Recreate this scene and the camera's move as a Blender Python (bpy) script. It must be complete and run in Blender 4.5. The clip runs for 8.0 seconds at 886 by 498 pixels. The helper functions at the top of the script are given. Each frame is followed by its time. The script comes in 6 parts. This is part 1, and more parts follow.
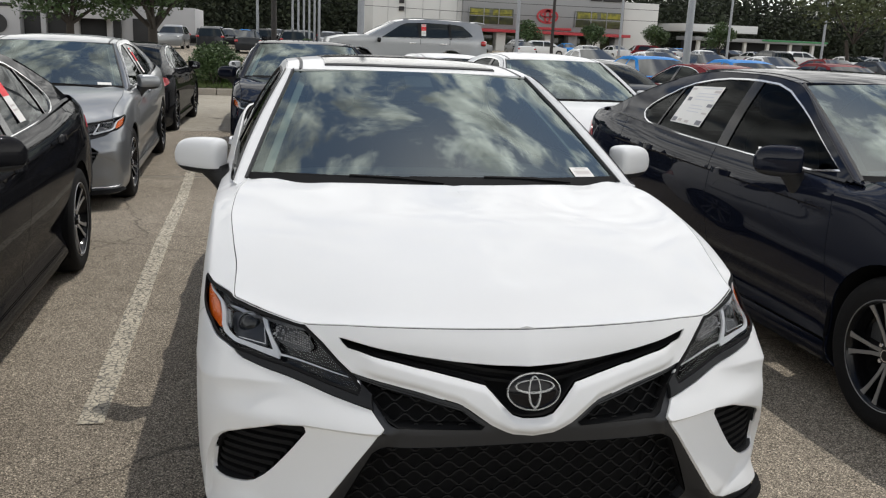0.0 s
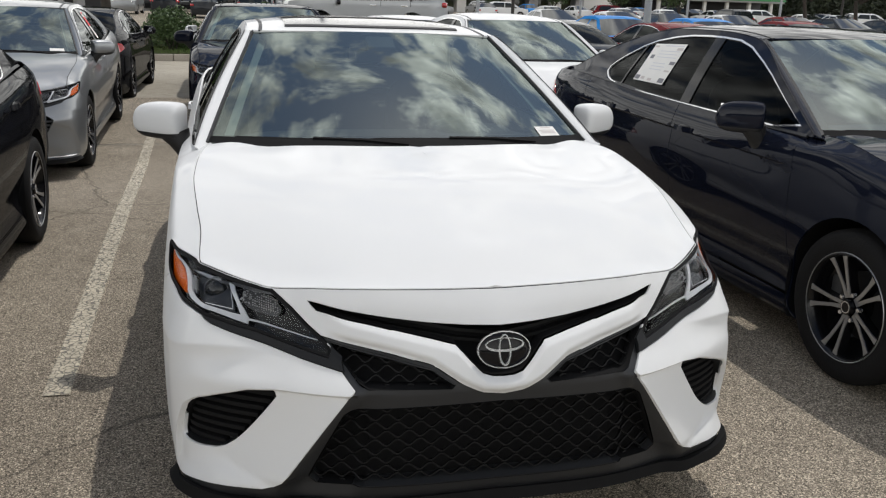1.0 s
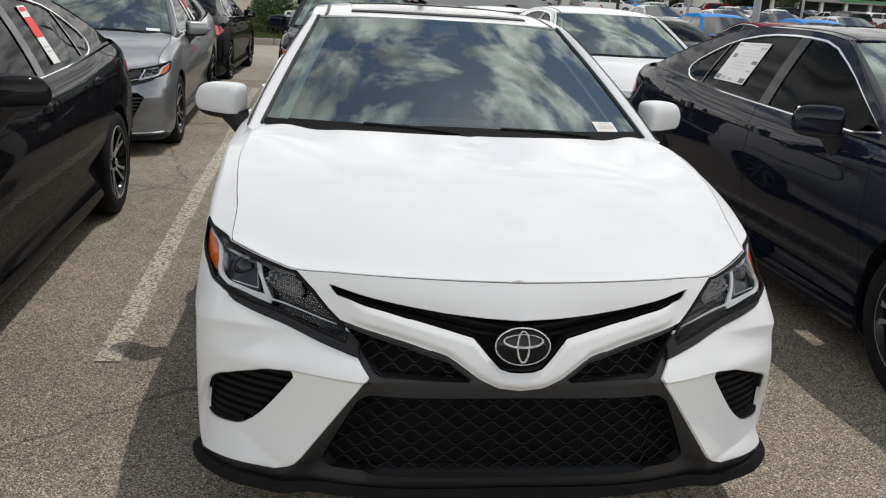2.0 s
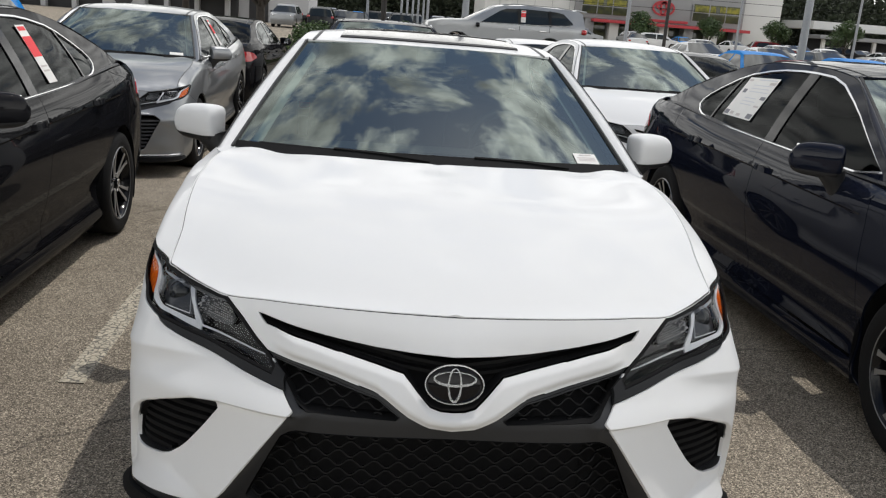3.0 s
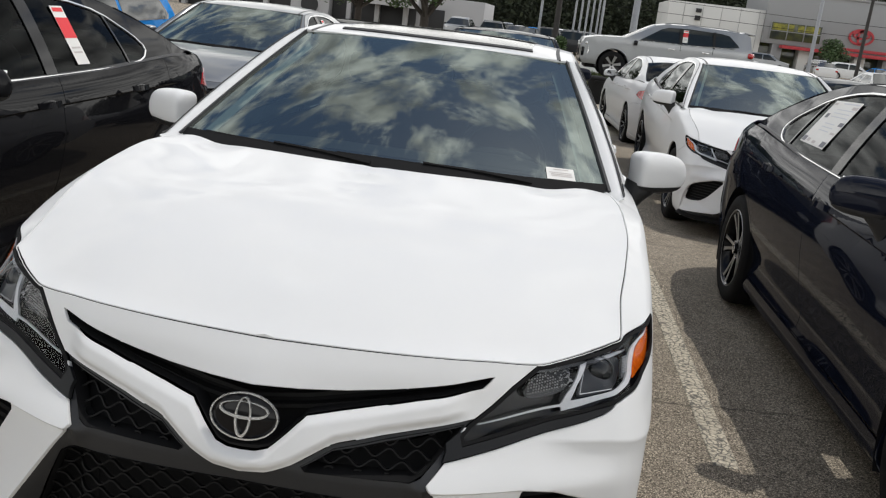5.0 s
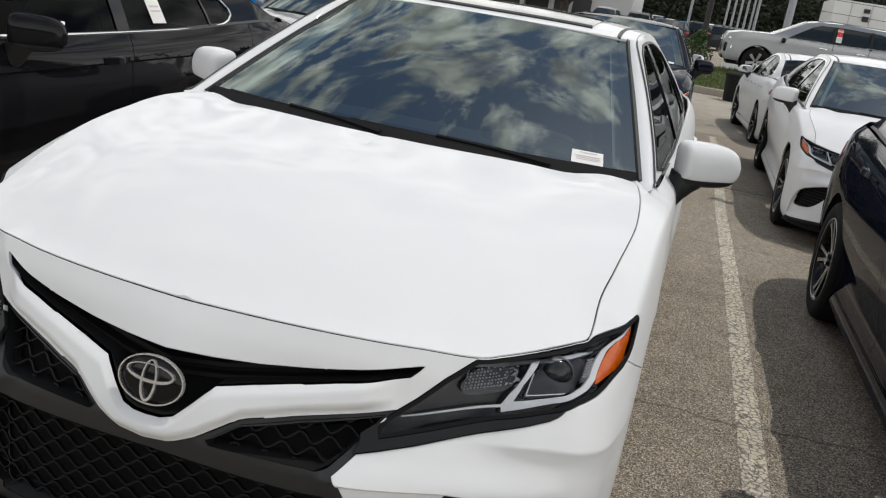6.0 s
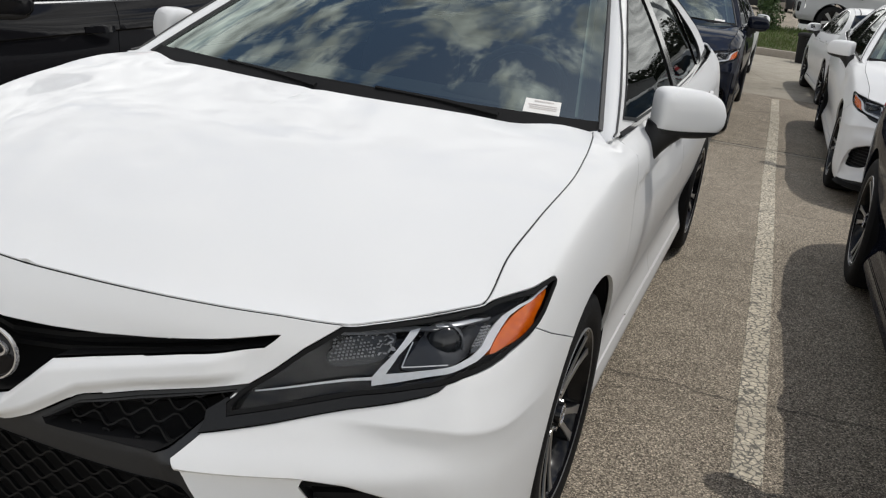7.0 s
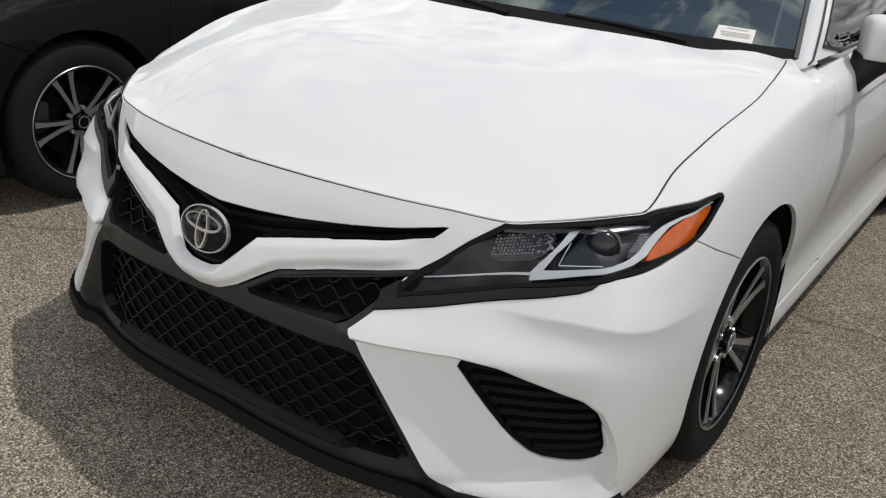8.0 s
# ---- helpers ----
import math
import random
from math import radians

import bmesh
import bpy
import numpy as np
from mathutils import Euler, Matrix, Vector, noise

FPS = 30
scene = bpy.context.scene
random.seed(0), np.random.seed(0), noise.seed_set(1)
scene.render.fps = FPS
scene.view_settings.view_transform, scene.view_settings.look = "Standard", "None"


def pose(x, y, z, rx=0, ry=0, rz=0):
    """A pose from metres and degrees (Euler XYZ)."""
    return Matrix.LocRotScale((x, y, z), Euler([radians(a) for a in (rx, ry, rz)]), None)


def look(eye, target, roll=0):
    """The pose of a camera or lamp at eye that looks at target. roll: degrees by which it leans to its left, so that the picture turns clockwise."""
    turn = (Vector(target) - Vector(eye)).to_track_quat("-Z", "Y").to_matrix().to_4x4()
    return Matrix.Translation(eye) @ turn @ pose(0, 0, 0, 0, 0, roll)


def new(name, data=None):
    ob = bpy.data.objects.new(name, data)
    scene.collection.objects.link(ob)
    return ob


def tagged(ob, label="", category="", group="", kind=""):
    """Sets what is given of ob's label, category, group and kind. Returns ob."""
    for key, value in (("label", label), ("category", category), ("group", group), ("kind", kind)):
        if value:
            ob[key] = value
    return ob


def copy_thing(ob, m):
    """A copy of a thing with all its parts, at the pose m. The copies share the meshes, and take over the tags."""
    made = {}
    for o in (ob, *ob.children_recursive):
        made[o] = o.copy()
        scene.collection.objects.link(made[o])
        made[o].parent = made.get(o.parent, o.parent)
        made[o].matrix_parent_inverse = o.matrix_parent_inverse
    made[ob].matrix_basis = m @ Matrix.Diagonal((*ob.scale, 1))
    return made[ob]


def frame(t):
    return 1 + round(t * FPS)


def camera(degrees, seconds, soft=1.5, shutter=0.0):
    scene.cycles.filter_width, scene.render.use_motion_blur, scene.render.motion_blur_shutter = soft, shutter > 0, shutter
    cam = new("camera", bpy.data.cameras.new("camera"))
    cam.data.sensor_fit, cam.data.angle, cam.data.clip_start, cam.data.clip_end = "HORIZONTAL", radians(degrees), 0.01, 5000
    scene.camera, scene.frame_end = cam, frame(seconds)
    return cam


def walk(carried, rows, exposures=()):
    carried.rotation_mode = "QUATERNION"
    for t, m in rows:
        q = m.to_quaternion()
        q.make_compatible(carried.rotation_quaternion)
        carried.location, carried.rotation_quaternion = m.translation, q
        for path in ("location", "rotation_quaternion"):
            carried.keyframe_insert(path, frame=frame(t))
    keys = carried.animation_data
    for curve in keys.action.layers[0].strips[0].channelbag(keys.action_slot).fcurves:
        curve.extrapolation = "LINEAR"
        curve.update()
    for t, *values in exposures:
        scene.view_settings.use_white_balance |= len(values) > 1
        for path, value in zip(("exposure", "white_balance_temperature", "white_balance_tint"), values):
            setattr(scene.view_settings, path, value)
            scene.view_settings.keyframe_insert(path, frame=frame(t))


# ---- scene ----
from mathutils import geometry

cam = camera(53.9, 8.0, soft=1.2)
PATH = [
    (0, (-0.692, -2.054, 1.567), (-0.299, -0.151, 1.093), 2.5),
    (0.5, (-0.702, -2.062, 1.572), (-0.269, -0.176, 1.067), 2.3),
    (1, (-0.696, -2.045, 1.553), (-0.227, -0.18, 1.003), 1.9),
    (1.5, (-0.63, -2.048, 1.551), (-0.267, -0.171, 0.964), 2.3),
    (3, (-0.228, -1.973, 1.536), (-0.061, -0.047, 1.022), 4.5),
    (3.5, (-0.067, -1.878, 1.536), (0.016, 0.059, 1.043), 3.3),
    (4, (0.169, -1.834, 1.542), (0.1, 0.096, 1.024), 4.8),
    (5.5, (0.723, -1.466, 1.502), (0.41, 0.44, 0.982), 7.8),
    (6, (0.909, -1.35, 1.494), (0.421, 0.501, 0.913), 9.2),
    (6.5, (1.054, -1.177, 1.466), (0.489, 0.651, 0.884), 9.5),
    (7, (1.227, -1.027, 1.437), (0.586, 0.752, 0.784), 6.7),
    (7.5, (1.37, -1.049, 1.43), (0.581, 0.62, 0.659), 5.9),
    (8, (1.376, -1.106, 1.386), (0.344, 0.415, 0.598), 4.7),
]
walk(cam, [(t, look(eye, target, roll)) for t, eye, target, roll in PATH], exposures=((0, .12), (4, .08), (6, .04), (8, .03)))

# ---- daylight: high sun behind the cars, broken cloud ----
SUN = Vector((0.32, 0.28, 1.0)).normalized()
sun = new("sun", bpy.data.lights.new("sun", "SUN"))
sun.data.energy, sun.data.angle, sun.data.color = 1.63, radians(0.6), (1.0, 0.965, 0.91)
sun.matrix_world = look(SUN * 50, (0, 0, 0))
tagged(sun, "high midday sun", "sun", kind="structure")

world = bpy.data.worlds.new("world")
scene.world = world
world.use_nodes = True
wn, wl = world.node_tree.nodes, world.node_tree.links
sky = wn.new("ShaderNodeTexSky")
sky.sky_type, sky.sun_disc = "NISHITA", False
sky.sun_elevation = math.asin(SUN.z)
sky.sun_rotation = math.atan2(SUN.x, SUN.y)
coord = wn.new("ShaderNodeTexCoord")
split = wn.new("ShaderNodeSeparateXYZ")
wl.new(coord.outputs["Generated"], split.inputs[0])


def wmath(op, a, b):
    n = wn.new("ShaderNodeMath")
    n.operation = op
    for i, v in enumerate((a, b)):
        if isinstance(v, (int, float)):
            n.inputs[i].default_value = v
        else:
            wl.new(v, n.inputs[i])
    return n.outputs[0]


lift = wmath("ADD", wmath("MAXIMUM", split.outputs[2], 0.0), 0.18)
flat = wn.new("ShaderNodeCombineXYZ")
wl.new(wmath("DIVIDE", split.outputs[0], lift), flat.inputs[0])
wl.new(wmath("DIVIDE", split.outputs[1], lift), flat.inputs[1])
cloud = wn.new("ShaderNodeTexNoise")
cloud.inputs["Scale"].default_value, cloud.inputs["Detail"].default_value = 4.4, 12.0
cloud.inputs["Roughness"].default_value, cloud.inputs["Distortion"].default_value = 0.6, 0.3
wl.new(flat.outputs[0], cloud.inputs["Vector"])
ramp = wn.new("ShaderNodeValToRGB")
ramp.color_ramp.elements[0].position, ramp.color_ramp.elements[1].position = 0.50, 0.60
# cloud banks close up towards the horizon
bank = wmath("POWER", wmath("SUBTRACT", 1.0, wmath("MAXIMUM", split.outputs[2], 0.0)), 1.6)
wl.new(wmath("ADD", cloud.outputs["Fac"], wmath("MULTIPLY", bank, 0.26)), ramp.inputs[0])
shade = wn.new("ShaderNodeTexNoise")
shade.inputs["Scale"].default_value, shade.inputs["Detail"].default_value = 8.0, 8.0
wl.new(flat.outputs[0], shade.inputs["Vector"])
tone = wn.new("ShaderNodeValToRGB")
tone.color_ramp.elements[0].position, tone.color_ramp.elements[1].position = 0.35, 0.65
tone.color_ramp.elements[0].color, tone.color_ramp.elements[1].color = (4.7, 4.72, 4.68, 1), (15.5, 15.4, 14.9, 1)
wl.new(shade.outputs["Fac"], tone.inputs[0])
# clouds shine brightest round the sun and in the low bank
toward = wn.new("ShaderNodeVectorMath")
toward.operation = "DOT_PRODUCT"
toward.inputs[1].default_value = SUN
wl.new(coord.outputs["Generated"], toward.inputs[0])
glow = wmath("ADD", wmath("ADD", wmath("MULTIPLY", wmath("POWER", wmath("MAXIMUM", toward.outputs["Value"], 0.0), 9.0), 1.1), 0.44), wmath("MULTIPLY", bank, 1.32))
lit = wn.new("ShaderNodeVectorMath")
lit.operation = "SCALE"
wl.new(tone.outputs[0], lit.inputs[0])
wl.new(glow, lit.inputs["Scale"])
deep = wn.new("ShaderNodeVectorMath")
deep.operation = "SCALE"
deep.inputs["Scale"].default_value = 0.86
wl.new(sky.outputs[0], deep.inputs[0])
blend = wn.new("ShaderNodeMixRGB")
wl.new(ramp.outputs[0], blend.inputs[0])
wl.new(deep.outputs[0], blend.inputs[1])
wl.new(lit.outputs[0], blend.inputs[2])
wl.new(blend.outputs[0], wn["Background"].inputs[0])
wn["Background"].inputs[1].default_value = 0.109
scene.view_settings.exposure = 0.0


# ---- materials ----
def material(name, colour, rough=0.5, metal=0.0, grain=0.0, scale=40.0, bump=0.0, blotch=0.0, blotch_scale=1.5, coat=0.0, second=None, spec=0.5):
    """A surface with fine grain and broad blotches of the two colours, and relief from the grain."""
    m = bpy.data.materials.new(name)
    m.use_nodes = True
    n, l = m.node_tree.nodes, m.node_tree.links
    p = n["Principled BSDF"]
    p.inputs["Roughness"].default_value, p.inputs["Metallic"].default_value = rough, metal
    p.inputs["Base Color"].default_value = (*colour, 1)
    p.inputs["Specular IOR Level"].default_value = spec
    if coat:
        p.inputs["Coat Weight"].default_value, p.inputs["Coat Roughness"].default_value = coat, 0.03
    if grain or blotch or bump:
        c = n.new("ShaderNodeTexCoord")
        fine, broad = n.new("ShaderNodeTexNoise"), n.new("ShaderNodeTexNoise")
        fine.inputs["Scale"].default_value, fine.inputs["Detail"].default_value = scale, 6
        broad.inputs["Scale"].default_value, broad.inputs["Detail"].default_value = blotch_scale, 5
        l.new(c.outputs["Object"], fine.inputs["Vector"])
        l.new(c.outputs["Object"], broad.inputs["Vector"])
        two = second or tuple(v * 0.45 for v in colour)
        mix_f, mix_b = n.new("ShaderNodeMixRGB"), n.new("ShaderNodeMixRGB")
        ramp_f, ramp_b = n.new("ShaderNodeMapRange"), n.new("ShaderNodeMapRange")
        for r, top in ((ramp_f, grain), (ramp_b, blotch)):
            r.inputs["From Min"].default_value, r.inputs["From Max"].default_value = 0.35, 0.65
            r.inputs["To Max"].default_value = top
        l.new(fine.outputs["Fac"], ramp_f.inputs[0])
        l.new(broad.outputs["Fac"], ramp_b.inputs[0])
        mix_f.inputs[1].default_value, mix_f.inputs[2].default_value = (*colour, 1), (*two, 1)
        mix_b.inputs[2].default_value = (*two, 1)
        l.new(ramp_f.outputs[0], mix_f.inputs[0])
        l.new(mix_f.outputs[0], mix_b.inputs[1])
        l.new(ramp_b.outputs[0], mix_b.inputs[0])
        l.new(mix_b.outputs[0], p.inputs["Base Color"])
        if bump:
            b = n.new("ShaderNodeBump")
            b.inputs["Strength"].default_value, b.inputs["Distance"].default_value = bump, 0.01
            l.new(fine.outputs["Fac"], b.inputs["Height"])
            l.new(b.outputs[0], p.inputs["Normal"])
    return m


def paint(name, colour, metal=0.0, rough=0.35, coat=1.0):
    """Car lacquer: a base coat with faint flake and orange peel under clear coat."""
    m = material(name, colour, rough, metal, grain=0.06, scale=900.0, coat=coat, second=tuple(v * 0.8 for v in colour), spec=0.1 if coat >= 0.7 else 0.0)
    n, l = m.node_tree.nodes, m.node_tree.links
    c, peel, b = n.new("ShaderNodeTexCoord"), n.new("ShaderNodeTexNoise"), n.new("ShaderNodeBump")
    peel.inputs["Scale"].default_value, peel.inputs["Detail"].default_value = 9.0, 2.0
    b.inputs["Strength"].default_value, b.inputs["Distance"].default_value = 0.004, 0.01
    l.new(c.outputs["Object"], peel.inputs["Vector"])
    l.new(peel.outputs["Fac"], b.inputs["Height"])
    l.new(b.outputs[0], n["Principled BSDF"].inputs["Coat Normal"])
    return m


def glass(name, tint, gloss=1.5, sheen=(1, 1, 1)):
    """A thin pane: tinted see-through, with a mirror share by Fresnel."""
    m = bpy.data.materials.new(name)
    m.use_nodes = True
    n, l = m.node_tree.nodes, m.node_tree.links
    n.remove(n["Principled BSDF"])
    fres, mix = n.new("ShaderNodeFresnel"), n.new("ShaderNodeMixShader")
    see, shine = n.new("ShaderNodeBsdfTransparent"), n.new("ShaderNodeBsdfGlossy")
    fres.inputs[0].default_value = gloss
    see.inputs[0].default_value = (*tint, 1)
    shine.inputs["Roughness"].default_value = 0.01
    shine.inputs["Color"].default_value = (*sheen, 1)
    l.new(fres.outputs[0], mix.inputs[0])
    l.new(see.outputs[0], mix.inputs[1])
    l.new(shine.outputs[0], mix.inputs[2])
    l.new(mix.outputs[0], n["Material Output"].inputs[0])
    return m


WHITE = paint("white lacquer", (0.742, 0.747, 0.747), coat=0.4)
BLACK = paint("black lacquer", (0.0087, 0.0087, 0.01015), coat=0.34)
NAVY = paint("navy lacquer", (0.0075, 0.009375, 0.0175), coat=0.48)
SILVER = paint("silver lacquer", (0.27, 0.28, 0.29), 0.75, 0.34, 0.6)
GREY = paint("dark grey lacquer", (0.03, 0.032, 0.036), 0.3, coat=0.4)
RED = paint("red lacquer", (0.15, 0.01, 0.014), coat=0.3)
BLUE = paint("blue lacquer", (0.02, 0.20, 0.55), coat=0.2)
PLASTIC = material("black plastic", (0.018, 0.018, 0.019), 0.5, grain=0.5, scale=700, bump=0.15)
POSTGREY = material("cast iron grey", (0.10, 0.10, 0.10), 0.5, 0.4, grain=0.4, scale=120)
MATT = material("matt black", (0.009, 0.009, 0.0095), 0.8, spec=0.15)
# shade inside the openings is put into this near-black colour
RECESS = material("unlit depth of the grille", (0.008, 0.008, 0.0085), 0.9, spec=0.1)
SURROUND = material("satin grey plastic", (0.018, 0.019, 0.021), 0.5, grain=0.3, scale=600, bump=0.08)
GLOSS = material("gloss black", (0.006, 0.006, 0.007), 0.12, spec=0.28)
TRIM = material("graphite trim", (0.015, 0.0157, 0.017), 0.45, grain=0.2, scale=300, spec=0.2)
CHROME = material("chrome", (0.8, 0.8, 0.81), 0.14, 0.8)
SATIN = material("machined alloy", (0.42, 0.42, 0.425), 0.32, 0.75, grain=0.2, scale=200)
RUBBER = material("tyre rubber", (0.012, 0.012, 0.01275), 0.8, grain=0.5, scale=150, bump=0.3, second=(0.016, 0.015, 0.014), spec=0.15)
AMBER = material("amber reflector", (0.70, 0.135, 0.003), 0.2, grain=0.8, scale=90, coat=0.15, second=(0.42, 0.05, 0.002))
REDLENS = material("red lens", (0.42, 0.012, 0.015), 0.15, coat=0.8)
GUIDE = material("frosted light guide", (0.62, 0.63, 0.65), 0.3, 0.0, grain=0.15, scale=120, coat=0.3)
REFLECTOR = material("lamp reflector", (0.55, 0.56, 0.58), 0.22, 0.4, grain=0.25, scale=120)
SEAT = material("dark seat cloth", (0.03, 0.031, 0.034), 0.85, grain=0.5, scale=300)
DASH = material("dark dashboard", (0.035, 0.037, 0.039), 0.65, grain=0.4, scale=500, bump=0.1)
HEADLINE = material("pale headlining", (0.2, 0.21, 0.205), 0.9, grain=0.2, scale=300)
PILLARTRIM = material("pale pillar trim", (0.5, 0.53, 0.5), 0.8, grain=0.2, scale=300)
PAPER = material("white paper", (0.78, 0.77, 0.74), 0.7, blotch=0.08, blotch_scale=8)
INK = material("grey print", (0.55, 0.51, 0.49), 0.7)
FAINT = material("faint print", (0.62, 0.63, 0.66), 0.7)
DARKGREY = material("dark grey print", (0.20, 0.20, 0.22), 0.7)
REDINK = material("red print", (0.75, 0.03, 0.04), 0.6)
SHIELD = glass("windscreen glass", (0.34, 0.47, 0.47), 2.6, (0.88, 1.0, 0.95))
TINTED = glass("tinted side glass", (0.16, 0.18, 0.18), 1.17, (0.6, 0.62, 0.62))
LENS = glass("clear lamp lens", (0.95, 0.96, 0.97), 1.2)
MESHBLACK = material("black grille mesh", (0.007, 0.0072, 0.0075), 0.55, spec=0.2)
CARGLASS = material("dark vehicle glass", (0.012, 0.016, 0.016), 0.03)
CARGLASS.node_tree.nodes["Principled BSDF"].inputs["IOR"].default_value = 1.55
SMOKED = material("smoked projector lens", (0.012, 0.0135, 0.0145), 0.12, spec=0.4)
LAMPDARK = material("smoked lamp bowl", (0.04, 0.042, 0.046), 0.3, 0.3, grain=0.4, scale=250)
LAMPGREY = material("smoked lamp reflector", (0.12, 0.123, 0.13), 0.35, 0.3, grain=0.4, scale=250)


# ---- the sedan's form: x across, y back from the nose, z up, in metres ----
def pchip(ts, vs):
    """A smooth curve through knots that never overshoots them."""
    ts, vs = np.array(ts, float), np.array(vs, float)
    h, d = np.diff(ts), np.diff(vs) / np.diff(ts)
    m = np.zeros(len(ts))
    m[0], m[-1] = d[0], d[-1]
    for i in range(1, len(ts) - 1):
        if d[i - 1] * d[i] > 0:
            a, b = 2 * h[i] + h[i - 1], h[i] + 2 * h[i - 1]
            m[i] = (a + b) / (a / d[i - 1] + b / d[i])

    def at(t):
        t = np.clip(np.asarray(t, float), ts[0], ts[-1])
        i = np.clip(np.searchsorted(ts, t) - 1, 0, len(ts) - 2)
        s = (t - ts[i]) / h[i]
        return vs[i] * (1 + 2 * s) * (1 - s) ** 2 + h[i] * m[i] * s * (1 - s) ** 2 + vs[i + 1] * s * s * (3 - 2 * s) + h[i] * m[i + 1] * s * s * (s - 1)

    return at


def step(t):
    t = np.clip(t, 0, 1)
    return t * t * (3 - 2 * t)


# plan outline of the lower body, half of it, nose to tail: across, back, height of its upper edge
PLAN = [(0, 0, .80), (.15, .003, .80), (.30, .014, .80), (.42, .038, .798), (.54, .082, .793), (.66, .14, .787), (.77, .205, .786),
        (.85, .285, .789), (.885, .39, .796), (.90, .58, .852), (.906, .95, .948), (.914, 1.45, .990), (.92, 2.2, 1.0), (.92, 3.0, 1.015),
        (.916, 3.6, 1.045), (.905, 4.05, 1.06), (.87, 4.45, 1.05), (.78, 4.70, 1.03), (.6, 4.81, 1.02), (.3, 4.87, 1.02), (0, 4.88, 1.02)]
KNOT_U = np.concatenate([[0], np.cumsum([math.hypot(b[0] - a[0], b[1] - a[1]) for a, b in zip(PLAN, PLAN[1:])])])
END_U = KNOT_U[-1]
_px = [-PLAN[1][0]] + [p[0] for p in PLAN] + [-PLAN[-2][0]]
_py = [PLAN[1][1]] + [p[1] for p in PLAN] + [PLAN[-2][1]]
_tu = np.concatenate([[-KNOT_U[1]], KNOT_U, [2 * END_U - KNOT_U[-2]]])
plan_x, plan_y = pchip(_tu, _px), pchip(_tu, _py)
# over the lamp the bonnet's edge runs straight back to where its seam turns off
LAMP_TOP = np.array([(.578, .236, .7805), (.592, .246, .782), (.640, .284, .787), (.69, .332, .792), (.73, .375, .798), (.77, .42, .803), (.80, .465, .808), (.815, .490, .812)])


def lamp_top(u):
    """How far inside the plan outline the lamp's upper edge lies at u, and its height."""
    d = np.array([plan_x(u + .03) - plan_x(u - .03), plan_y(u + .03) - plan_y(u - .03)])
    inward = np.array([-d[1], d[0]]) / np.hypot(*d)
    p = np.array([plan_x(u), plan_y(u)])
    ss = np.linspace(.03, .25, 800)
    q = p + ss[:, None] * inward
    gap = q[:, 1] - np.interp(q[:, 0], LAMP_TOP[:, 0], LAMP_TOP[:, 1])
    k = int(np.argmax(gap > 0))
    return ss[k], float(np.interp(q[k, 0], LAMP_TOP[:, 0], LAMP_TOP[:, 2]))


_lamp_u = np.linspace(.69, 1.09, 9)
_lamp_s, _lamp_z = np.array([lamp_top(u) for u in _lamp_u]).T
# the wing rises behind the lamp, and once more before the windscreen's corner
edge_z = pchip([*KNOT_U[:5], *_lamp_u, 1.225, 1.42, 1.595, 1.66, 1.745, 1.86, 1.95, 2.03, 2.14, *KNOT_U[12:]], [*[p[2] for p in PLAN[:5]], *_lamp_z, .862, .922, .955, .965, .981, .995, .998, .996, .997, *[p[2] for p in PLAN[12:]]])
FLOOR_Z = 0.16
# how far the skin lies inside the plan outline, from sill to upper edge, station by station
LEVELS = [0, .06, .22, .42, .6, .7, .78, .86, .93, 1]
SECTIONS = {
    0: (.10, .055, .018, .008, 0, .015, .032, .057, .082, .116),
    3: (.075, .035, .003, .002, 0, .035, .070, .092, .106, .13),
    5: (.05, .012, -.006, .0, 0, .035, .066, .092, .108, .125),
    6: (.03, -.010, -.008, 0, 0, .025, .050, .080, .110, .155),
    7: (.03, -.008, -.006, -.004, 0, .012, .030, .055, .090, .168),
    8: (.04, .008, -.002, -.003, -.002, .005, .018, .038, .070, .145),
    9: (.045, .012, -.010, -.013, -.011, -.005, .004, .014, .031, .10),
    10: (.04, .010, -.010, -.014, -.013, -.009, -.002, .008, .023, .10),
    11: (.05, .024, .046, .012, 0, .004, .009, .014, .026, .085),
    12: (.056, .030, .060, .023, .004, 0, .006, .020, .042, .075),
    14: (.056, .030, .060, .021, .002, 0, .006, .018, .040, .075),
    15: (.05, .01, .012, 0, 0, .003, .010, .020, .040, .085),
    16: (.08, .05, .020, 0, 0, .004, .020, .035, .050, .10),
    18: (.10, .06, .020, 0, 0, .030, .050, .060, .065, .08),
    20: (.10, .06, .020, 0, 0, .030, .050, .060, .065, .08),
}
_us = np.linspace(0, END_U, 420)
_qs = np.linspace(0, 1, 160)
_cols = [pchip([KNOT_U[i] for i in SECTIONS], [SECTIONS[i][k] for i in SECTIONS])(_us) for k in range(len(LEVELS))]
_cols[-1] = pchip([0, KNOT_U[3], *_lamp_u, 1.225, 1.35, 1.585, 1.74, 1.95, 2.03, 2.20, KNOT_U[12], KNOT_U[14], KNOT_U[15], KNOT_U[16], KNOT_U[18], END_U],
                  [.116, .13, *_lamp_s, .110, .101, .089, .099, .132, .150, .11, .075, .075, .085, .10, .08, .08])(_us)
INSET = np.array([pchip(LEVELS, [c[j] for c in _cols])(_qs) for j in range(len(_us))])
U_FAS, U_CORNER = KNOT_U[3] - .02, KNOT_U[8]


def ledge_z(u):
    return np.interp(u, [.39, .608, .70, .79, .87, .914, .95, .972, .985], [.552, .547, .536, .508, .48, .447, .388, .33, .24])


def crease_z(u):
    return .632 - .03 * step((np.asarray(u, float) - .8) / .3)


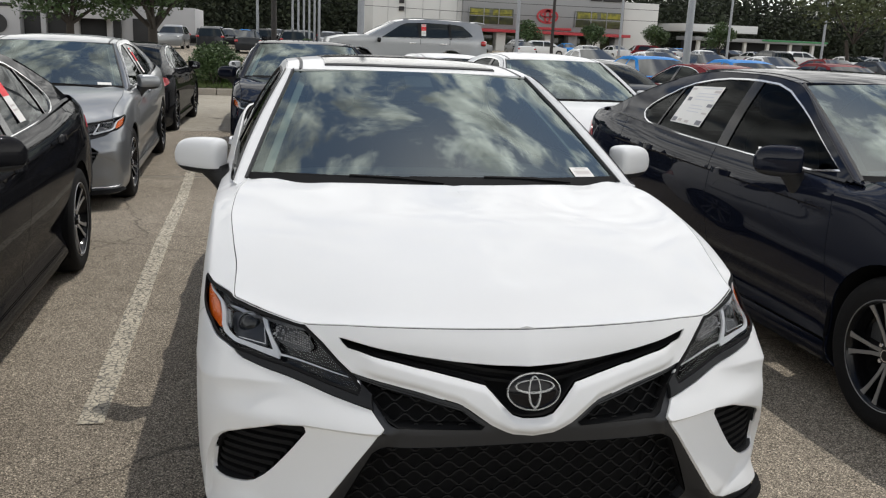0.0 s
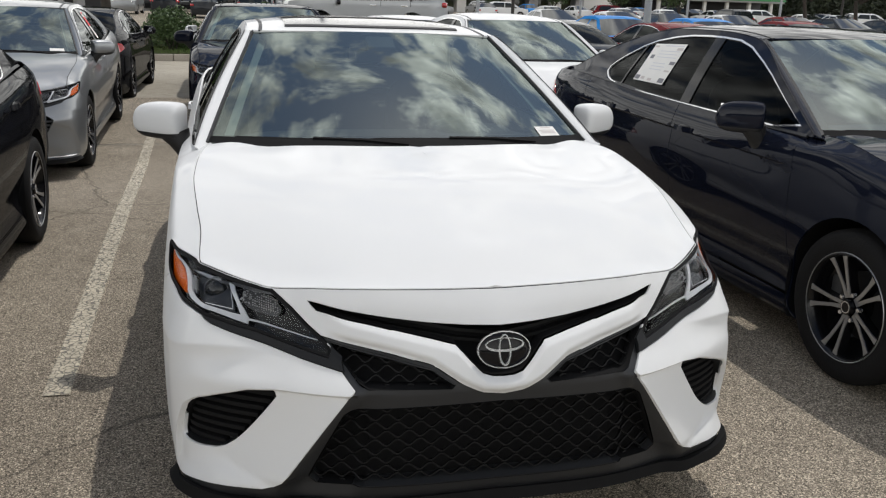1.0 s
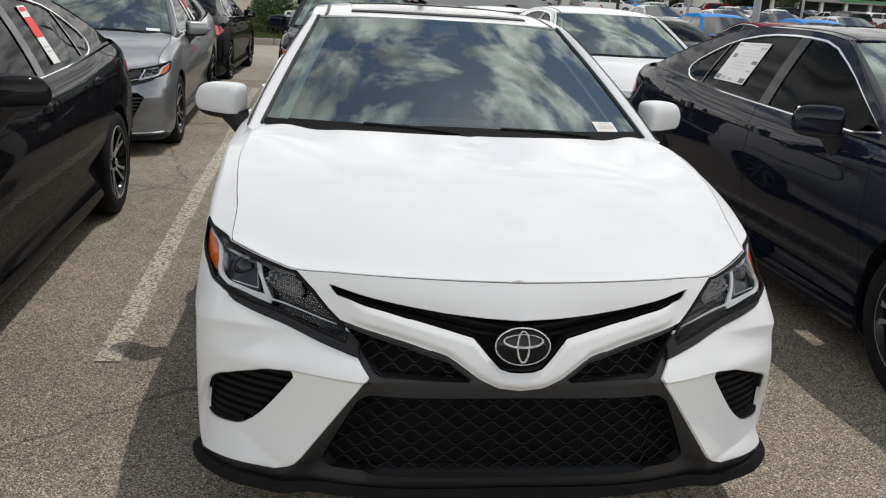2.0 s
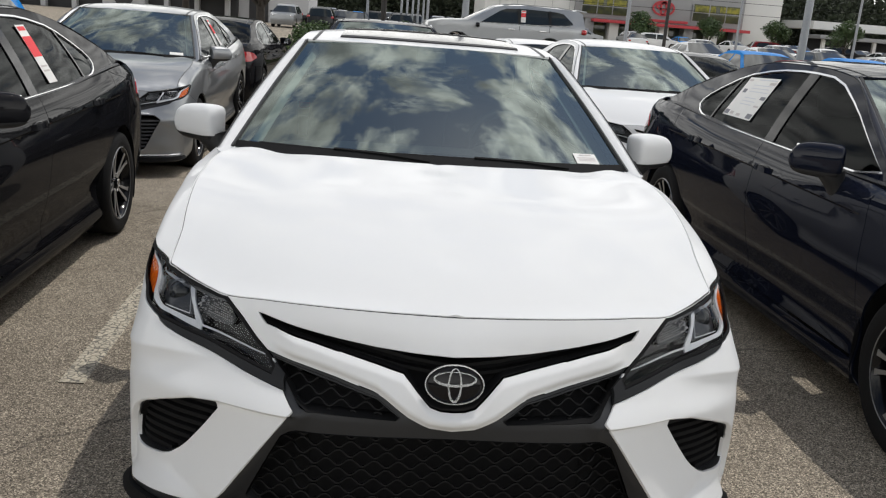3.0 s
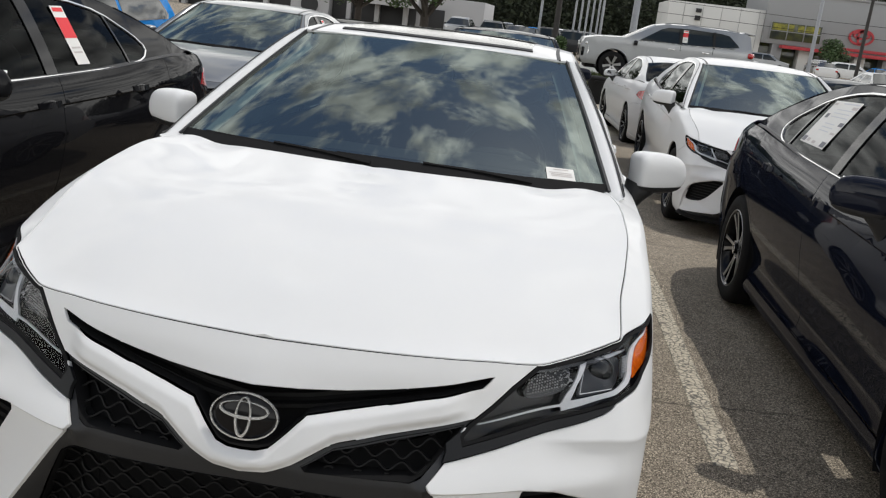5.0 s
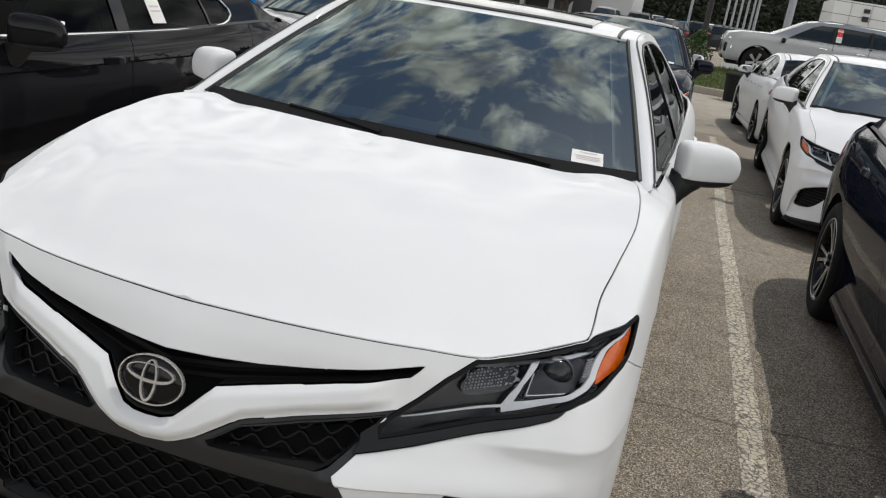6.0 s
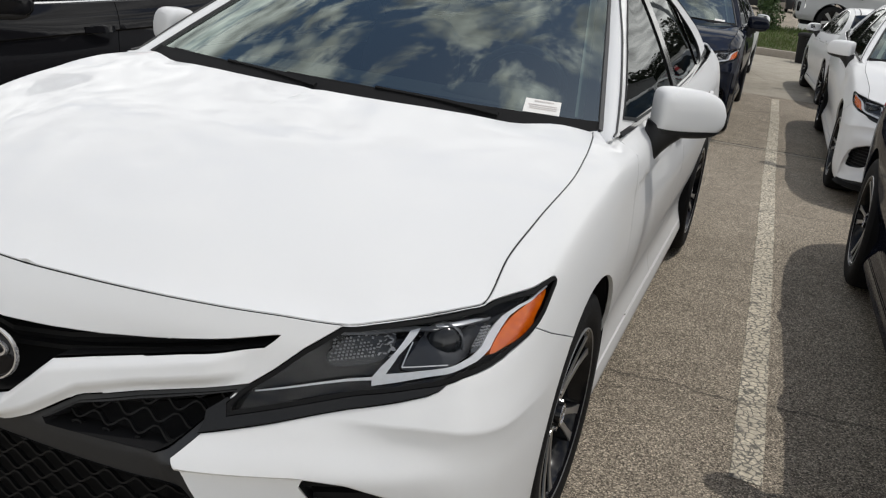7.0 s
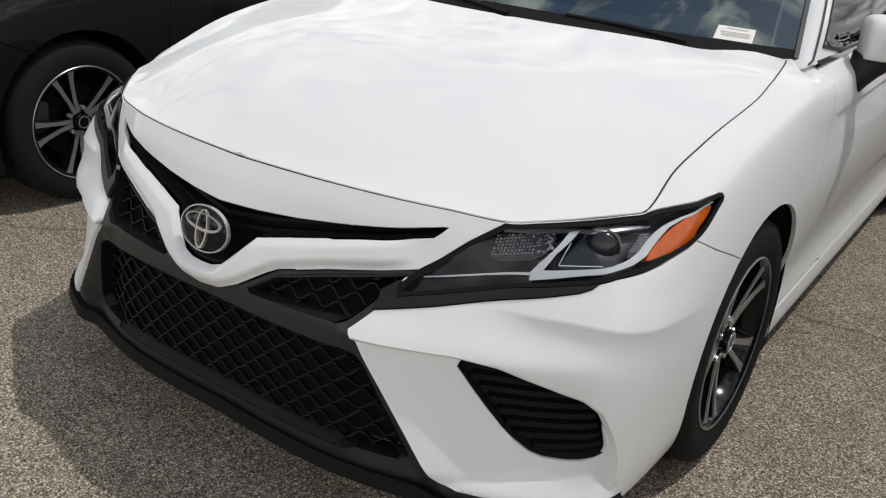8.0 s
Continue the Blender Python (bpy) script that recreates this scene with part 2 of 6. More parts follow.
def bar_low(u):
    return np.interp(u, [0, .06, .11, .191, .3, .48, .6], [.538, .545, .568, .619, .645, .674, .70])


def bar_high(u):
    return np.interp(u, [0, .03, .057, .09, .125, .2, .3515, .496, .6], [.588, .589, .597, .63, .668, .685, .7145, .7405, .76])


def cheek_u(z):
    return np.interp(z, [.16, .25, .293, .348, .402, .456, .509, .561], [.66, .62, .584, .547, .51, .473, .436, .399])


def cheek_flare(u, z):
    """How far the bumper's cheek stands forward along the grille surround and along its foot."""
    high = np.interp(z, [.16, .20, .25, .293, .348, .402, .456, .509, .54, .561, .60], [.006, .020, .044, .0535, .047, .041, .034, .028, .020, .012, 0])
    d = u - cheek_u(z)
    side = np.where(d < 0, 1 - step(-d / .07), np.clip(1 - d / .21, 0, 1))
    foot = step((.328 - z) / .07) * (1 - step((d - .02) / .36)) * (1 - step(-d / .07))
    return high * np.maximum(side, foot)


def skin(u, z, sport=1.0):
    """The lower body's surface, at u metres round the plan outline and height z."""
    u, z = np.asarray(u, float), np.asarray(z, float)
    q = np.clip((z - FLOOR_Z) / (edge_z(u) - FLOOR_Z), 0, 1)
    a, b = u / END_U * (len(_us) - 1), q * (len(_qs) - 1)
    i, j = np.clip(a.astype(int), 0, len(_us) - 2), np.clip(b.astype(int), 0, len(_qs) - 2)
    fa, fb = a - i, b - j
    s = (INSET[i, j] * (1 - fa) + INSET[i + 1, j] * fa) * (1 - fb) + (INSET[i, j + 1] * (1 - fa) + INSET[i + 1, j + 1] * fa) * fb
    # the bumper's lower facet lies back under a sharp ledge
    ledge = step((ledge_z(u) - z) / .012) * step((z - .215) / .06)
    s = s + sport * .017 * ledge * step((u - U_FAS + .02) / .03) * (1 - step((u - .965) / .05))
    s = s - (sport > .5) * cheek_flare(u, z)
    # the bar under the slit stands proud
    s = s - sport * .018 * step((z - bar_low(u)) / .024) * step((bar_high(u) + .003 - z) / .020) * step((.52 - u) / .1)
    # crease round the bumper's corner
    drop = np.clip((crease_z(u) - z) / np.minimum(crease_z(u) - ledge_z(u) - .004, .11), 0, 1)
    fold = (.0085 - .005 * step((u - .76) / .26)) * 6.75 * drop * (1 - drop) ** 2 - .007 * np.clip(1 - np.abs(z - crease_z(u)) / .06, 0, 1)
    s = s + sport * fold * step((u - .60) / .22) * (1 - step((u - .96) / .34))
    # crease along the doors
    s = s + .012 * step((.86 + .02 * (u - 2.2) - z) / .012) * step((z - .70) / .16) * step((u - 2.0) / .3) * (1 - step((u - 4.2) / .5))
    h = np.clip(.002 + .12 * (u - .45), .002, .07) * (1 - step((u - 1.3) / .3)) + .002
    tx, ty = plan_x(u + h) - plan_x(u - h), plan_y(u + h) - plan_y(u - h)
    k = np.hypot(tx, ty)
    return np.stack([plan_x(u) - ty / k * s, plan_y(u) + tx / k * s, z + 0 * u], -1)


def on_skin(z, x=None, y=None):
    """The u at which the skin at height z lies x across (front part) or y back."""
    lo, hi = (0.0, float(KNOT_U[9])) if y is None else (0.0, float(END_U))
    for _ in range(40):
        mid = (lo + hi) / 2
        p = skin(mid, z)
        if (p[0] < x) if y is None else (p[1] < y):
            lo = mid
        else:
            hi = mid
    return (lo, z)


def rim_point(u):
    return skin(u, edge_z(u))


# the bonnet's rise behind its front edge, and that edge
bonnet_rise = pchip([0, .03, .06, .11, .25, .37, .56, .8, 1.03, 1.3], [0, .020, .036, .058, .102, .133, .170, .192, .214, .226])


bonnet_front = pchip([0, .15, .3, .45, .593, .70, .745, .80, .84], [.114, .122, .146, .188, .244, .341, .390, .465, .53])
bonnet_low = pchip([0, .3, .45, .593, .70, .745, .80, .84], [.80, .80, .796, .784, .793, .799, .808, .814])


def bonnet(x, y):
    x = np.abs(np.asarray(x, float))
    yf, zf = bonnet_front(x), bonnet_low(x)
    z = zf + bonnet_rise(np.maximum(y - yf, 0))
    # a soft ridge runs back from the lamp to the pillar
    ridge = .50 + .16 * (np.asarray(y) - .3)
    return z + .012 * np.exp(-((x - ridge) / .07) ** 2) * step((np.asarray(y) - .3) / .3) - .007 * np.exp(-((x - ridge - .14) / .06) ** 2) * step((np.asarray(y) - .45) / .35) + .006 * (1 - (x / .8) ** 2)


# glasshouse
rail_z = pchip([1.40, 1.80, 2.24, 2.6, 3.0, 3.4, 3.65, 4.0, 4.3, 4.42], [.992, 1.195, 1.383, 1.408, 1.405, 1.360, 1.305, 1.190, 1.085, 1.06])


def side_glass(y, z):
    """Half width of the glasshouse."""
    y, z = np.asarray(y, float), np.asarray(z, float)
    belt = np.interp(y, [1.4, 1.6, 2.2, 3.0, 3.6, 4.05, 4.42], [.825, .832, .843, .843, .838, .818, .77])
    top = np.interp(y, [1.4, 2.2, 2.6, 3.2, 3.7, 4.4], [.60, .598, .608, .60, .565, .53])
    t = np.clip((z - .99) / (1.395 - .99), 0, 1.1)
    return belt - (belt - top) * (.78 * t + .22 * t * t)


# ---- building helpers ----
def mesh_object(name, verts, faces, mat, parent=None, label="", sharp=40):
    me = bpy.data.meshes.new(name)
    me.from_pydata([tuple(map(float, v)) for v in verts], [], [tuple(map(int, f)) for f in faces])
    me.validate()
    me.shade_smooth()
    me.set_sharp_from_angle(angle=radians(sharp))
    me.materials.append(mat)
    ob = new(name, me)
    ob.parent = parent
    if label:
        ob["label"] = label
    return ob


def part(name, bm, mat, parent, label="", sharp=40):
    """Links a bmesh as one mesh object under a thing or a part."""
    bmesh.ops.recalc_face_normals(bm, faces=bm.faces)
    me = bpy.data.meshes.new(name)
    bm.to_mesh(me)
    bm.free()
    me.shade_smooth()
    me.set_sharp_from_angle(angle=radians(sharp))
    me.materials.append(mat)
    ob = new(name, me)
    ob.parent = parent
    if label:
        ob["label"] = label
    return ob


def thing(name, label, category, m=None, group="", kind=""):
    ob = new(name)
    ob.empty_display_size = 0.2
    if m is not None:
        ob.matrix_world = m
    return tagged(ob, label, category, group, kind)


def box(bm, size, m=None, bevel=0.0):
    """A box of that size about its middle, its edges rounded."""
    m = m or Matrix()
    made = bmesh.ops.create_cube(bm, size=1.0, matrix=m @ Matrix.Diagonal((*size, 1)))
    if bevel:
        es = list({e for v in made["verts"] for e in v.link_edges})
        bmesh.ops.bevel(bm, geom=es, offset=bevel, segments=2, affect="EDGES", profile=0.6)
    return bm


def tube(bm, r1, r2, length, m=None, n=16):
    bmesh.ops.create_cone(bm, cap_ends=True, segments=n, radius1=r1, radius2=r2, depth=length, matrix=m or Matrix())
    return bm


def lathe(bm, profile, n=40, m=None):
    """Turns a closed profile of (radius, along) round the x axis."""
    m = m or Matrix()
    rings = []
    for i in range(n):
        a = 2 * math.pi * i / n
        rings.append([bm.verts.new(m @ Vector((x, r * math.cos(a), r * math.sin(a)))) for r, x in profile])
    k = len(profile)
    for i in range(n):
        for j in range(k):
            bm.faces.new((rings[i][j], rings[i][(j + 1) % k], rings[(i + 1) % n][(j + 1) % k], rings[(i + 1) % n][j]))
    return bm


def blob(bm, size, m, power=2.6, nu=20, nv=12):
    """A rounded box: a superellipsoid."""
    def sp(v):
        return math.copysign(abs(v) ** (2 / power), v)
    rows = []
    for j in range(1, nv):
        b = -math.pi / 2 + math.pi * j / nv
        rows.append([bm.verts.new(m @ Vector((size[0] * sp(math.cos(b)) * sp(math.cos(a)), size[1] * sp(math.cos(b)) * sp(math.sin(a)), size[2] * sp(math.sin(b)))))
                     for a in (2 * math.pi * i / nu for i in range(nu))])
    low, top = bm.verts.new(m @ Vector((0, 0, -size[2]))), bm.verts.new(m @ Vector((0, 0, size[2])))
    for j in range(len(rows) - 1):
        for i in range(nu):
            bm.faces.new((rows[j][i], rows[j][(i + 1) % nu], rows[j + 1][(i + 1) % nu], rows[j + 1][i]))
    for i in range(nu):
        bm.faces.new((low, rows[0][(i + 1) % nu], rows[0][i]))
        bm.faces.new((top, rows[-1][i], rows[-1][(i + 1) % nu]))
    return bm


def strip(bm, path, normals, width, depth):
    """A flat bar along a path: path points, the outward normal at each, width across and depth in."""
    ring = []
    n = len(path)
    for i in range(n):
        p, nrm = Vector(path[i]), Vector(normals[i]).normalized()
        along = (Vector(path[min(i + 1, n - 1)]) - Vector(path[max(i - 1, 0)])).normalized()
        side = along.cross(nrm).normalized() * (width[i] if isinstance(width, (list, tuple)) else width) / 2
        ring.append([bm.verts.new(q) for q in (p + side, p - side, p - side - nrm * depth, p + side - nrm * depth)])
    for a, b in zip(ring, ring[1:]):
        for k in range(4):
            bm.faces.new((a[k], a[(k + 1) % 4], b[(k + 1) % 4], b[k]))
    bm.faces.new(ring[0])
    bm.faces.new(list(reversed(ring[-1])))
    return bm


def inside(pts, poly):
    """Which of the points lie in the polygon."""
    pts, poly = np.asarray(pts), np.asarray(poly)
    hit = np.zeros(len(pts), bool)
    for (x1, y1), (x2, y2) in zip(poly, np.roll(poly, -1, 0)):
        if y1 != y2:
            hit ^= ((y1 > pts[:, 1]) != (y2 > pts[:, 1])) & (pts[:, 0] < (x2 - x1) * (pts[:, 1] - y1) / (y2 - y1) + x1)
    return hit


def dense(poly, gap):
    out = []
    for a, b in zip(poly, poly[1:] + poly[:1]):
        n = max(1, int(math.hypot(b[0] - a[0], b[1] - a[1]) / gap + 0.5))
        out += [(a[0] + (b[0] - a[0]) * i / n, a[1] + (b[1] - a[1]) * i / n) for i in range(n)]
    return out


def rounded(poly, times=2):
    """Cuts a polygon's corners, again and again."""
    for _ in range(times):
        poly = [q for a, b in zip(poly, poly[1:] + poly[:1]) for q in ((.78 * a[0] + .22 * b[0], .78 * a[1] + .22 * b[1]), (.22 * a[0] + .78 * b[0], .22 * a[1] + .78 * b[1]))]
    return poly


def cut(base, regions, gap):
    """Triangulates the base outline, cut along the regions' outlines. Each triangle goes to the last region that holds it, or to 'base'."""
    lines = [dense(p, gap) for p in [base] + [r for _, r in regions]]
    pts, edges = [], []
    for l in lines:
        k = len(pts)
        pts += l
        edges += [(k + i, k + (i + 1) % len(l)) for i in range(len(l))]
    b = np.array(base)
    lo, hi = b.min(0), b.max(0)
    g = np.array([(x, y) for i, x in enumerate(np.arange(lo[0], hi[0], gap)) for y in np.arange(lo[1] + (i % 2) * gap / 2, hi[1], gap)])
    g = g[inside(g, b)]
    near = np.array(pts)
    keep = np.ones(len(g), bool)
    for i in range(0, len(g), 500):
        d = np.linalg.norm(g[i:i + 500, None] - near[None], axis=-1).min(1)
        keep[i:i + 500] = d > gap * 0.45
    pts = pts + [tuple(p) for p in g[keep]]
    v, _, f, *_ = geometry.delaunay_2d_cdt([Vector(p) for p in pts], edges, [], 0, 1e-6)
    v = np.array([tuple(p) for p in v])
    f = np.array([t for t in f if len(t) == 3])
    mid = v[f].mean(1)
    owner = np.where(inside(mid, b), 0, -1)
    for i, (name, poly) in enumerate(regions):
        if name == "line":
            continue
        owner[(owner >= 0) & inside(mid, poly)] = i + 1
    out = {}
    for i, name in enumerate(["base"] + [n for n, _ in regions]):
        t = f[owner == i]
        if len(t):
            if name in out:
                t = np.concatenate([out[name][1], t])
            out[name] = (v, t)
    return out


def shell(v, f, offset=0.0, gap=0.0025, rim=0.012, joined=True):
    """Gives a sheet its place off the skin, a narrow seam all round and turned-in edges; v faces outward by f. joined: the middle line is no edge."""
    used, inv = np.unique(f, return_inverse=True)
    v, f = v[used].copy(), inv.reshape(f.shape)
    fn = np.cross(v[f[:, 1]] - v[f[:, 0]], v[f[:, 2]] - v[f[:, 0]])
    if (fn * (v[f].mean(1) - np.array([0, 2.4, 0.55]))).sum() < 0:
        f, fn = f[:, ::-1], -fn
    n = np.zeros_like(v)
    for k in range(3):
        np.add.at(n, f[:, k], fn)
    about = n[f].sum(1)
    for k in range(3):
        np.add.at(n, f[:, k], about * .25)
    if joined:
        n[np.abs(v[:, 0]) < 1e-3, 0] = 0
    n /= np.maximum(np.linalg.norm(n, axis=1), 1e-9)[:, None]
    count = {}
    for t in f:
        for a, b in ((t[0], t[1]), (t[1], t[2]), (t[2], t[0])):
            count[(a, b)] = 1
    edge = [e for e in count if (e[1], e[0]) not in count and not (joined and abs(v[e[0], 0]) < 1e-3 and abs(v[e[1], 0]) < 1e-3)]
    inward = np.zeros_like(v)
    for a, b in edge:
        d = np.cross(n[a] + n[b], v[b] - v[a])
        d /= max(np.linalg.norm(d), 1e-9)
        inward[a] += d
        inward[b] += d
    if joined:
        inward[np.abs(v[:, 0]) < 1e-3, 0] = 0
    inward /= np.maximum(np.linalg.norm(inward, axis=1), 1e-9)[:, None]
    w = v + n * offset + inward * gap
    faces = [tuple(t) for t in f]
    if rim and edge:
        rimmed = sorted({i for e in edge for i in e})
        at = {i: k for k, i in enumerate(rimmed)}
        base = len(w)
        first = w[rimmed] - n[rimmed] * rim * .25 - inward[rimmed] * min(gap, .0012)
        last = w[rimmed] - n[rimmed] * rim
        m = len(rimmed)
        w = np.concatenate([w, first, last])
        for a, b in edge:
            i, j = at[a], at[b]
            faces += [(b, a, base + i, base + j), (base + j, base + i, base + m + i, base + m + j)]
    return w, faces


def doubled(w, faces):
    """The sheet and its mirror image in one, welded along the middle line."""
    k = len(w)
    same = {i: i + k for i in range(k)}
    for i in range(k):
        if abs(w[i, 0]) < 1e-3:
            same[i] = i
    return np.concatenate([w, w * np.array([-1, 1, 1])]), list(faces) + [tuple(same[i] for i in reversed(t)) for t in faces]


def panel(name, v, f, mat, parent, label="", both=True, joined=True, sharp=40, **how):
    """A panel of the skin: one piece across the car, or (joined=False) one each side."""
    w, faces = shell(v, f, joined=joined, **how)
    if joined:
        return [mesh_object(name, *doubled(w, faces), mat, parent, label, sharp)]
    obs = [mesh_object(name, w, faces, mat, parent, label, sharp)]
    if both:
        obs.append(mesh_object(name, w * np.array([-1, 1, 1]), [tuple(reversed(t)) for t in faces], mat, parent, label, sharp))
    return obs


def grid_patch(fn, na, nb):
    """A sheet of fn(a, b), a and b from 0 to 1."""
    a, b = np.meshgrid(np.linspace(0, 1, na), np.linspace(0, 1, nb), indexing="ij")
    v = fn(a.ravel(), b.ravel())
    f = []
    for i in range(na - 1):
        for j in range(nb - 1):
            k = i * nb + j
            f += [(k, k + nb, k + nb + 1), (k, k + nb + 1, k + 1)]
    return v, np.array(f)


# ---- wheel ----
def make_wheel(parent, m, flip):
    hub = part("wheel", lathe(bmesh.new(), [(.10, -.09), (.205, -.10), (.228, -.115), (.232, -.09), (.222, -.04), (.222, .085), (.236, .10), (.236, .108), (.226, .112), (.214, .098), (.208, .03), (.12, -.02), (.10, -.03)], 40), GLOSS, parent, "black and machined alloy wheel")
    hub.matrix_local = m @ (pose(0, 0, 0, 0, 0, 180) if flip else Matrix())
    part("tyre", lathe(bmesh.new(), [(.232, -.105), (.262, -.117), (.30, -.118), (.322, -.106), (.331, -.085), (.334, -.04), (.334, .04), (.331, .085), (.322, .106), (.30, .118), (.262, .117), (.234, .108), (.229, .085), (.229, -.09)], 48), RUBBER, hub, "black rubber tyre")
    part("rim", lathe(bmesh.new(), [(.2315, .106), (.2355, .107), (.2355, .1115), (.2335, .1135), (.2315, .112)], 48), SATIN, hub, "machined rim edge")
    part("brake_disc", lathe(bmesh.new(), [(.06, -.015), (.15, -.015), (.15, .005), (.06, .005)], 32), TRIM, hub, "grey steel brake disc")
    part("back_plate", lathe(bmesh.new(), [(.01, -.06), (.22, -.06), (.22, -.05), (.01, -.05)], 24), MATT, hub)
    for k in range(5):
        a0 = 2 * math.pi * k / 5 + .70
        for side in (-1, 1):
            bm = bmesh.new()
            ends = [(.040, a0 + side * .20, .078, .020), (.10, a0 + side * .145, .084, .0165), (.17, a0 + side * .165, .094, .018), (.205, a0 + side * .178, .101, .023), (.230, a0 + side * .19, .106, .036)]
            path = [(x, r * math.cos(a), r * math.sin(a)) for r, a, x, _ in ends]
            strip(bm, [(x - .004, p, q) for x, p, q in path], [(1, 0, 0)] * 5, [e[3] * 1.2 for e in ends], .042)
            part("spoke", bm, GLOSS, hub, "gloss black spoke")
            part("spoke_face", strip(bmesh.new(), path, [(1, 0, 0)] * 5, [e[3] * .92 for e in ends], .006), SATIN, hub, "machined spoke face")
        a1 = a0 + math.pi / 5
        part("wheel_nut", tube(bmesh.new(), .011, .009, .02, pose(.075, .057 * math.cos(a1), .057 * math.sin(a1), 0, 90), 8), CHROME, hub)
    part("brake_caliper", box(bmesh.new(), (.07, .075, .15), pose(.0, -.145, .02), .02), POSTGREY, hub, "grey brake caliper behind the spokes")
    part("centre_cap", tube(bmesh.new(), .036, .031, .03, pose(.082, 0, 0, 0, 90), 24), GLOSS, hub, "dark round centre cap")
    bm = bmesh.new()
    lathe(bm, [(.022, .096), (.026, .096), (.026, .099), (.022, .099)], 24)
    part("cap_ring", bm, CHROME, hub)
    return hub


# windscreen surface, a across and b up, each from 0 to 1
def screen(a, b):
    s = a * 2 - 1
    x0, x1 = s * .772, s * .568
    y0, y1 = 1.225 + .185 * np.abs(s) ** 2.2, 2.115 + .115 * s * s
    z0, z1 = 1.012 - .020 * s * s, 1.395 - .014 * s * s
    bulge = .018 * np.sin(math.pi * b) * (1 - .5 * s * s)
    return np.stack([x0 + (x1 - x0) * b, y0 + (y1 - y0) * b - bulge * .5, z0 + (z1 - z0) * b + bulge], -1)


ARCHES = ((.975, .378), (3.80, .372))


def sedan(sport=True, colour=None, sunroof=False, dash=True):
    """A four-door sedan, nose at its origin, facing -y. Its lower skin is cut into panels along their real seams."""
    PAINT = colour
    car = new("sedan")
    sk = lambda uz: skin(uz[:, 0], uz[:, 1], 1.0 if sport else 0.25)
    X = lambda x, z: on_skin(z, x=x)
    Y = lambda y, z: on_skin(z, y=y)
    top = [(float(u), float(edge_z(u))) for u in np.linspace(0, END_U, 150)]
    base = [(float(u), FLOOR_Z) for u in np.linspace(0, END_U, 60)] + top[::-1]
    over = 1.12
    y_of = lambda y, z: Y(y, min(z, 1.0))
    u1 = Y(1.40, .6)[0]
    u_nose = Y(.60, .4)[0]
    door_edge = [(u1 - .045, FLOOR_Z), (u1 - .04, .27), (u1 - .02, .45), (u1 + .02, .75), (u1 + .045, float(edge_z(u1 + .045)))]
    arch = []
    for yc, r in ARCHES:
        arch.append([Y(yc + r * math.cos(a), max(FLOOR_Z - .0, .335 + r * math.sin(a))) for a in np.linspace(-.55, math.pi + .55, 30)])
    # ---- nose: everything ahead of the wheel, cut finely ----
    nose = [(float(u), FLOOR_Z) for u in np.linspace(0, u1 - .06, 50)] + door_edge + [(float(u), float(edge_z(u))) for u in np.linspace(u1 + .03, 0, 100)]
    lamp = [(float(u), float(edge_z(u)) - .0025) for u in np.linspace(.681, 1.095, 16)] + [(1.118, .8072), (1.145, .8098), (1.172, .8138), (1.235, .8235), (1.275, .8265), (1.287, .824), (1.293, .8165), (1.287, .808), (1.26, .793), (1.22, .770), (1.187, .754), (1.15, .740), (1.114, .731), (1.065, .721), (1.016, .716), (.94, .710), (.905, .704), (.871, .697),
            (.72, .673), (.588, .647), (.482, .627), (.478, .646), (.50, .668), (.555, .703), (.61, .742)]
    trim = [(.442, .620), (.442, .634), (.478, .655), (.50, .64), (.588, .653), (.72, .679), (.866, .702), (.90, .706), (.873, .691), (.848, .682), (.708, .653), (.56, .623), (.434, .600)]
    fender_cut = [(1.18, .748), (1.254, .713), (1.355, .6715), (1.47, .622), (Y(.975, .5)[0], .5), (Y(.975, .5)[0], .05), (u1 + .3, .05), (u1 + .3, 1.2), (1.094, 1.2), (1.094, .797), (1.118, .803)]
    regions = [("front_fender", fender_cut)]
    if sport:
        black = [X(0, .538), X(.06, .545), X(.11, .568), X(.191, .619), X(.30, .645), X(.48, .678), (.448, .634), (.438, .60), (.398, .565), (.400, .559), (.436, .509), (.473, .456), (.51, .402), (.547, .348), (.574, .308), (.590, .288), (.612, .272), (.65, .260), (.783, .246), (.909, .230), (1.02, .220), (1.02, .10), (-.1, .10), (-.1, .538)]
        slit = [(-.05, .712), X(0, .712), X(.10, .714), X(.2, .720), X(.35, .737), X(.43, .7485), X(.505, .762), X(.485, .7405), X(.35, .7145), X(.2, .685), X(.125, .668), X(.09, .63), X(.057, .597), X(.03, .589), X(0, .588), (-.05, .588)]
        mesh_up = [X(.455, .664), X(.41, .605), X(.385, .577), X(.36, .562), X(.14, .556), X(.13, .566), X(.191, .606), X(.30, .634)]
        mesh_low = [(-.05, .512), X(0, .512), X(.39, .505), X(.425, .485), X(.515, .285), X(.495, .268), X(0, .262), (-.05, .262)]
        duct = rounded([(.608, .537), (.70, .530), (.79, .502), (.87, .474), (.914, .437), (.942, .382), (.953, .350), (.950, .338), (.93, .333), (.87, .331), (.79, .342), (.735, .381), (.671, .455)], 1)
        lu = np.linspace(.40, .982, 60)
        ledge_band = [(float(u), float(ledge_z(u))) for u in lu] + [(float(u), float(ledge_z(u)) - .016) for u in lu[::-1]]
        bu = np.linspace(0, .50, 28)
        bar_band = [(float(u), float(bar_low(u)) + .018) for u in bu] + [(float(u), float(bar_high(u)) - .013) for u in bu[::-1]]
        cu = np.linspace(.64, 1.26, 32)
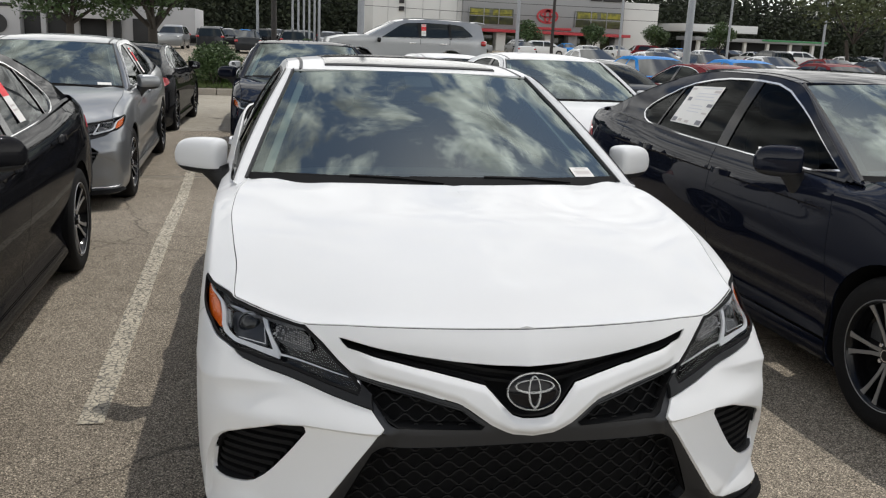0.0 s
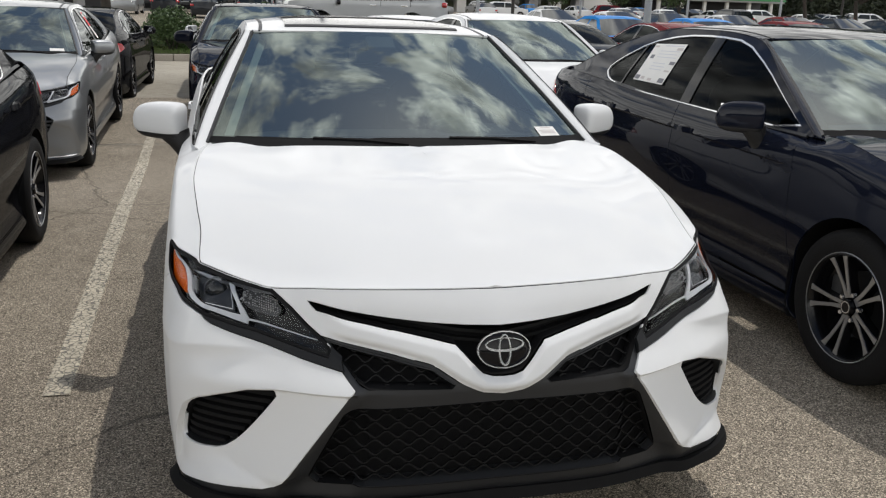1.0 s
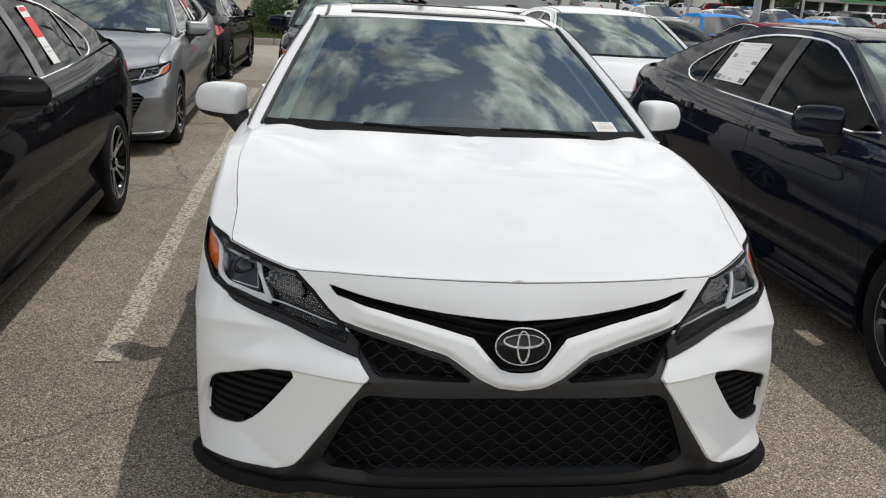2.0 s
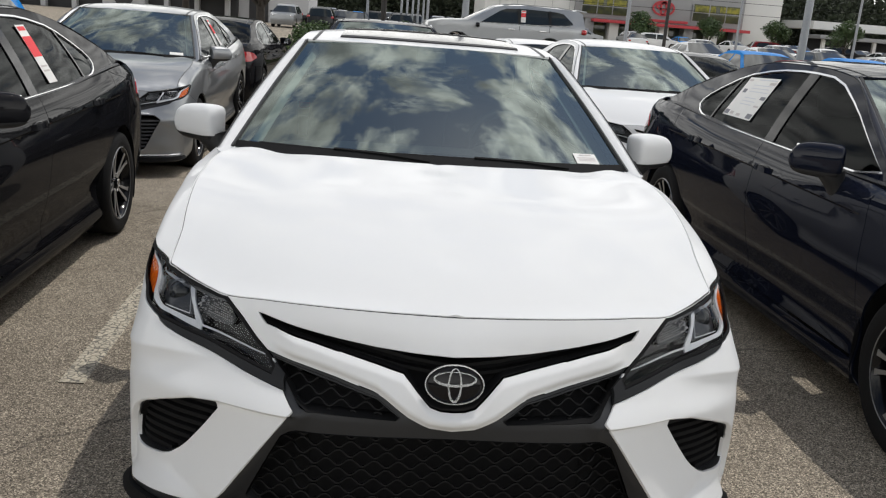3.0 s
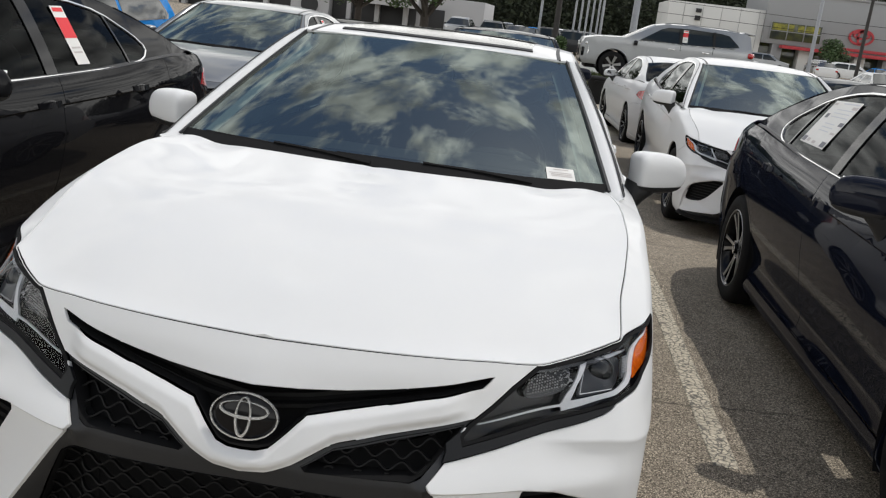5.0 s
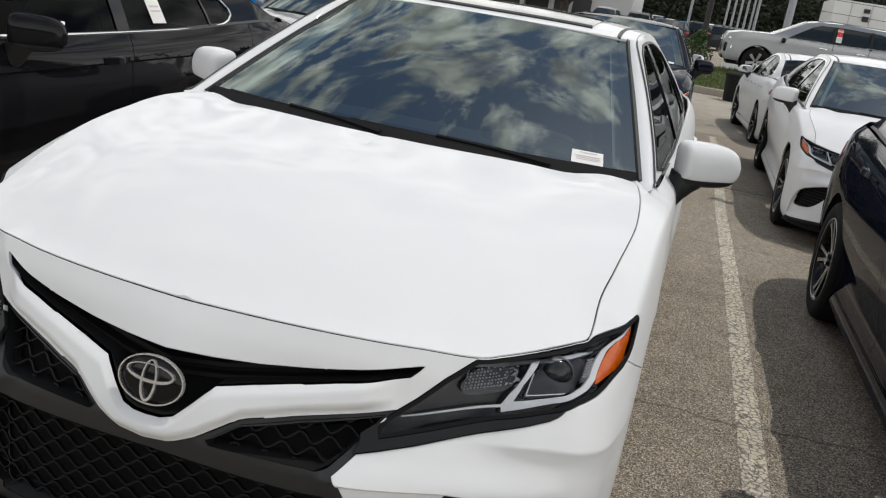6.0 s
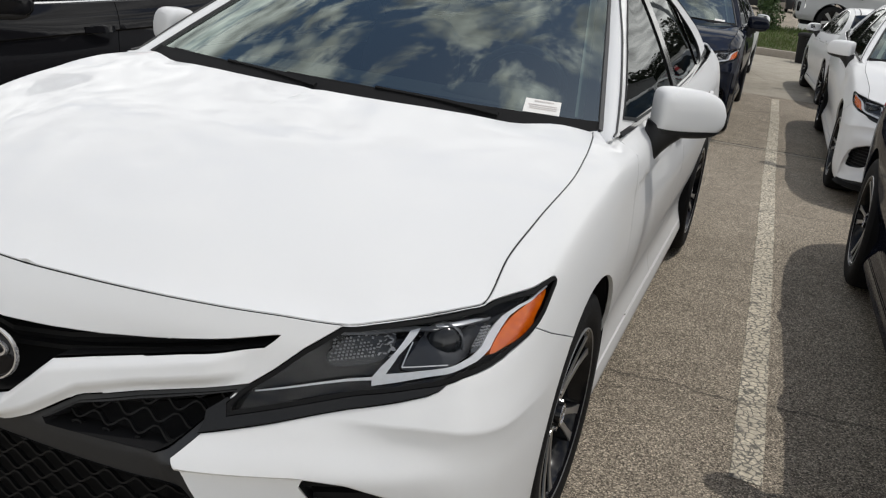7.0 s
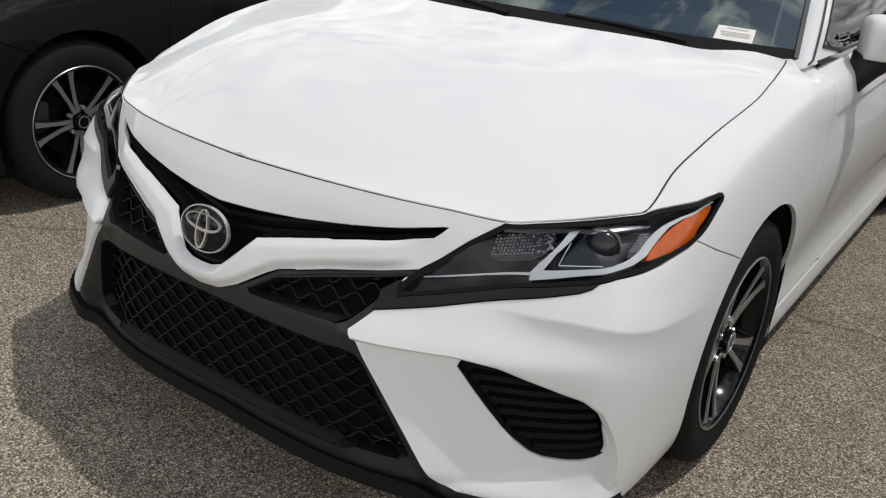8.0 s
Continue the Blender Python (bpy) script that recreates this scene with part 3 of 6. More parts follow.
        crease_band = [(float(u), float(crease_z(u))) for u in cu] + [(float(u), float(crease_z(u)) + .05) for u in cu[::-1]]
        regions += [("base", bar_band), ("base", ledge_band), ("base", crease_band)]
        for a, b in ((.001, .006), (.012, .024)):
            regions.append(("base", [(float(u), float(bar_low(u)) + a) for u in bu] + [(float(u), float(bar_low(u)) + b) for u in bu[::-1]]))
        regions.append(("base", [(float(u), float(bar_high(u)) - .018) for u in bu] + [(float(u), float(bar_high(u)) - .007) for u in bu[::-1]]))
        regions.append(("base", [(float(u), float(ledge_z(u)) - .005) for u in lu] + [(float(u), float(ledge_z(u)) - .011) for u in lu[::-1]]))
        for fn, us_, a, b in ((ledge_z, lu, .004, -.020), (bar_low, bu, -.001, .028), (bar_high, bu, -.022, -.0025)):
            regions.append(("line", [(float(u), float(fn(u)) + a) for u in us_] + [(float(u), float(fn(u)) + b) for u in us_[::-1]]))
        regions.append(("line", [(float(u), float(crease_z(u)) - .005) for u in cu] + [(float(u), float(crease_z(u)) + .005) for u in cu[::-1]]))
        regions += [("surround", black), ("grille_recess", slit), ("grille_recess", mesh_up), ("grille_recess", mesh_low), ("side_duct", duct)]
    else:
        slit = [(-.05, .715), X(0, .715), X(.3, .730), X(.50, .757), X(.47, .715), X(.3, .68), X(.12, .655), X(.09, .60), X(0, .588), (-.05, .588)]
        wide = [(-.05, .545), X(0, .545), X(.20, .553), X(.45, .60), X(.66, .585), X(.71, .55), X(.60, .30), X(.5, .265), X(0, .262), (-.05, .262)]
        regions += [("grille_recess", slit), ("grille_recess", wide), ("surround", [(-.1, .21), (1.0, .21), (1.0, .1), (-.1, .1)])]
    regions += [("lamp_trim", trim), ("headlight", lamp), ("gone", arch[0])]
    got = cut(nose, regions, .0115)
    P = {k: (sk(uz), f) for k, (uz, f) in got.items()}
    bumper = panel("front_bumper", *P["base"], PAINT, car, "painted front bumper", sharp=60)[0]
    panel("front_fender", *P["front_fender"], PAINT, car, "painted front wing", joined=False, gap=.0012)
    if sport:
        panel("bumper_surround", *P["surround"], SURROUND, bumper, "grey-black plastic grille surround", offset=-.010, gap=0, rim=.05)
        panel("side_duct", *P["side_duct"], PLASTIC, bumper, "black slatted duct", joined=False, offset=-.045, gap=0, rim=.002)
        for k in range(8):
            z = .348 + k * .0235
            for sgn in (-1, 1):
                us = np.array([u for u in np.linspace(.6, 1.2, 60) if inside(np.array([(u, z)]), duct)[0]])
                if len(us) > 2:
                    pts = skin(us, z) * np.array([sgn, 1, 1])
                    nr = [Vector((sgn * .6, -.8, 0))] * len(us)
                    part("duct_slat", strip(bmesh.new(), [Vector(p) + Vector((-sgn * .014, .018, 0)) for p in pts], nr, .012, .02), MATT, bumper)
    else:
        panel("bumper_surround", *P["surround"], SURROUND, bumper, offset=-.004, gap=0)
    panel("grille_recess", *P["grille_recess"], RECESS, bumper, "black grille recess", offset=-.055, gap=0, rim=0)
    # walls of the openings
    openings = [slit, mesh_up, mesh_low] if sport else [slit, wide]
    wires = bmesh.new()
    for o in openings:
        loop = [q for q in dense(o, .02) if q[0] >= 0]
        pts = skin(np.array([q[0] for q in loop]), np.array([q[1] for q in loop]), 1.0 if sport else .25)
        for sgn in (-1, 1):
            ring = [(Vector(p) * 1, Vector(p) + Vector((0, .06, 0))) for p in pts * np.array([sgn, 1, 1])]
            vs = [(wires.verts.new(a + Vector((0, .008, 0))), wires.verts.new(b)) for a, b in ring]
            for (a, b), (c, d), q, r in zip(vs, vs[1:] + vs[:1], loop, loop[1:] + loop[:1]):
                if not (q[0] < 1e-6 and r[0] < 1e-6):
                    wires.faces.new((a, c, d, b))
    part("grille_wall", wires, MATT, bumper)
    if sport:
        loop = dense(duct, .015)
        pts = skin(np.array([q[0] for q in loop]), np.array([q[1] for q in loop]))
        for sgn in (-1, 1):
            bm = bmesh.new()
            vs = [(bm.verts.new(Vector(p) + Vector((-sgn * .003, .004, 0))), bm.verts.new(Vector(p) + Vector((-sgn * .036, .048, 0)))) for p in pts * np.array([sgn, 1, 1])]
            for (a, b), (c, d) in zip(vs, vs[1:] + vs[:1]):
                bm.faces.new((a, c, d, b))
            part("duct_wall", bm, PLASTIC, bumper)
    # wavy mesh of the grilles, or plain slats
    net = bmesh.new()
    if sport:
        for o, pitch in ((mesh_low, .026), (mesh_up, .022)):
            arr = np.array(o)
            for row, z in enumerate(np.arange(arr[:, 1].min(), arr[:, 1].max() + pitch, pitch)):
                us = np.linspace(0, .56, 113)
                zs = z + .36 * pitch * np.cos(2 * math.pi * us / .062 + row * math.pi)
                ok = inside(np.stack([us + 1e-6, zs], 1), arr)
                p3 = skin(us, zs) + np.array([0, .032, 0])
                run = []
                for i in range(len(us) + 1):
                    if i < len(us) and ok[i]:
                        run.append(i)
                        continue
                    if len(run) > 2:
                        for sgn in (-1, 1):
                            strip(net, [p3[j] * np.array([sgn, 1, 1]) for j in run], [(0, -1, 0.25)] * len(run), .0036, .010)
                    run = []
        for dz in (.0, .022):
            us = np.linspace(0, .46, 24)
            p3 = skin(us, np.interp(us, [0, .12, .5], [.665, .675, .738]) + dz - .006) + np.array([0, .04, 0])
            for sgn in (-1, 1):
                strip(net, p3 * np.array([sgn, 1, 1]), [(0, -1, 0)] * 24, .009, .02)
        part("grille_mesh", net, MESHBLACK, bumper, "black wavy grille mesh")
    else:
        for z in np.arange(.285, .57, .032):
            us = np.array([u for u in np.linspace(0, .85, 60) if inside(np.array([(u + 1e-6, z)]), wide)[0]])
            p3 = skin(us, z, .25) + np.array([0, .02, 0])
            for sgn in (-1, 1):
                strip(net, p3 * np.array([sgn, 1, 1]), [(0, -1, .4)] * len(us), .014, .03)
        for z in (.655, .685, .71):
            us = np.linspace(0, .40, 20)
            p3 = skin(us, z + .09 * us, .25) + np.array([0, .02, 0])
            for sgn in (-1, 1):
                strip(net, p3 * np.array([sgn, 1, 1]), [(0, -1, .4)] * 20, .012, .03)
        part("grille_slats", net, PLASTIC, bumper, "black grille slats")
        us = np.linspace(0, .66, 30)
        chrome = bmesh.new()
        for sgn in (-1, 1):
            strip(chrome, skin(us, np.interp(us, [0, .2, .45, .66], [.556, .563, .612, .60]), .25) * np.array([sgn, 1, 1]), [(0, -1, .3)] * 30, .012, .01)
            us2 = np.linspace(.45, .95, 16)
            strip(chrome, skin(us2, np.full(16, .245), .25) * np.array([sgn, 1, 1]), [(sgn * .5, -1, .3)] * 16, .02, .01)
        part("chrome_strip", chrome, CHROME, bumper, "bright strip on the bumper")
    # lip under the bumper
    us = np.linspace(0, 1.0, 40)
    lip = bmesh.new()
    for sgn in (-1, 1):
        p3 = skin(us, np.full(40, .217)) + np.stack([.010 * step((us - .5) / .3), -.004 - .010 * step((us - .45) / .2), -.012 + .004 * step((us - .55) / .3)], -1)
        strip(lip, p3 * np.array([sgn, 1, 1]), [(0, -1, .15)] * 40, .034, .03)
    part("front_lip", lip, MATT, bumper, "black front lip")
    # emblem: an oval badge of plain rings
    badge = part("badge", blob(bmesh.new(), (.073, .012, .049), pose(0, .024, .657, -14), 2.0, 32, 10), GLOSS, bumper, "oval black badge with chrome rings")
    round_t = np.linspace(0, 2 * math.pi, 41)
    for rx, rz, wd, dy, dz in ((.073, .049, [.0031] * 41, 0, 0), (.052, .017, [.0038 - .0024 * math.sin(a) for a in round_t], -.010, .015), (.0155, .041, [.0040 - .0016 * math.sin(a) for a in round_t], -.012, 0)):
        bm = bmesh.new()
        ring = [Vector((rx * math.cos(a), -.010 + dy * .6, dz + rz * math.sin(a))) for a in round_t]
        strip(bm, [pose(0, .024, .657, -14) @ p for p in ring], [(0, -1, .25)] * 41, wd, .008)
        part("badge_ring", bm, CHROME, badge)
    # headlights
    panel("lamp_trim", *P["lamp_trim"], TRIM, bumper, "graphite strip under the headlight", joined=False, offset=.004, gap=.001)
    lv, lf = P["headlight"]
    for sgn in (1, -1):
        S3 = np.array([sgn, 1, 1])
        hw, hf = shell(lv, lf, offset=-.045, gap=.002, rim=0, joined=False)
        flip = (lambda F: [tuple(reversed(t)) for t in F]) if sgn < 0 else (lambda F: list(F))
        light = mesh_object("headlight", hw * S3, flip(hf), GLOSS, car, "clear headlight with dark housing and amber marker")
        ww, wf = shell(lv, lf, offset=-.001, gap=.002, rim=.045, joined=False)
        mesh_object("lens", ww * S3, flip(wf[:len(lf)]), LENS, light, "clear plastic lens").visible_shadow = False
        mesh_object("housing_wall", ww * S3, flip(wf[len(lf):]), GLOSS, light)
        loop = dense(lamp, .012)
        ring = np.array(loop)
        along = np.roll(ring, -1, 0) - np.roll(ring, 1, 0)
        turn = np.stack([-along[:, 1], along[:, 0]], -1) / np.linalg.norm(along, axis=1)[:, None]
        side_in = 1 if inside(ring[5:6] + turn[5:6] * .004, lamp)[0] else -1
        ring = ring + turn * side_in * .0045
        ring = np.concatenate([ring, ring[:1]])
        e = .004
        nrm = np.cross(skin(ring[:, 0] + e, ring[:, 1]) - skin(ring[:, 0] - e, ring[:, 1]), skin(ring[:, 0], ring[:, 1] + e) - skin(ring[:, 0], ring[:, 1] - e))
        nrm /= np.linalg.norm(nrm, axis=1)[:, None]
        part("lens_border", strip(bmesh.new(), (skin(ring[:, 0], ring[:, 1]) + nrm * .0006) * S3, nrm * S3, .008, .005), MATT, light)

        def on_lamp(uz, depth):
            uz = np.array(uz)
            return (skin(uz[:, 0], uz[:, 1]) + np.array([-.55, .8, -.25]) * depth) * S3

        def plate(name, poly, depth, mat, label="", soft=1, thick=.006):
            """A shaped plate inside the lamp, that far behind its lens."""
            c = cut(rounded(poly, soft) if soft else poly, [], .010)["base"]
            pw, pf = shell(skin(c[0][:, 0], c[0][:, 1]), c[1], offset=-depth, gap=0, rim=thick, joined=False)
            return mesh_object(name, pw * S3, flip(pf), mat, light, label)

        out = (sgn * .5, -.8, .35)
        plate("light_guide", [(.829, .7776), (.858, .7819), (.795, .7407), (.765, .7097), (.816, .7157), (.88, .7249), (.943, .732), (.988, .7395), (1.027, .7498), (1.075, .7698), (1.118, .7851), (1.164, .7985), (1.222, .8095), (1.262, .8125),
              (1.262, .8100), (1.22, .806), (1.163, .7947), (1.13, .7834), (1.089, .7623), (1.047, .7425), (.998, .731), (.939, .7228), (.865, .7133), (.737, .6887), (.737, .6972), (.652, .6862), (.525, .6668), (.525, .6692), (.651, .6895), (.737, .7024), (.756, .7217)], .010, GUIDE, "frosted white light guide", 0)
        plate("amber_marker", [(1.262, .8075), (1.231, .8055), (1.182, .7965), (1.14, .7832), (1.098, .7631), (1.039, .7352), (1.048, .7328), (1.094, .7360), (1.142, .7400), (1.185, .7535), (1.196, .7690), (1.236, .7870)], .012, AMBER, "amber side marker", 1, .012)
        plate("upper_trim", [(.677, .7738), (.819, .7845), (1.097, .7900), (1.091, .7848), (1.02, .7846), (.818, .779), (.678, .766)], .014, LAMPGREY, "grey upper trim")
        plate("upper_mirror", [(.93, .7880), (1.04, .7895), (1.075, .7880), (1.06, .7845), (.935, .7832)], .011, REFLECTOR, "bright strip along the lamp's upper edge")
        plate("lamp_bowl", [(.852, .7738), (.883, .7838), (1.016, .7862), (1.065, .7845), (1.078, .7768), (1.045, .7601), (.978, .7388), (.882, .7304), (.804, .7186), (.808, .7308)], .036, LAMPDARK, "smoked grey projector bowl")
        plate("side_facets", [(1.051, .7703), (1.085, .7755), (1.066, .7582), (1.029, .7468), (.99, .7459)], .018, LAMPGREY, "faceted side reflector")
        plate("reflector", [(.650, .7274), (.671, .7525), (.692, .7659), (.74, .7722), (.793, .778), (.797, .7669), (.768, .7374), (.731, .7209), (.665, .7100)], .026, LAMPDARK, "ribbed grey reflector")
        c = Vector(on_lamp([(.925, .753)], .044)[0])
        face = Vector((sgn * .45, -1, .12)).to_track_quat("X", "Z").to_matrix().to_4x4()
        part("projector", lathe(bmesh.new(), [(.001, .012), (.014, .010), (.026, .004), (.034, -.005), (.035, -.010), (.035, -.03), (.001, -.03)], 28, Matrix.Translation(c) @ face), SMOKED, light, "round dark projector lens")
        part("projector_ring", lathe(bmesh.new(), [(.0355, -.004), (.0385, -.006), (.0385, -.02), (.0355, -.02)], 28, Matrix.Translation(c) @ face), LAMPGREY, light)
        for line in ([(.833, .7572), (.816, .738), (.803, .7187)], [(.803, .7187), (.847, .7221), (.91, .7275)]):
            part("bright_edge", strip(bmesh.new(), on_lamp(line, .016), [out] * 3, .0020, .003), REFLECTOR, light)
        ribs = bmesh.new()
        for k in range(7):
            for j in range(3):
                box(ribs, (.006, .004, .0020), Matrix.Translation(on_lamp([(1.012 + .0085 * k + .008 * j - .012, .7495 + .0036 * k)], .014)[0]))
        part("lamp_ribs", ribs, REFLECTOR, light)
        ribs = bmesh.new()
        rr = random.Random(4)
        for k in range(12):
            for j in range(7):
                uu = .662 + .0072 * k + .0012 * j
                zz = .7215 + .0058 * j + .0011 * k
                if rr.random() < .86:
                    box(ribs, (.0036, .003, .0018 + .0024 * rr.random()), Matrix.Translation(on_lamp([(uu, zz)], .022)[0]))
        for k in range(26):
            uu, zz = .748 + .042 * rr.random(), .733 + .036 * rr.random()
            box(ribs, (.003 + .005 * rr.random(), .003, .001 + .0025 * rr.random()), Matrix.Translation(on_lamp([(uu, zz)], .021)[0]) @ pose(0, 0, 0, 0, rr.uniform(-70, 20)))
        part("reflector_ribs", ribs, REFLECTOR, light)

    # ---- sides and tail ----
    belt = [(float(u), float(edge_z(u))) for u in np.linspace(u1 + .06, END_U, 130)]
    side = [(float(u), FLOOR_Z) for u in np.linspace(u1 - .03, END_U, 80)] + belt[::-1] + door_edge[::-1]
    u2, u3 = Y(2.50, .6)[0], Y(3.48, .6)[0]
    door1 = [(u1 - .06, .27), (u1 - .06, 1.2), (u2 + .10, 1.2), (u2 + .02, .8), (u2 - .03, .45), (u2 - .04, .27)]
    a2 = [Y(3.80 + .40 * math.cos(a), .335 + .40 * math.sin(a)) for a in np.linspace(math.pi - .1, 1.9, 10)]
    door2 = [(u2 - .04, .27), (u2 - .03, .45), (u2 + .02, .8), (u2 + .10, 1.2), (u3 + .35, 1.2), (u3 + .28, .9), (u3 + .14, .74)] + a2[::-1][2:] + [(a2[0][0], .27)]
    sill = [(u_nose, .1), (END_U, .1), (Y(4.2, .25)[0], .26), (Y(4.2, .25)[0], .262), (u1 - .05, .262), (u1 - .05, .2)]
    du = np.linspace(u1 + .1, END_U - 1.0, 90)
    door_lines = [("line", [(float(u), .86 + .02 * (float(u) - 2.2) - a) for u in du] + [(float(u), .86 + .02 * (float(u) - 2.2) - b) for u in du[::-1]]) for a, b in ((0, .012), (.004, .008))]
    door_lines += [("line", [(u1 + .12, a), (u3 + .1, a), (u3 + .1, b), (u1 + .12, b)]) for a, b in ((.275, .30), (.325, .35), (.38, .41), (.45, .49))]
    sill_bands = [("sill", [(u1 - .02, a), (u3 - .02, a), (u3 - .02, b), (u1 - .02, b)]) for a, b in ((.18, .20), (.215, .232))]
    rear = [(Y(4.12, .3)[0], .1), (Y(4.12, .6)[0], .70), (Y(4.45, .7)[0], .74), (END_U + .1, .74), (END_U + .1, .1)]
    tail = [Y(4.36, .86), Y(4.46, .93), Y(4.62, .955), (END_U - .42, .955), (END_U - .36, .89), (END_U - .42, .80), (END_U - .75, .80), Y(4.62, .80), Y(4.5, .83)]
    got = cut(side, [("front_door", door1), ("rear_door", door2), ("rear_bumper", rear), ("tail_light", tail), ("sill", sill), *sill_bands, *door_lines, ("gone", arch[1])], .027)
    S = {k: (sk(uz), f) for k, (uz, f) in got.items()}
    mid = got["base"][0][got["base"][1]].mean(1)[:, 0] < (u1 + u2) / 2
    uz, f = got["base"]
    panel("quarter_panel", sk(uz), f[~mid], PAINT, car, "painted rear quarter and tail", joined=True, gap=.002)
    doors = panel("front_door", *S["front_door"], PAINT, car, "painted front door", joined=False)
    doors += panel("rear_door", *S["rear_door"], PAINT, car, "painted rear door", joined=False)
    panel("sill", *S["sill"], PAINT, car, "painted sill with dark foot", joined=False)
    panel("rear_bumper", *S["rear_bumper"], PAINT, car, "painted rear bumper")
    for o in panel("tail_light", *S["tail_light"], REDLENS, car, "red tail light", joined=False, offset=.006):
        pass
    for k, (ys, zs) in enumerate((((2.30, 2.50), .885), ((3.26, 3.46), .905))):
        for d, sgn in ((doors[2 * k], 1), (doors[2 * k + 1], -1)):
            yy = np.linspace(ys[0], ys[1], 9)
            bow = np.sin(np.linspace(0, math.pi, 9))
            p3 = np.array([skin(*Y(float(q), zs)) for q in yy]) + np.stack([.003 + .018 * bow ** .5, 0 * bow, 0 * bow], -1)
            part("door_handle", strip(bmesh.new(), p3 * np.array([sgn, 1, 1]), [(sgn, 0, .2)] * 9, .028, .016), PAINT, d, "door handle in body colour")
            part("handle_cup", blob(bmesh.new(), (.004, .07, .022), Matrix.Translation((sgn * (skin(*Y(float(yy[4]), zs))[0]), yy[4] - .01, zs)), 2), GLOSS, d)
    # wheel housings
    for yc, r in ARCHES:
        for sgn in (-1, 1):
            bm = bmesh.new()
            rows = [[bm.verts.new((sgn * x, yc + (r + .012) * math.cos(a), .335 + (r + .012) * math.sin(a))) for x in (.50, .893)] for a in np.linspace(-.45, math.pi + .45, 24)]
            for a, b in zip(rows, rows[1:]):
                bm.faces.new((a[0], a[1], b[1], b[0]))
            bm.faces.new([q[0] for q in rows])
            part("wheel_housing", bm, MATT, car, "black wheel housing")
    # ---- bonnet ----
    u_cowl = Y(1.40, .985)[0]
    eu = np.linspace(0, u_cowl, 90)
    rim = skin(eu, edge_z(eu))
    rear_edge = [(x, 1.147 + .235 * (x / .78) ** 2.2) for x in np.linspace(rim[-1, 0] - .012, 0, 24)]
    outline = [(float(p[0]), float(p[1])) for p in rim] + rear_edge
    got = cut(outline, [], .03)["base"]
    hv = np.stack([got[0][:, 0], got[0][:, 1], bonnet(got[0][:, 0], got[0][:, 1])], -1)
    d = np.linalg.norm(hv[:, None, :2] - rim[None, :, :2], axis=-1)
    off = rim[:, 2] - bonnet(rim[:, 0], rim[:, 1])
    w = 1 / (d * d + 1e-5) ** 1.5
    hv[:, 2] += (w * off).sum(1) / w.sum(1) * np.exp(-(d.min(1) / .20) ** 2)
    # ease the sheet between its edges
    tri = got[1]
    ends = np.concatenate([tri[:, [0, 1]], tri[:, [1, 2]], tri[:, [2, 0]]])
    key = np.sort(ends, 1)
    _, first, often = np.unique(key, axis=0, return_index=True, return_counts=True)
    fixed = np.zeros(len(hv), bool)
    fixed[key[first[often == 1]].ravel()] = True
    fixed &= hv[:, 0] > 1e-3
    links = np.bincount(key.ravel(), minlength=len(hv)).clip(1)
    for _ in range(45):
        total = np.bincount(key[:, 0], hv[key[:, 1], 2], len(hv)) + np.bincount(key[:, 1], hv[key[:, 0], 2], len(hv))
        hv[:, 2] = np.where(fixed, hv[:, 2], .5 * hv[:, 2] + .5 * total / links)
    panel("bonnet", hv, got[1], PAINT, car, "painted bonnet", gap=.0042, rim=.02)
    # black strip sunk into the bonnet seam, painting in the gap's shade
    seal = bmesh.new()
    for sgn in (-1, 1):
        nr = [(sgn * .5 * p[0], -.55 * math.exp(-max(p[1] - .1, 0) / .3), .8) for p in rim]
        q3 = [(Vector((sgn * p[0], p[1], p[2])) - Vector(n).normalized() * .0034) for p, n in zip(rim, nr)]
        strip(seal, q3, nr, .0078, .012)
    part("bonnet_seam_shade", seal, MATT, car, "black rubber seal in the bonnet seam")
    # dark sheet added under the bonnet, so that its seams look shaded
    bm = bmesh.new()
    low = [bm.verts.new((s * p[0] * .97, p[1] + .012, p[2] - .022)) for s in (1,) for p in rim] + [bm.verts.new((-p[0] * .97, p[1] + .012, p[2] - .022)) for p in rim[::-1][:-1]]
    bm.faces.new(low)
    part("seam_shade_sheet", bm, MATT, car, "dark gap under the bonnet")
    # ---- windscreen and roof ----
    v, f = grid_patch(screen, 31, 15)
    w, fc = shell(v, f, offset=.002, gap=0, rim=0, joined=False)
    ws = mesh_object("windscreen", w, fc, SHIELD, car, "greenish windscreen glass")
    ws.visible_shadow = False
    # black border printed round the pane
    bm = bmesh.new()
    s_in = np.linspace(0, 1, 31)
    edges_ab = [([(.018, b) for b in np.linspace(0, 1, 16)], .035), ([(.982, b) for b in np.linspace(0, 1, 16)], .035), ([(a, .988) for a in s_in], .030), ([(a, .03) for a in s_in], .075)]
    for ab, wd in edges_ab:
        p3 = screen(np.array([q[0] for q in ab]), np.array([q[1] for q in ab])) + np.array([0, .0, -.004])
        strip(bm, p3, [(0, -.42, .9)] * len(ab), wd, .002)
    part("screen_border", bm, GLOSS, ws, "black printed border")
    for s in (0, 1):
        ab = [(s, b) for b in np.linspace(0, 1, 16)]
        p3 = screen(np.array([q[0] for q in ab]), np.array([q[1] for q in ab])) + np.array([(.006 if s else -.006), -.003, .008])
        part("screen_moulding", strip(bmesh.new(), p3, [((.5 if s else -.5), -.4, .8)] * 16, .013, .010), PLASTIC, ws, "black rubber moulding")
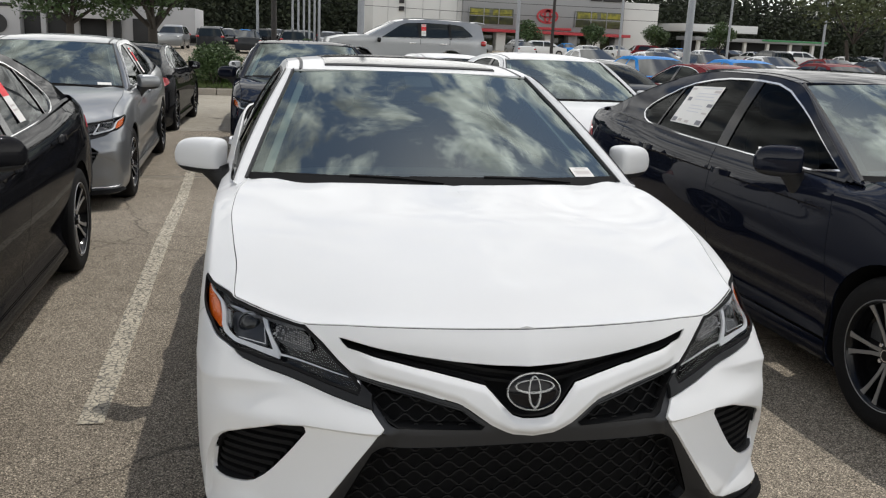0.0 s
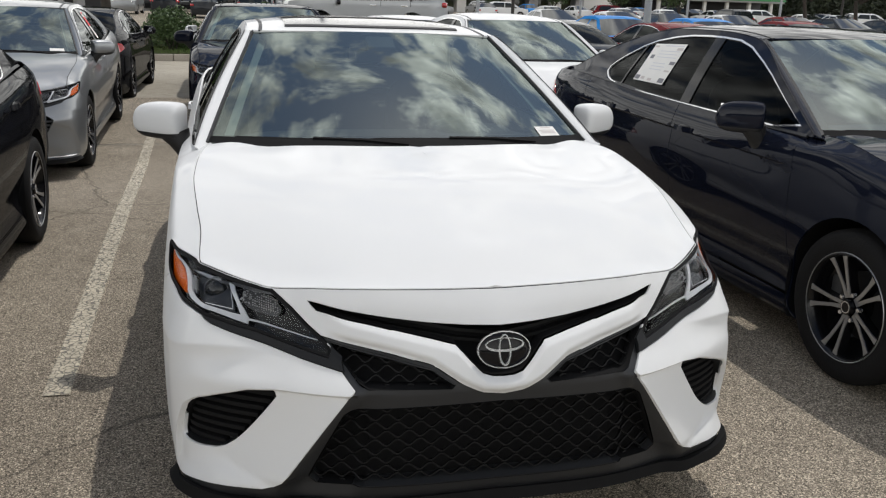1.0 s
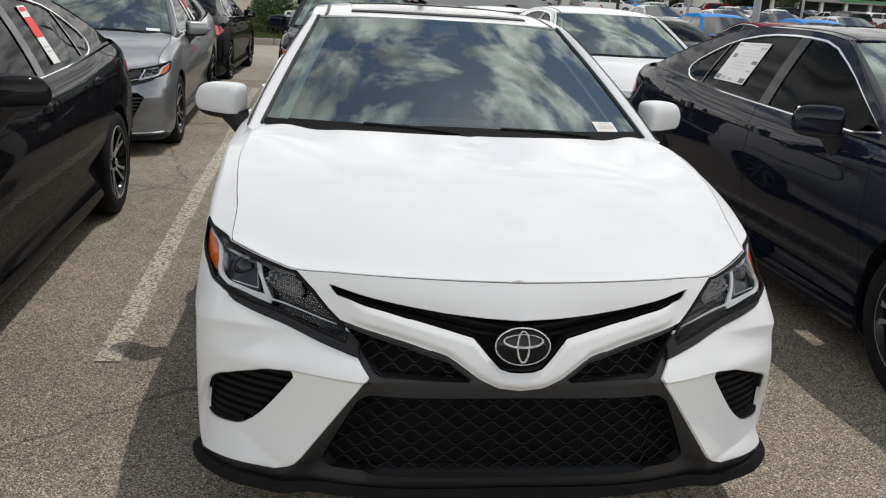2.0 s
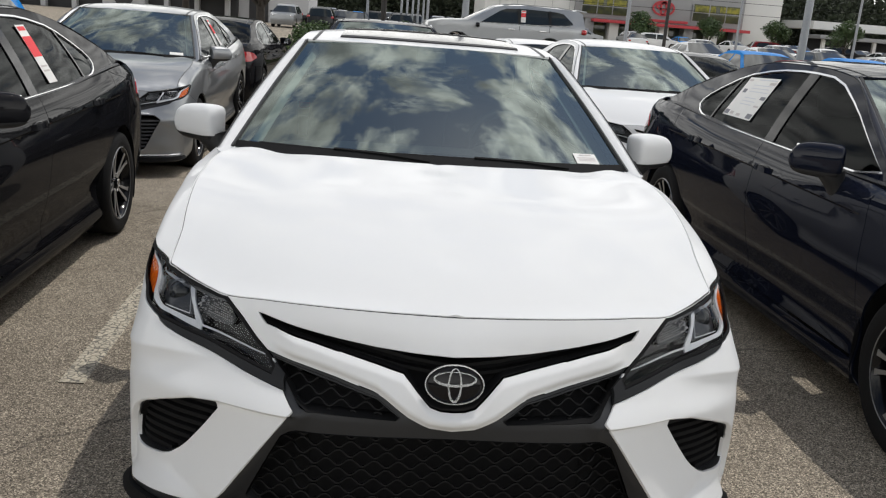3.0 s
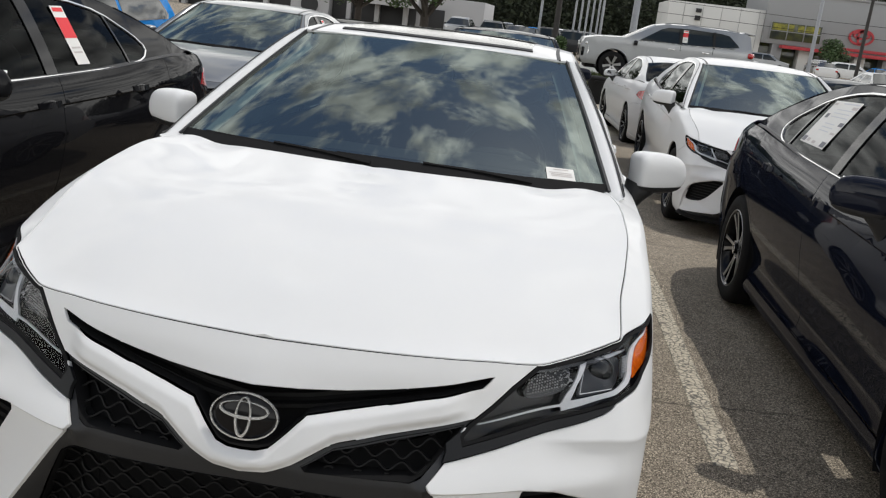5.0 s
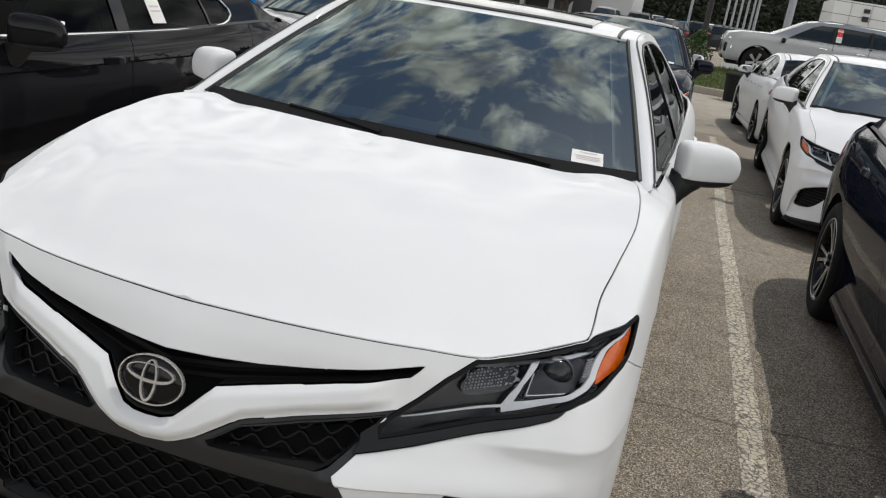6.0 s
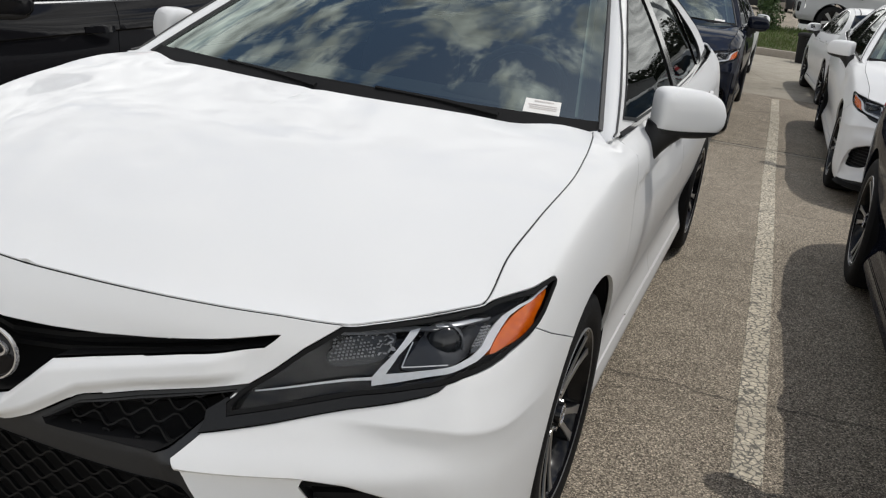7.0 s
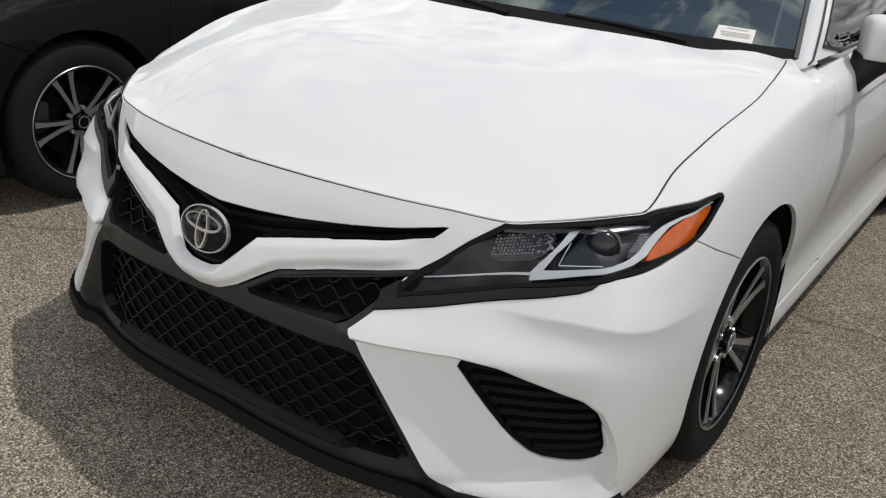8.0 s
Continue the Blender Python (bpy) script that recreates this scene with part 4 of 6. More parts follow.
    # cowl
    def cowl(a, b):
        s = a * 2 - 1
        p = screen(a, .034 + .010 * np.abs(s) ** 3) + np.array([0, -.004, .016])
        q = np.stack([s * .775, 1.135 + .235 * np.abs(s) ** 2.2, .99 - .012 * s * s], -1)
        return q + (p - q) * b[:, None] + np.array([0, 0, -.010])
    v, f = grid_patch(cowl, 25, 4)
    w, fc = shell(v, f, gap=0, rim=.02, joined=False)
    mesh_object("cowl", w, fc, MATT, car, "black plastic cowl")
    # wipers
    for a0, a1, b0, b1 in ((.06, .47, .045, .020), (.40, .82, .035, .030)):
        aa = np.linspace(a0, a1, 14)
        pts = screen(aa, np.linspace(b0, b1, 14)) + np.array([0, -.005, .006])
        blade = part("wiper", strip(bmesh.new(), pts, [(0, -.5, .9)] * 14, .007, .010), MATT, car, "black windscreen wiper")
        arm = [tuple(pts[-1] + np.array([.02, -.035, -.004])), tuple(pts[10] + np.array([0, -.010, .004])), tuple(pts[6] + np.array([0, -.003, .006]))]
        part("wiper_arm", strip(bmesh.new(), arm, [(0, -.5, .9)] * 3, [.016, .010, .007], .008), MATT, blade)
    for sg in (-1, 1):
        pp = screen(np.full(14, .5 + sg * .474), np.linspace(.06, .96, 14)) + np.array([-sg * .012, .03, -.02])
        part("pillar_trim", strip(bmesh.new(), pp, [(-sg * .3, -.6, .7)] * 14, .052, .012), PILLARTRIM, car, "pale inner pillar trim")
    roof_c = pchip([2.10, 2.35, 2.7, 3.0, 3.35, 3.66], [1.395, 1.425, 1.443, 1.443, 1.425, 1.385])

    def roof(a, b):
        s = a * 2 - 1
        y = (2.115 + .115 * s * s) + ((3.64 - .10 * s * s) - (2.115 + .115 * s * s)) * b
        ze = rail_z(y) + .004
        xe = side_glass(y, ze) - .004
        zc = np.maximum(roof_c(y), ze)
        return np.stack([s * xe, y, zc - (zc - ze) * np.abs(s) ** 2.6], -1)

    v, f = grid_patch(roof, 31, 22)
    w, fc = shell(v, f, gap=0, rim=.01, joined=False)
    roof_ob = mesh_object("roof", w, fc, PAINT, car, "painted roof")
    for s in (.055, .945):
        p3 = roof(np.full(20, s), np.linspace(.0, 1, 20)) + np.array([0, 0, .002])
        part("roof_moulding", strip(bmesh.new(), p3, [(0, 0, 1)] * 20, .016, .006), PLASTIC, roof_ob, "black roof joint strip")
    if sunroof:
        def sroof(a, b):
            p = roof(.5 + (a - .5) * .70, .07 + b * .60)
            return p + np.array([0, 0, .005])
        v, f = grid_patch(sroof, 20, 14)
        w, fc = shell(v, f, gap=0, rim=.014, joined=False)
        glass_roof = mesh_object("sunroof", w, fc, GLOSS, roof_ob, "dark glass sunroof")
        ab = [(a, 0) for a in np.linspace(0, 1, 20)]
        p3 = sroof(np.array([q[0] for q in ab]), np.array([q[1] for q in ab]))
        part("wind_deflector", strip(bmesh.new(), p3 + np.array([0, .0, .003]), [(0, -.3, .9)] * 20, .022, .006), PLASTIC, glass_roof)
        ab = [(a, .45) for a in np.linspace(0, 1, 20)]
        p3 = sroof(np.array([q[0] for q in ab]), np.array([q[1] for q in ab]))
        part("sunroof_joint", strip(bmesh.new(), p3 + np.array([0, 0, .003]), [(0, 0, 1)] * 20, .016, .006), PLASTIC, glass_roof)
    v, f = grid_patch(lambda a, b: roof(a, b) + np.array([0, 0, -.02]), 21, 12)
    mesh_object("headlining", v, [tuple(t) for t in f], HEADLINE, car, "pale headlining")
    # ---- side of the glasshouse ----
    house = [(float(y), float(rail_z(y))) for y in np.linspace(1.405, 4.42, 60)] + [(float(y), float(np.interp(y, [p[1] for p in PLAN[9:18]], [p[2] for p in PLAN[9:18]]))) for y in np.linspace(4.40, 1.42, 50)]
    dlo = rounded([(1.47, 1.002), (2.5, 1.008), (3.36, 1.028), (3.58, 1.055), (3.68, 1.11), (3.58, 1.185), (3.30, 1.305), (2.95, 1.362), (2.6, 1.374), (2.30, 1.360), (1.98, 1.245), (1.72, 1.122)], 1)
    cx, cz = 2.6, 1.17
    grow = [(cx + (y - cx) * 1.012, cz + (z - cz) * 1.045) for y, z in dlo]
    pane1 = [(1.0, .9), (2.475, .9), (2.52, 1.5), (1.0, 1.5)]
    pane2 = [(2.575, .9), (3.39, .9), (3.36, 1.1), (3.26, 1.5), (2.615, 1.5)]
    pane3 = [(3.41, .9), (3.9, .9), (3.9, 1.5), (3.28, 1.5), (3.38, 1.1)]
    got = cut(house, [("window_trim", grow), ("window_pillar", dlo)], .045)
    G = lambda uz: np.stack([side_glass(uz[:, 0], uz[:, 1]), uz[:, 0], uz[:, 1]], -1)
    panel("pillar", G(got["base"][0]), got["base"][1], PAINT, car, "painted roof pillars", joined=False, gap=0)
    panel("window_trim", G(got["window_trim"][0]), got["window_trim"][1], CHROME if not sunroof else TRIM, car, "bright window trim", joined=False, offset=.005, gap=0)
    # panes and the dark posts between them: cut the window opening once more
    got = cut(dlo, [("front_pane", pane1), ("rear_pane", pane2), ("quarter_pane", pane3)], .06)
    mids = got["base"][0][got["base"][1]].mean(1)[:, 0]
    for pick in (mids < 2.9, mids >= 2.9):
        panel("window_post", G(got["base"][0]), got["base"][1][pick], GLOSS, car, "gloss black window post", joined=False, offset=.002, gap=0)
    for nm in ("front_pane", "rear_pane", "quarter_pane"):
        for o in panel(nm, G(got[nm][0]), got[nm][1], TINTED, car, "dark tinted side window", joined=False, offset=-.004, gap=0, rim=0):
            pass
    yy = np.linspace(1.45, 4.36, 50)
    zz = np.interp(yy, [p[1] for p in PLAN[9:18]], [p[2] for p in PLAN[9:18]])
    for sg in (-1, 1):
        pb = np.stack([sg * (side_glass(yy, zz) + .001), yy, zz + .002], -1)
        part("belt_moulding", strip(bmesh.new(), pb, [(sg * .7, 0, .7)] * 50, .022, .01), PLASTIC if not sunroof else GLOSS, car, "black belt moulding")
    # strip between screen and side: the front pillar's face
    def pillar(a, b):
        b = b * 1.07 - .07
        p = screen(np.ones_like(b), b)
        y = 1.405 + (2.24 - 1.405) * b
        z = rail_z(y)
        q = np.stack([side_glass(y, z), y, z], -1)
        r = p + (q - p) * a[:, None]
        return r + np.stack([.5 + 0 * a, -.5 + 0 * a, .6 + 0 * a], -1) * (.012 * np.sin(math.pi * a))[:, None]
    v, f = grid_patch(pillar, 5, 20)
    for nm, sg in (("front_pillar", 1), ("front_pillar", -1)):
        w, fc = shell(v, f, gap=0, rim=.004, joined=False)
        mesh_object(nm, w * np.array([sg, 1, 1]), [tuple(reversed(t)) for t in fc] if sg < 0 else fc, PAINT, car, "painted windscreen pillar")
    for sg in (-1, 1):
        bb = np.linspace(.02, 1, 20)
        edge = (pillar(np.full(20, .97), bb) + np.array([.002, -.002, .005])) * np.array([sg, 1, 1])
        part("pillar_seal", strip(bmesh.new(), edge, [(sg * .7, -.4, .6)] * 20, .005, .004), PLASTIC, car, "black rubber seal beside the pillar")
    # ---- rear window and boot ----
    def back(a, b):
        s = a * 2 - 1
        ys = 3.54 + (4.36 - 3.54) * b
        zs = rail_z(ys)
        xs = side_glass(ys, zs)
        yc = 3.64 + (4.42 - 3.64) * b
        zc = 1.385 + (1.098 - 1.385) * b + .02 * np.sin(math.pi * b)
        e = np.abs(s) ** 2.4
        return np.stack([s * xs, yc + (ys - yc) * e, zc + (zs - zc) * e], -1)
    v, f = grid_patch(back, 25, 12)
    w, fc = shell(v, f, gap=0, rim=0, joined=False)
    mesh_object("rear_window", w, fc, TINTED, car, "dark rear window")
    for ab, wd in ([([(s, b) for b in np.linspace(0, 1, 14)], .06) for s in (.02, .98)] + [([(a, .98) for a in np.linspace(0, 1, 20)], .04)]):
        p3 = back(np.array([q[0] for q in ab]), np.array([q[1] for q in ab])) + np.array([0, 0, -.004])
        part("rear_window_border", strip(bmesh.new(), p3, [(0, .4, .9)] * len(ab), wd, .003), GLOSS, car)
    u_b = Y(4.40, .99)[0]

    def boot(a, b):
        u = u_b + (END_U - u_b) * np.minimum(a, 1 - a) * 2
        q = skin(u, edge_z(u)) * np.stack([np.sign(a - .5 + 1e-9), 1 + 0 * a, 1 + 0 * a], -1)
        p = back(a, np.full_like(a, 1.0))
        r = p + (q - p) * b[:, None]
        r[:, 2] += .012 * np.sin(math.pi * b) + .01 * np.sin(math.pi * np.clip(b * 1.3 - .3, 0, 1)) * np.sin(math.pi * a)
        return r
    v, f = grid_patch(boot, 41, 10)
    w, fc = shell(v, f, gap=.001, rim=.01, joined=False)
    lid = mesh_object("boot_lid", w, fc, PAINT, car, "painted boot lid")
    bm = bmesh.new()
    for sgn in (1,):
        box(bm, (.5, .012, .13), pose(0, 4.872, .62, 6), .004)
    part("number_plate_recess", bm, PLASTIC, car, "dark plate recess")
    # ---- mirrors ----
    for sgn in (-1, 1):
        at = pose(sgn * .975, 1.765, 1.040, 0, 0, sgn * 33)

        def shaped(bm, size):
            blob(bm, size, Matrix(), 3.9, 40, 22)
            for v in bm.verts:
                o = sgn * v.co.x / size[0]
                if o < 0:
                    # the inner end is squarer than the outer one
                    v.co.x *= 1 + .3 * (1 - o * o)
                v.co.z *= 1.0 - .06 * o - .05 * o * o
                if v.co.z > 0:
                    v.co.x -= sgn * .012 * v.co.z / size[2] * (1 + o)
                    v.co.y += .012 * (v.co.z / size[2]) ** 2
                v.co.y *= 1.0 - .10 * o
                v.co = at @ v.co
            return bm
        bm = shaped(bmesh.new(), (.114, .052, .069))
        bmesh.ops.bisect_plane(bm, geom=bm.verts[:] + bm.edges[:] + bm.faces[:], plane_co=(0, 0, .986), plane_no=(0, 0, -1), clear_outer=True)
        mirror = part("door_mirror", bm, PAINT, car, "door mirror in body colour on a black foot")
        bm = shaped(bmesh.new(), (.111, .049, .080))
        bmesh.ops.bisect_plane(bm, geom=bm.verts[:] + bm.edges[:] + bm.faces[:], plane_co=(0, 0, .988), plane_no=(0, 0, 1), clear_outer=True)
        bmesh.ops.holes_fill(bm, edges=[e for e in bm.edges if e.is_boundary])
        part("mirror_base", bm, PLASTIC, mirror, "black lower shell")
        bm = bmesh.new()
        rows = []
        for k, (cx, cy, cz, rx, ry) in enumerate(((.915, 1.735, .990, .060, .050), (.908, 1.735, .970, .055, .050), (.895, 1.738, .945, .044, .050), (.880, 1.74, .915, .036, .050), (.866, 1.735, .890, .034, .052), (.858, 1.73, .872, .034, .054))):
            rows.append([bm.verts.new((sgn * (cx + rx * math.cos(q)), cy + ry * math.sin(q), cz - .25 * rx * math.cos(q))) for q in (2 * math.pi * j / 16 for j in range(16))])
        for x, y in zip(rows, rows[1:]):
            for j in range(16):
                bm.faces.new((x[j], x[(j + 1) % 16], y[(j + 1) % 16], y[j]))
        bm.faces.new(rows[0])
        bm.faces.new(rows[-1][::-1])
        part("mirror_foot", bm, PLASTIC, mirror, "black mirror foot")
        part("mirror_glass", box(bmesh.new(), (.19, .004, .09), at @ pose(0, .050, .004), .001), CHROME, mirror)
    # ---- wheels ----
    for yc, _ in ARCHES:
        for sgn in (-1, 1):
            make_wheel(car, pose(sgn * .787, yc, .334), sgn < 0)
    # ---- floor and cabin ----
    bm = bmesh.new()
    box(bm, (1.5, 4.4, .06), pose(0, 2.45, .20), .01)
    part("underbody", bm, MATT, car, "black underbody")
    tub = bmesh.new()
    for x in (-.80, .80):
        box(tub, (.02, 2.9, .62), pose(x, 2.9, .62))
    box(tub, (1.6, .02, .66), pose(0, 1.36, .60))
    box(tub, (1.56, .9, .03), pose(0, 3.95, .98))
    part("cabin_lining", tub, SEAT, car, "dark cabin lining")
    dash_bm = bmesh.new()
    blob(dash_bm, (.76, .30, .11), pose(0, 1.56, .89), 4)
    blob(dash_bm, (.19, .13, .06), pose(.36, 1.70, .965), 3)
    part("dashboard", dash_bm, DASH, car, "dark soft dashboard")
    for x in (-.36, .36):
        seat = part("front_seat", blob(bmesh.new(), (.25, .26, .10), pose(x, 2.32, .52), 3.5), SEAT, car, "dark cloth front seat")
        part("seat_back", blob(bmesh.new(), (.235, .075, .34), pose(x, 2.62, .82, -16), 3.2), SEAT, seat)
        part("head_rest", blob(bmesh.new(), (.13, .05, .085), pose(x, 2.73, 1.23, -10), 3), SEAT, seat)
        part("head_rest_post", tube(bmesh.new(), .012, .012, .1, pose(x, 2.72, 1.13, -14)), CHROME, seat)
    seat = part("rear_seat", blob(bmesh.new(), (.66, .26, .11), pose(0, 3.25, .52), 4), SEAT, car, "dark cloth rear bench")
    part("seat_back", blob(bmesh.new(), (.66, .08, .32), pose(0, 3.55, .82, -20), 4), SEAT, seat)
    for x in (-.38, .38):
        part("head_rest", blob(bmesh.new(), (.13, .05, .07), pose(x, 3.68, 1.10, -14), 3), SEAT, seat)
    wheel = part("steering_wheel", lathe(bmesh.new(), [(.175 + .014 * math.cos(a), .014 * math.sin(a)) for a in np.linspace(0, 2 * math.pi, 10, endpoint=False)], 32, pose(.36, 1.93, .97, 0, 0, 90) @ pose(0, 0, 0, 0, 24)), DASH, car, "dark steering wheel")
    part("wheel_boss", blob(bmesh.new(), (.15, .035, .06), pose(.36, 1.92, .965, -24), 2.5), DASH, wheel)
    bm = box(bmesh.new(), (.22, .03, .06), pose(.0, 2.10, 1.285, -8), .012)
    part("rear_view_mirror", bm, DASH, car, "black rear-view mirror")
    part("camera_cover", box(bmesh.new(), (.13, .11, .03), pose(0, 2.05, 1.345, 24), .012), DASH, car, "black sensor cover behind the screen")
    return car


def repaint(car, old, colour):
    """Gives a copied car another lacquer."""
    for o in car.children_recursive:
        if o.type == "MESH" and o.material_slots and o.material_slots[0].material == old:
            o.material_slots[0].link = "OBJECT"
            o.material_slots[0].material = colour
    return car


# ---- ground ----
def asphalt(name, stone, tar, size=230.0):
    """Worn asphalt: pale stones in dark binder, broad stains and fine relief."""
    m = bpy.data.materials.new(name)
    m.use_nodes = True
    n, l = m.node_tree.nodes, m.node_tree.links
    p = n["Principled BSDF"]
    p.inputs["Roughness"].default_value = 0.92
    p.inputs["Specular IOR Level"].default_value = 0.25
    c = n.new("ShaderNodeTexCoord")
    cell, spot, broad, mid = n.new("ShaderNodeTexVoronoi"), n.new("ShaderNodeTexNoise"), n.new("ShaderNodeTexNoise"), n.new("ShaderNodeTexNoise")
    for t, s, d in ((spot, 60.0, 4), (broad, 0.55, 6), (mid, 5.0, 5)):
        t.inputs["Scale"].default_value, t.inputs["Detail"].default_value = s, d
    cell.inputs["Scale"].default_value = size
    for t in (cell, spot, broad, mid):
        l.new(c.outputs["Object"], t.inputs["Vector"])
    gray = n.new("ShaderNodeSeparateColor")
    l.new(cell.outputs["Color"], gray.inputs[0])
    # stones of four tones in the binder, the palest few and far between
    grain = n.new("ShaderNodeValToRGB")
    part_way = tuple(t + (q - t) * .22 for q, t in zip(stone, tar))
    pale_way = tuple(t + (q - t) * .42 for q, t in zip(stone, tar))
    cr = grain.color_ramp
    cr.elements[0].position, cr.elements[0].color = 0.10, (*tar, 1)
    cr.elements[1].position, cr.elements[1].color = 1.0, (*stone, 1)
    for at, c4 in ((0.45, part_way), (0.80, pale_way)):
        cr.elements.new(at).color = (*c4, 1)
    l.new(gray.outputs[0], grain.inputs[0])
    last = grain
    for t, lo, hi, deep in ((mid, 0.4, 0.7, 0.28), (broad, 0.44, 0.66, 0.34), (spot, 0.55, 0.75, 0.45)):
        r, mx = n.new("ShaderNodeMapRange"), n.new("ShaderNodeMixRGB")
        r.inputs["From Min"].default_value, r.inputs["From Max"].default_value, r.inputs["To Max"].default_value = lo, hi, deep
        mx.blend_type = "MULTIPLY"
        mx.inputs[2].default_value = (0.45, 0.44, 0.42, 1)
        l.new(t.outputs["Fac"], r.inputs[0])
        l.new(r.outputs[0], mx.inputs[0])
        l.new(last.outputs[0], mx.inputs[1])
        last = mx
    # hairline cracks, here and there
    crack, bent, mask = n.new("ShaderNodeTexVoronoi"), n.new("ShaderNodeVectorMath"), n.new("ShaderNodeMapRange")
    crack.feature = "DISTANCE_TO_EDGE"
    crack.inputs["Scale"].default_value = 0.33
    bent.operation = "MULTIPLY_ADD"
    bent.inputs[1].default_value = (0.14, 0.14, 0.14)
    l.new(mid.outputs["Color"], bent.inputs[0])
    l.new(c.outputs["Object"], bent.inputs[2])
    l.new(bent.outputs[0], crack.inputs["Vector"])
    mask.inputs["From Min"].default_value, mask.inputs["From Max"].default_value, mask.inputs["To Max"].default_value = 0.0035, 0.0005, 0.55
    l.new(crack.outputs["Distance"], mask.inputs[0])
    line = n.new("ShaderNodeMixRGB")
    line.inputs[2].default_value = (0.03, 0.027, 0.023, 1)
    l.new(mask.outputs[0], line.inputs[0])
    l.new(last.outputs[0], line.inputs[1])
    l.new(line.outputs[0], p.inputs["Base Color"])
    b = n.new("ShaderNodeBump")
    b.inputs["Strength"].default_value, b.inputs["Distance"].default_value = 0.55, 0.004
    l.new(cell.outputs["Distance"], b.inputs["Height"])
    l.new(b.outputs[0], p.inputs["Normal"])
    return m


def worn_paint(name):
    """Road paint, crazed and rubbed through to the asphalt."""
    m = asphalt(name, (0.86, 0.78, 0.62), (0.58, 0.52, 0.41), 120.0)
    n, l = m.node_tree.nodes, m.node_tree.links
    p = n["Principled BSDF"]
    old = p.inputs["Base Color"].links[0].from_socket
    c, crack, wear = n.new("ShaderNodeTexCoord"), n.new("ShaderNodeTexVoronoi"), n.new("ShaderNodeTexNoise")
    warp, add = n.new("ShaderNodeTexNoise"), n.new("ShaderNodeVectorMath")
    warp.inputs["Scale"].default_value = 30.0
    add.operation = "MULTIPLY_ADD"
    add.inputs[1].default_value = (0.03, 0.03, 0.03)
    l.new(c.outputs["Object"], warp.inputs["Vector"])
    l.new(warp.outputs["Color"], add.inputs[0])
    l.new(c.outputs["Object"], add.inputs[2])
    crack.feature = "DISTANCE_TO_EDGE"
    crack.inputs["Scale"].default_value = 34.0
    l.new(add.outputs[0], crack.inputs["Vector"])
    wear.inputs["Scale"].default_value, wear.inputs["Detail"].default_value = 16.0, 8
    l.new(c.outputs["Object"], wear.inputs["Vector"])
    less, gone, both, mix = n.new("ShaderNodeMapRange"), n.new("ShaderNodeMapRange"), n.new("ShaderNodeMath"), n.new("ShaderNodeMixRGB")
    less.inputs["From Min"].default_value, less.inputs["From Max"].default_value = 0.11, 0.03
    gone.inputs["From Min"].default_value, gone.inputs["From Max"].default_value = 0.60, 0.70
    l.new(crack.outputs["Distance"], less.inputs[0])
    l.new(wear.outputs["Fac"], gone.inputs[0])
    both.operation, both.use_clamp = "ADD", True
    l.new(less.outputs[0], both.inputs[0])
    l.new(gone.outputs[0], both.inputs[1])
    mix.inputs[2].default_value = (0.16, 0.15, 0.13, 1)
    l.new(both.outputs[0], mix.inputs[0])
    l.new(old, mix.inputs[1])
    l.new(mix.outputs[0], p.inputs["Base Color"])
    return m


ASPHALT = asphalt("asphalt", (0.89, 0.77, 0.605), (0.084, 0.0715, 0.055), 250.0)
CONCRETE = asphalt("pale lane", (0.50, 0.45, 0.37), (0.36, 0.33, 0.27), 160.0)
LINEPAINT = worn_paint("parking line paint")
KERB = material("kerb concrete", (0.42, 0.38, 0.32), 0.9, grain=0.5, scale=60, bump=0.4, blotch=0.4, second=(0.22, 0.19, 0.16))
SOIL = material("grass soil", (0.07, 0.085, 0.03), 0.95, grain=0.6, scale=20, bump=0.5, second=(0.10, 0.075, 0.04))
GRASS = material("grass blades", (0.09, 0.15, 0.03), 0.7, blotch=0.5, blotch_scale=2, second=(0.13, 0.13, 0.045))
LEAF = material("leaves", (0.055, 0.095, 0.028), 0.6, blotch=0.7, blotch_scale=1.2, second=(0.035, 0.065, 0.02))
LEAF_OLIVE = material("olive leaves", (0.07, 0.088, 0.03), 0.6, blotch=0.6, blotch_scale=0.8, second=(0.035, 0.05, 0.016))
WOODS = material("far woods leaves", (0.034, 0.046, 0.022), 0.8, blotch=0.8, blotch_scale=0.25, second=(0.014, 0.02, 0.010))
BARK = material("bark", (0.055, 0.045, 0.038), 0.9, grain=0.6, scale=30, bump=0.6)
WALL_WHITE = material("white wall panels", (0.66, 0.66, 0.64), 0.6, blotch=0.15, blotch_scale=0.3, second=(0.5, 0.5, 0.48))
# the shop walls' shade is put into this darker grey base colour
WALL_SHADED = material("render greyed for shade", (0.43, 0.43, 0.44), 0.75, blotch=0.2, blotch_scale=0.3, second=(0.34, 0.34, 0.35))
WALL_GREY = material("grey metal cladding", (0.27, 0.275, 0.28), 0.45, 0.2, blotch=0.25, blotch_scale=0.2, second=(0.2, 0.2, 0.21))
WALL_DARK = material("dark opening", (0.02, 0.02, 0.022), 0.6, blotch=0.4, blotch_scale=0.6)
# yellow-green blotches paint reflected trees into the glass colour
PANE = material("office window glass", (0.03, 0.035, 0.03), 0.08, blotch=0.5, blotch_scale=0.8, second=(0.12, 0.13, 0.03))
SIGNRED = material("red sign paint", (0.42, 0.03, 0.04), 0.45)
SIGNGREEN = material("green canopy paint", (0.03, 0.22, 0.07), 0.5)
POSTER = material("faded yellow poster", (0.30, 0.28, 0.03), 0.6, blotch=0.8, blotch_scale=2.5, second=(0.06, 0.07, 0.02))
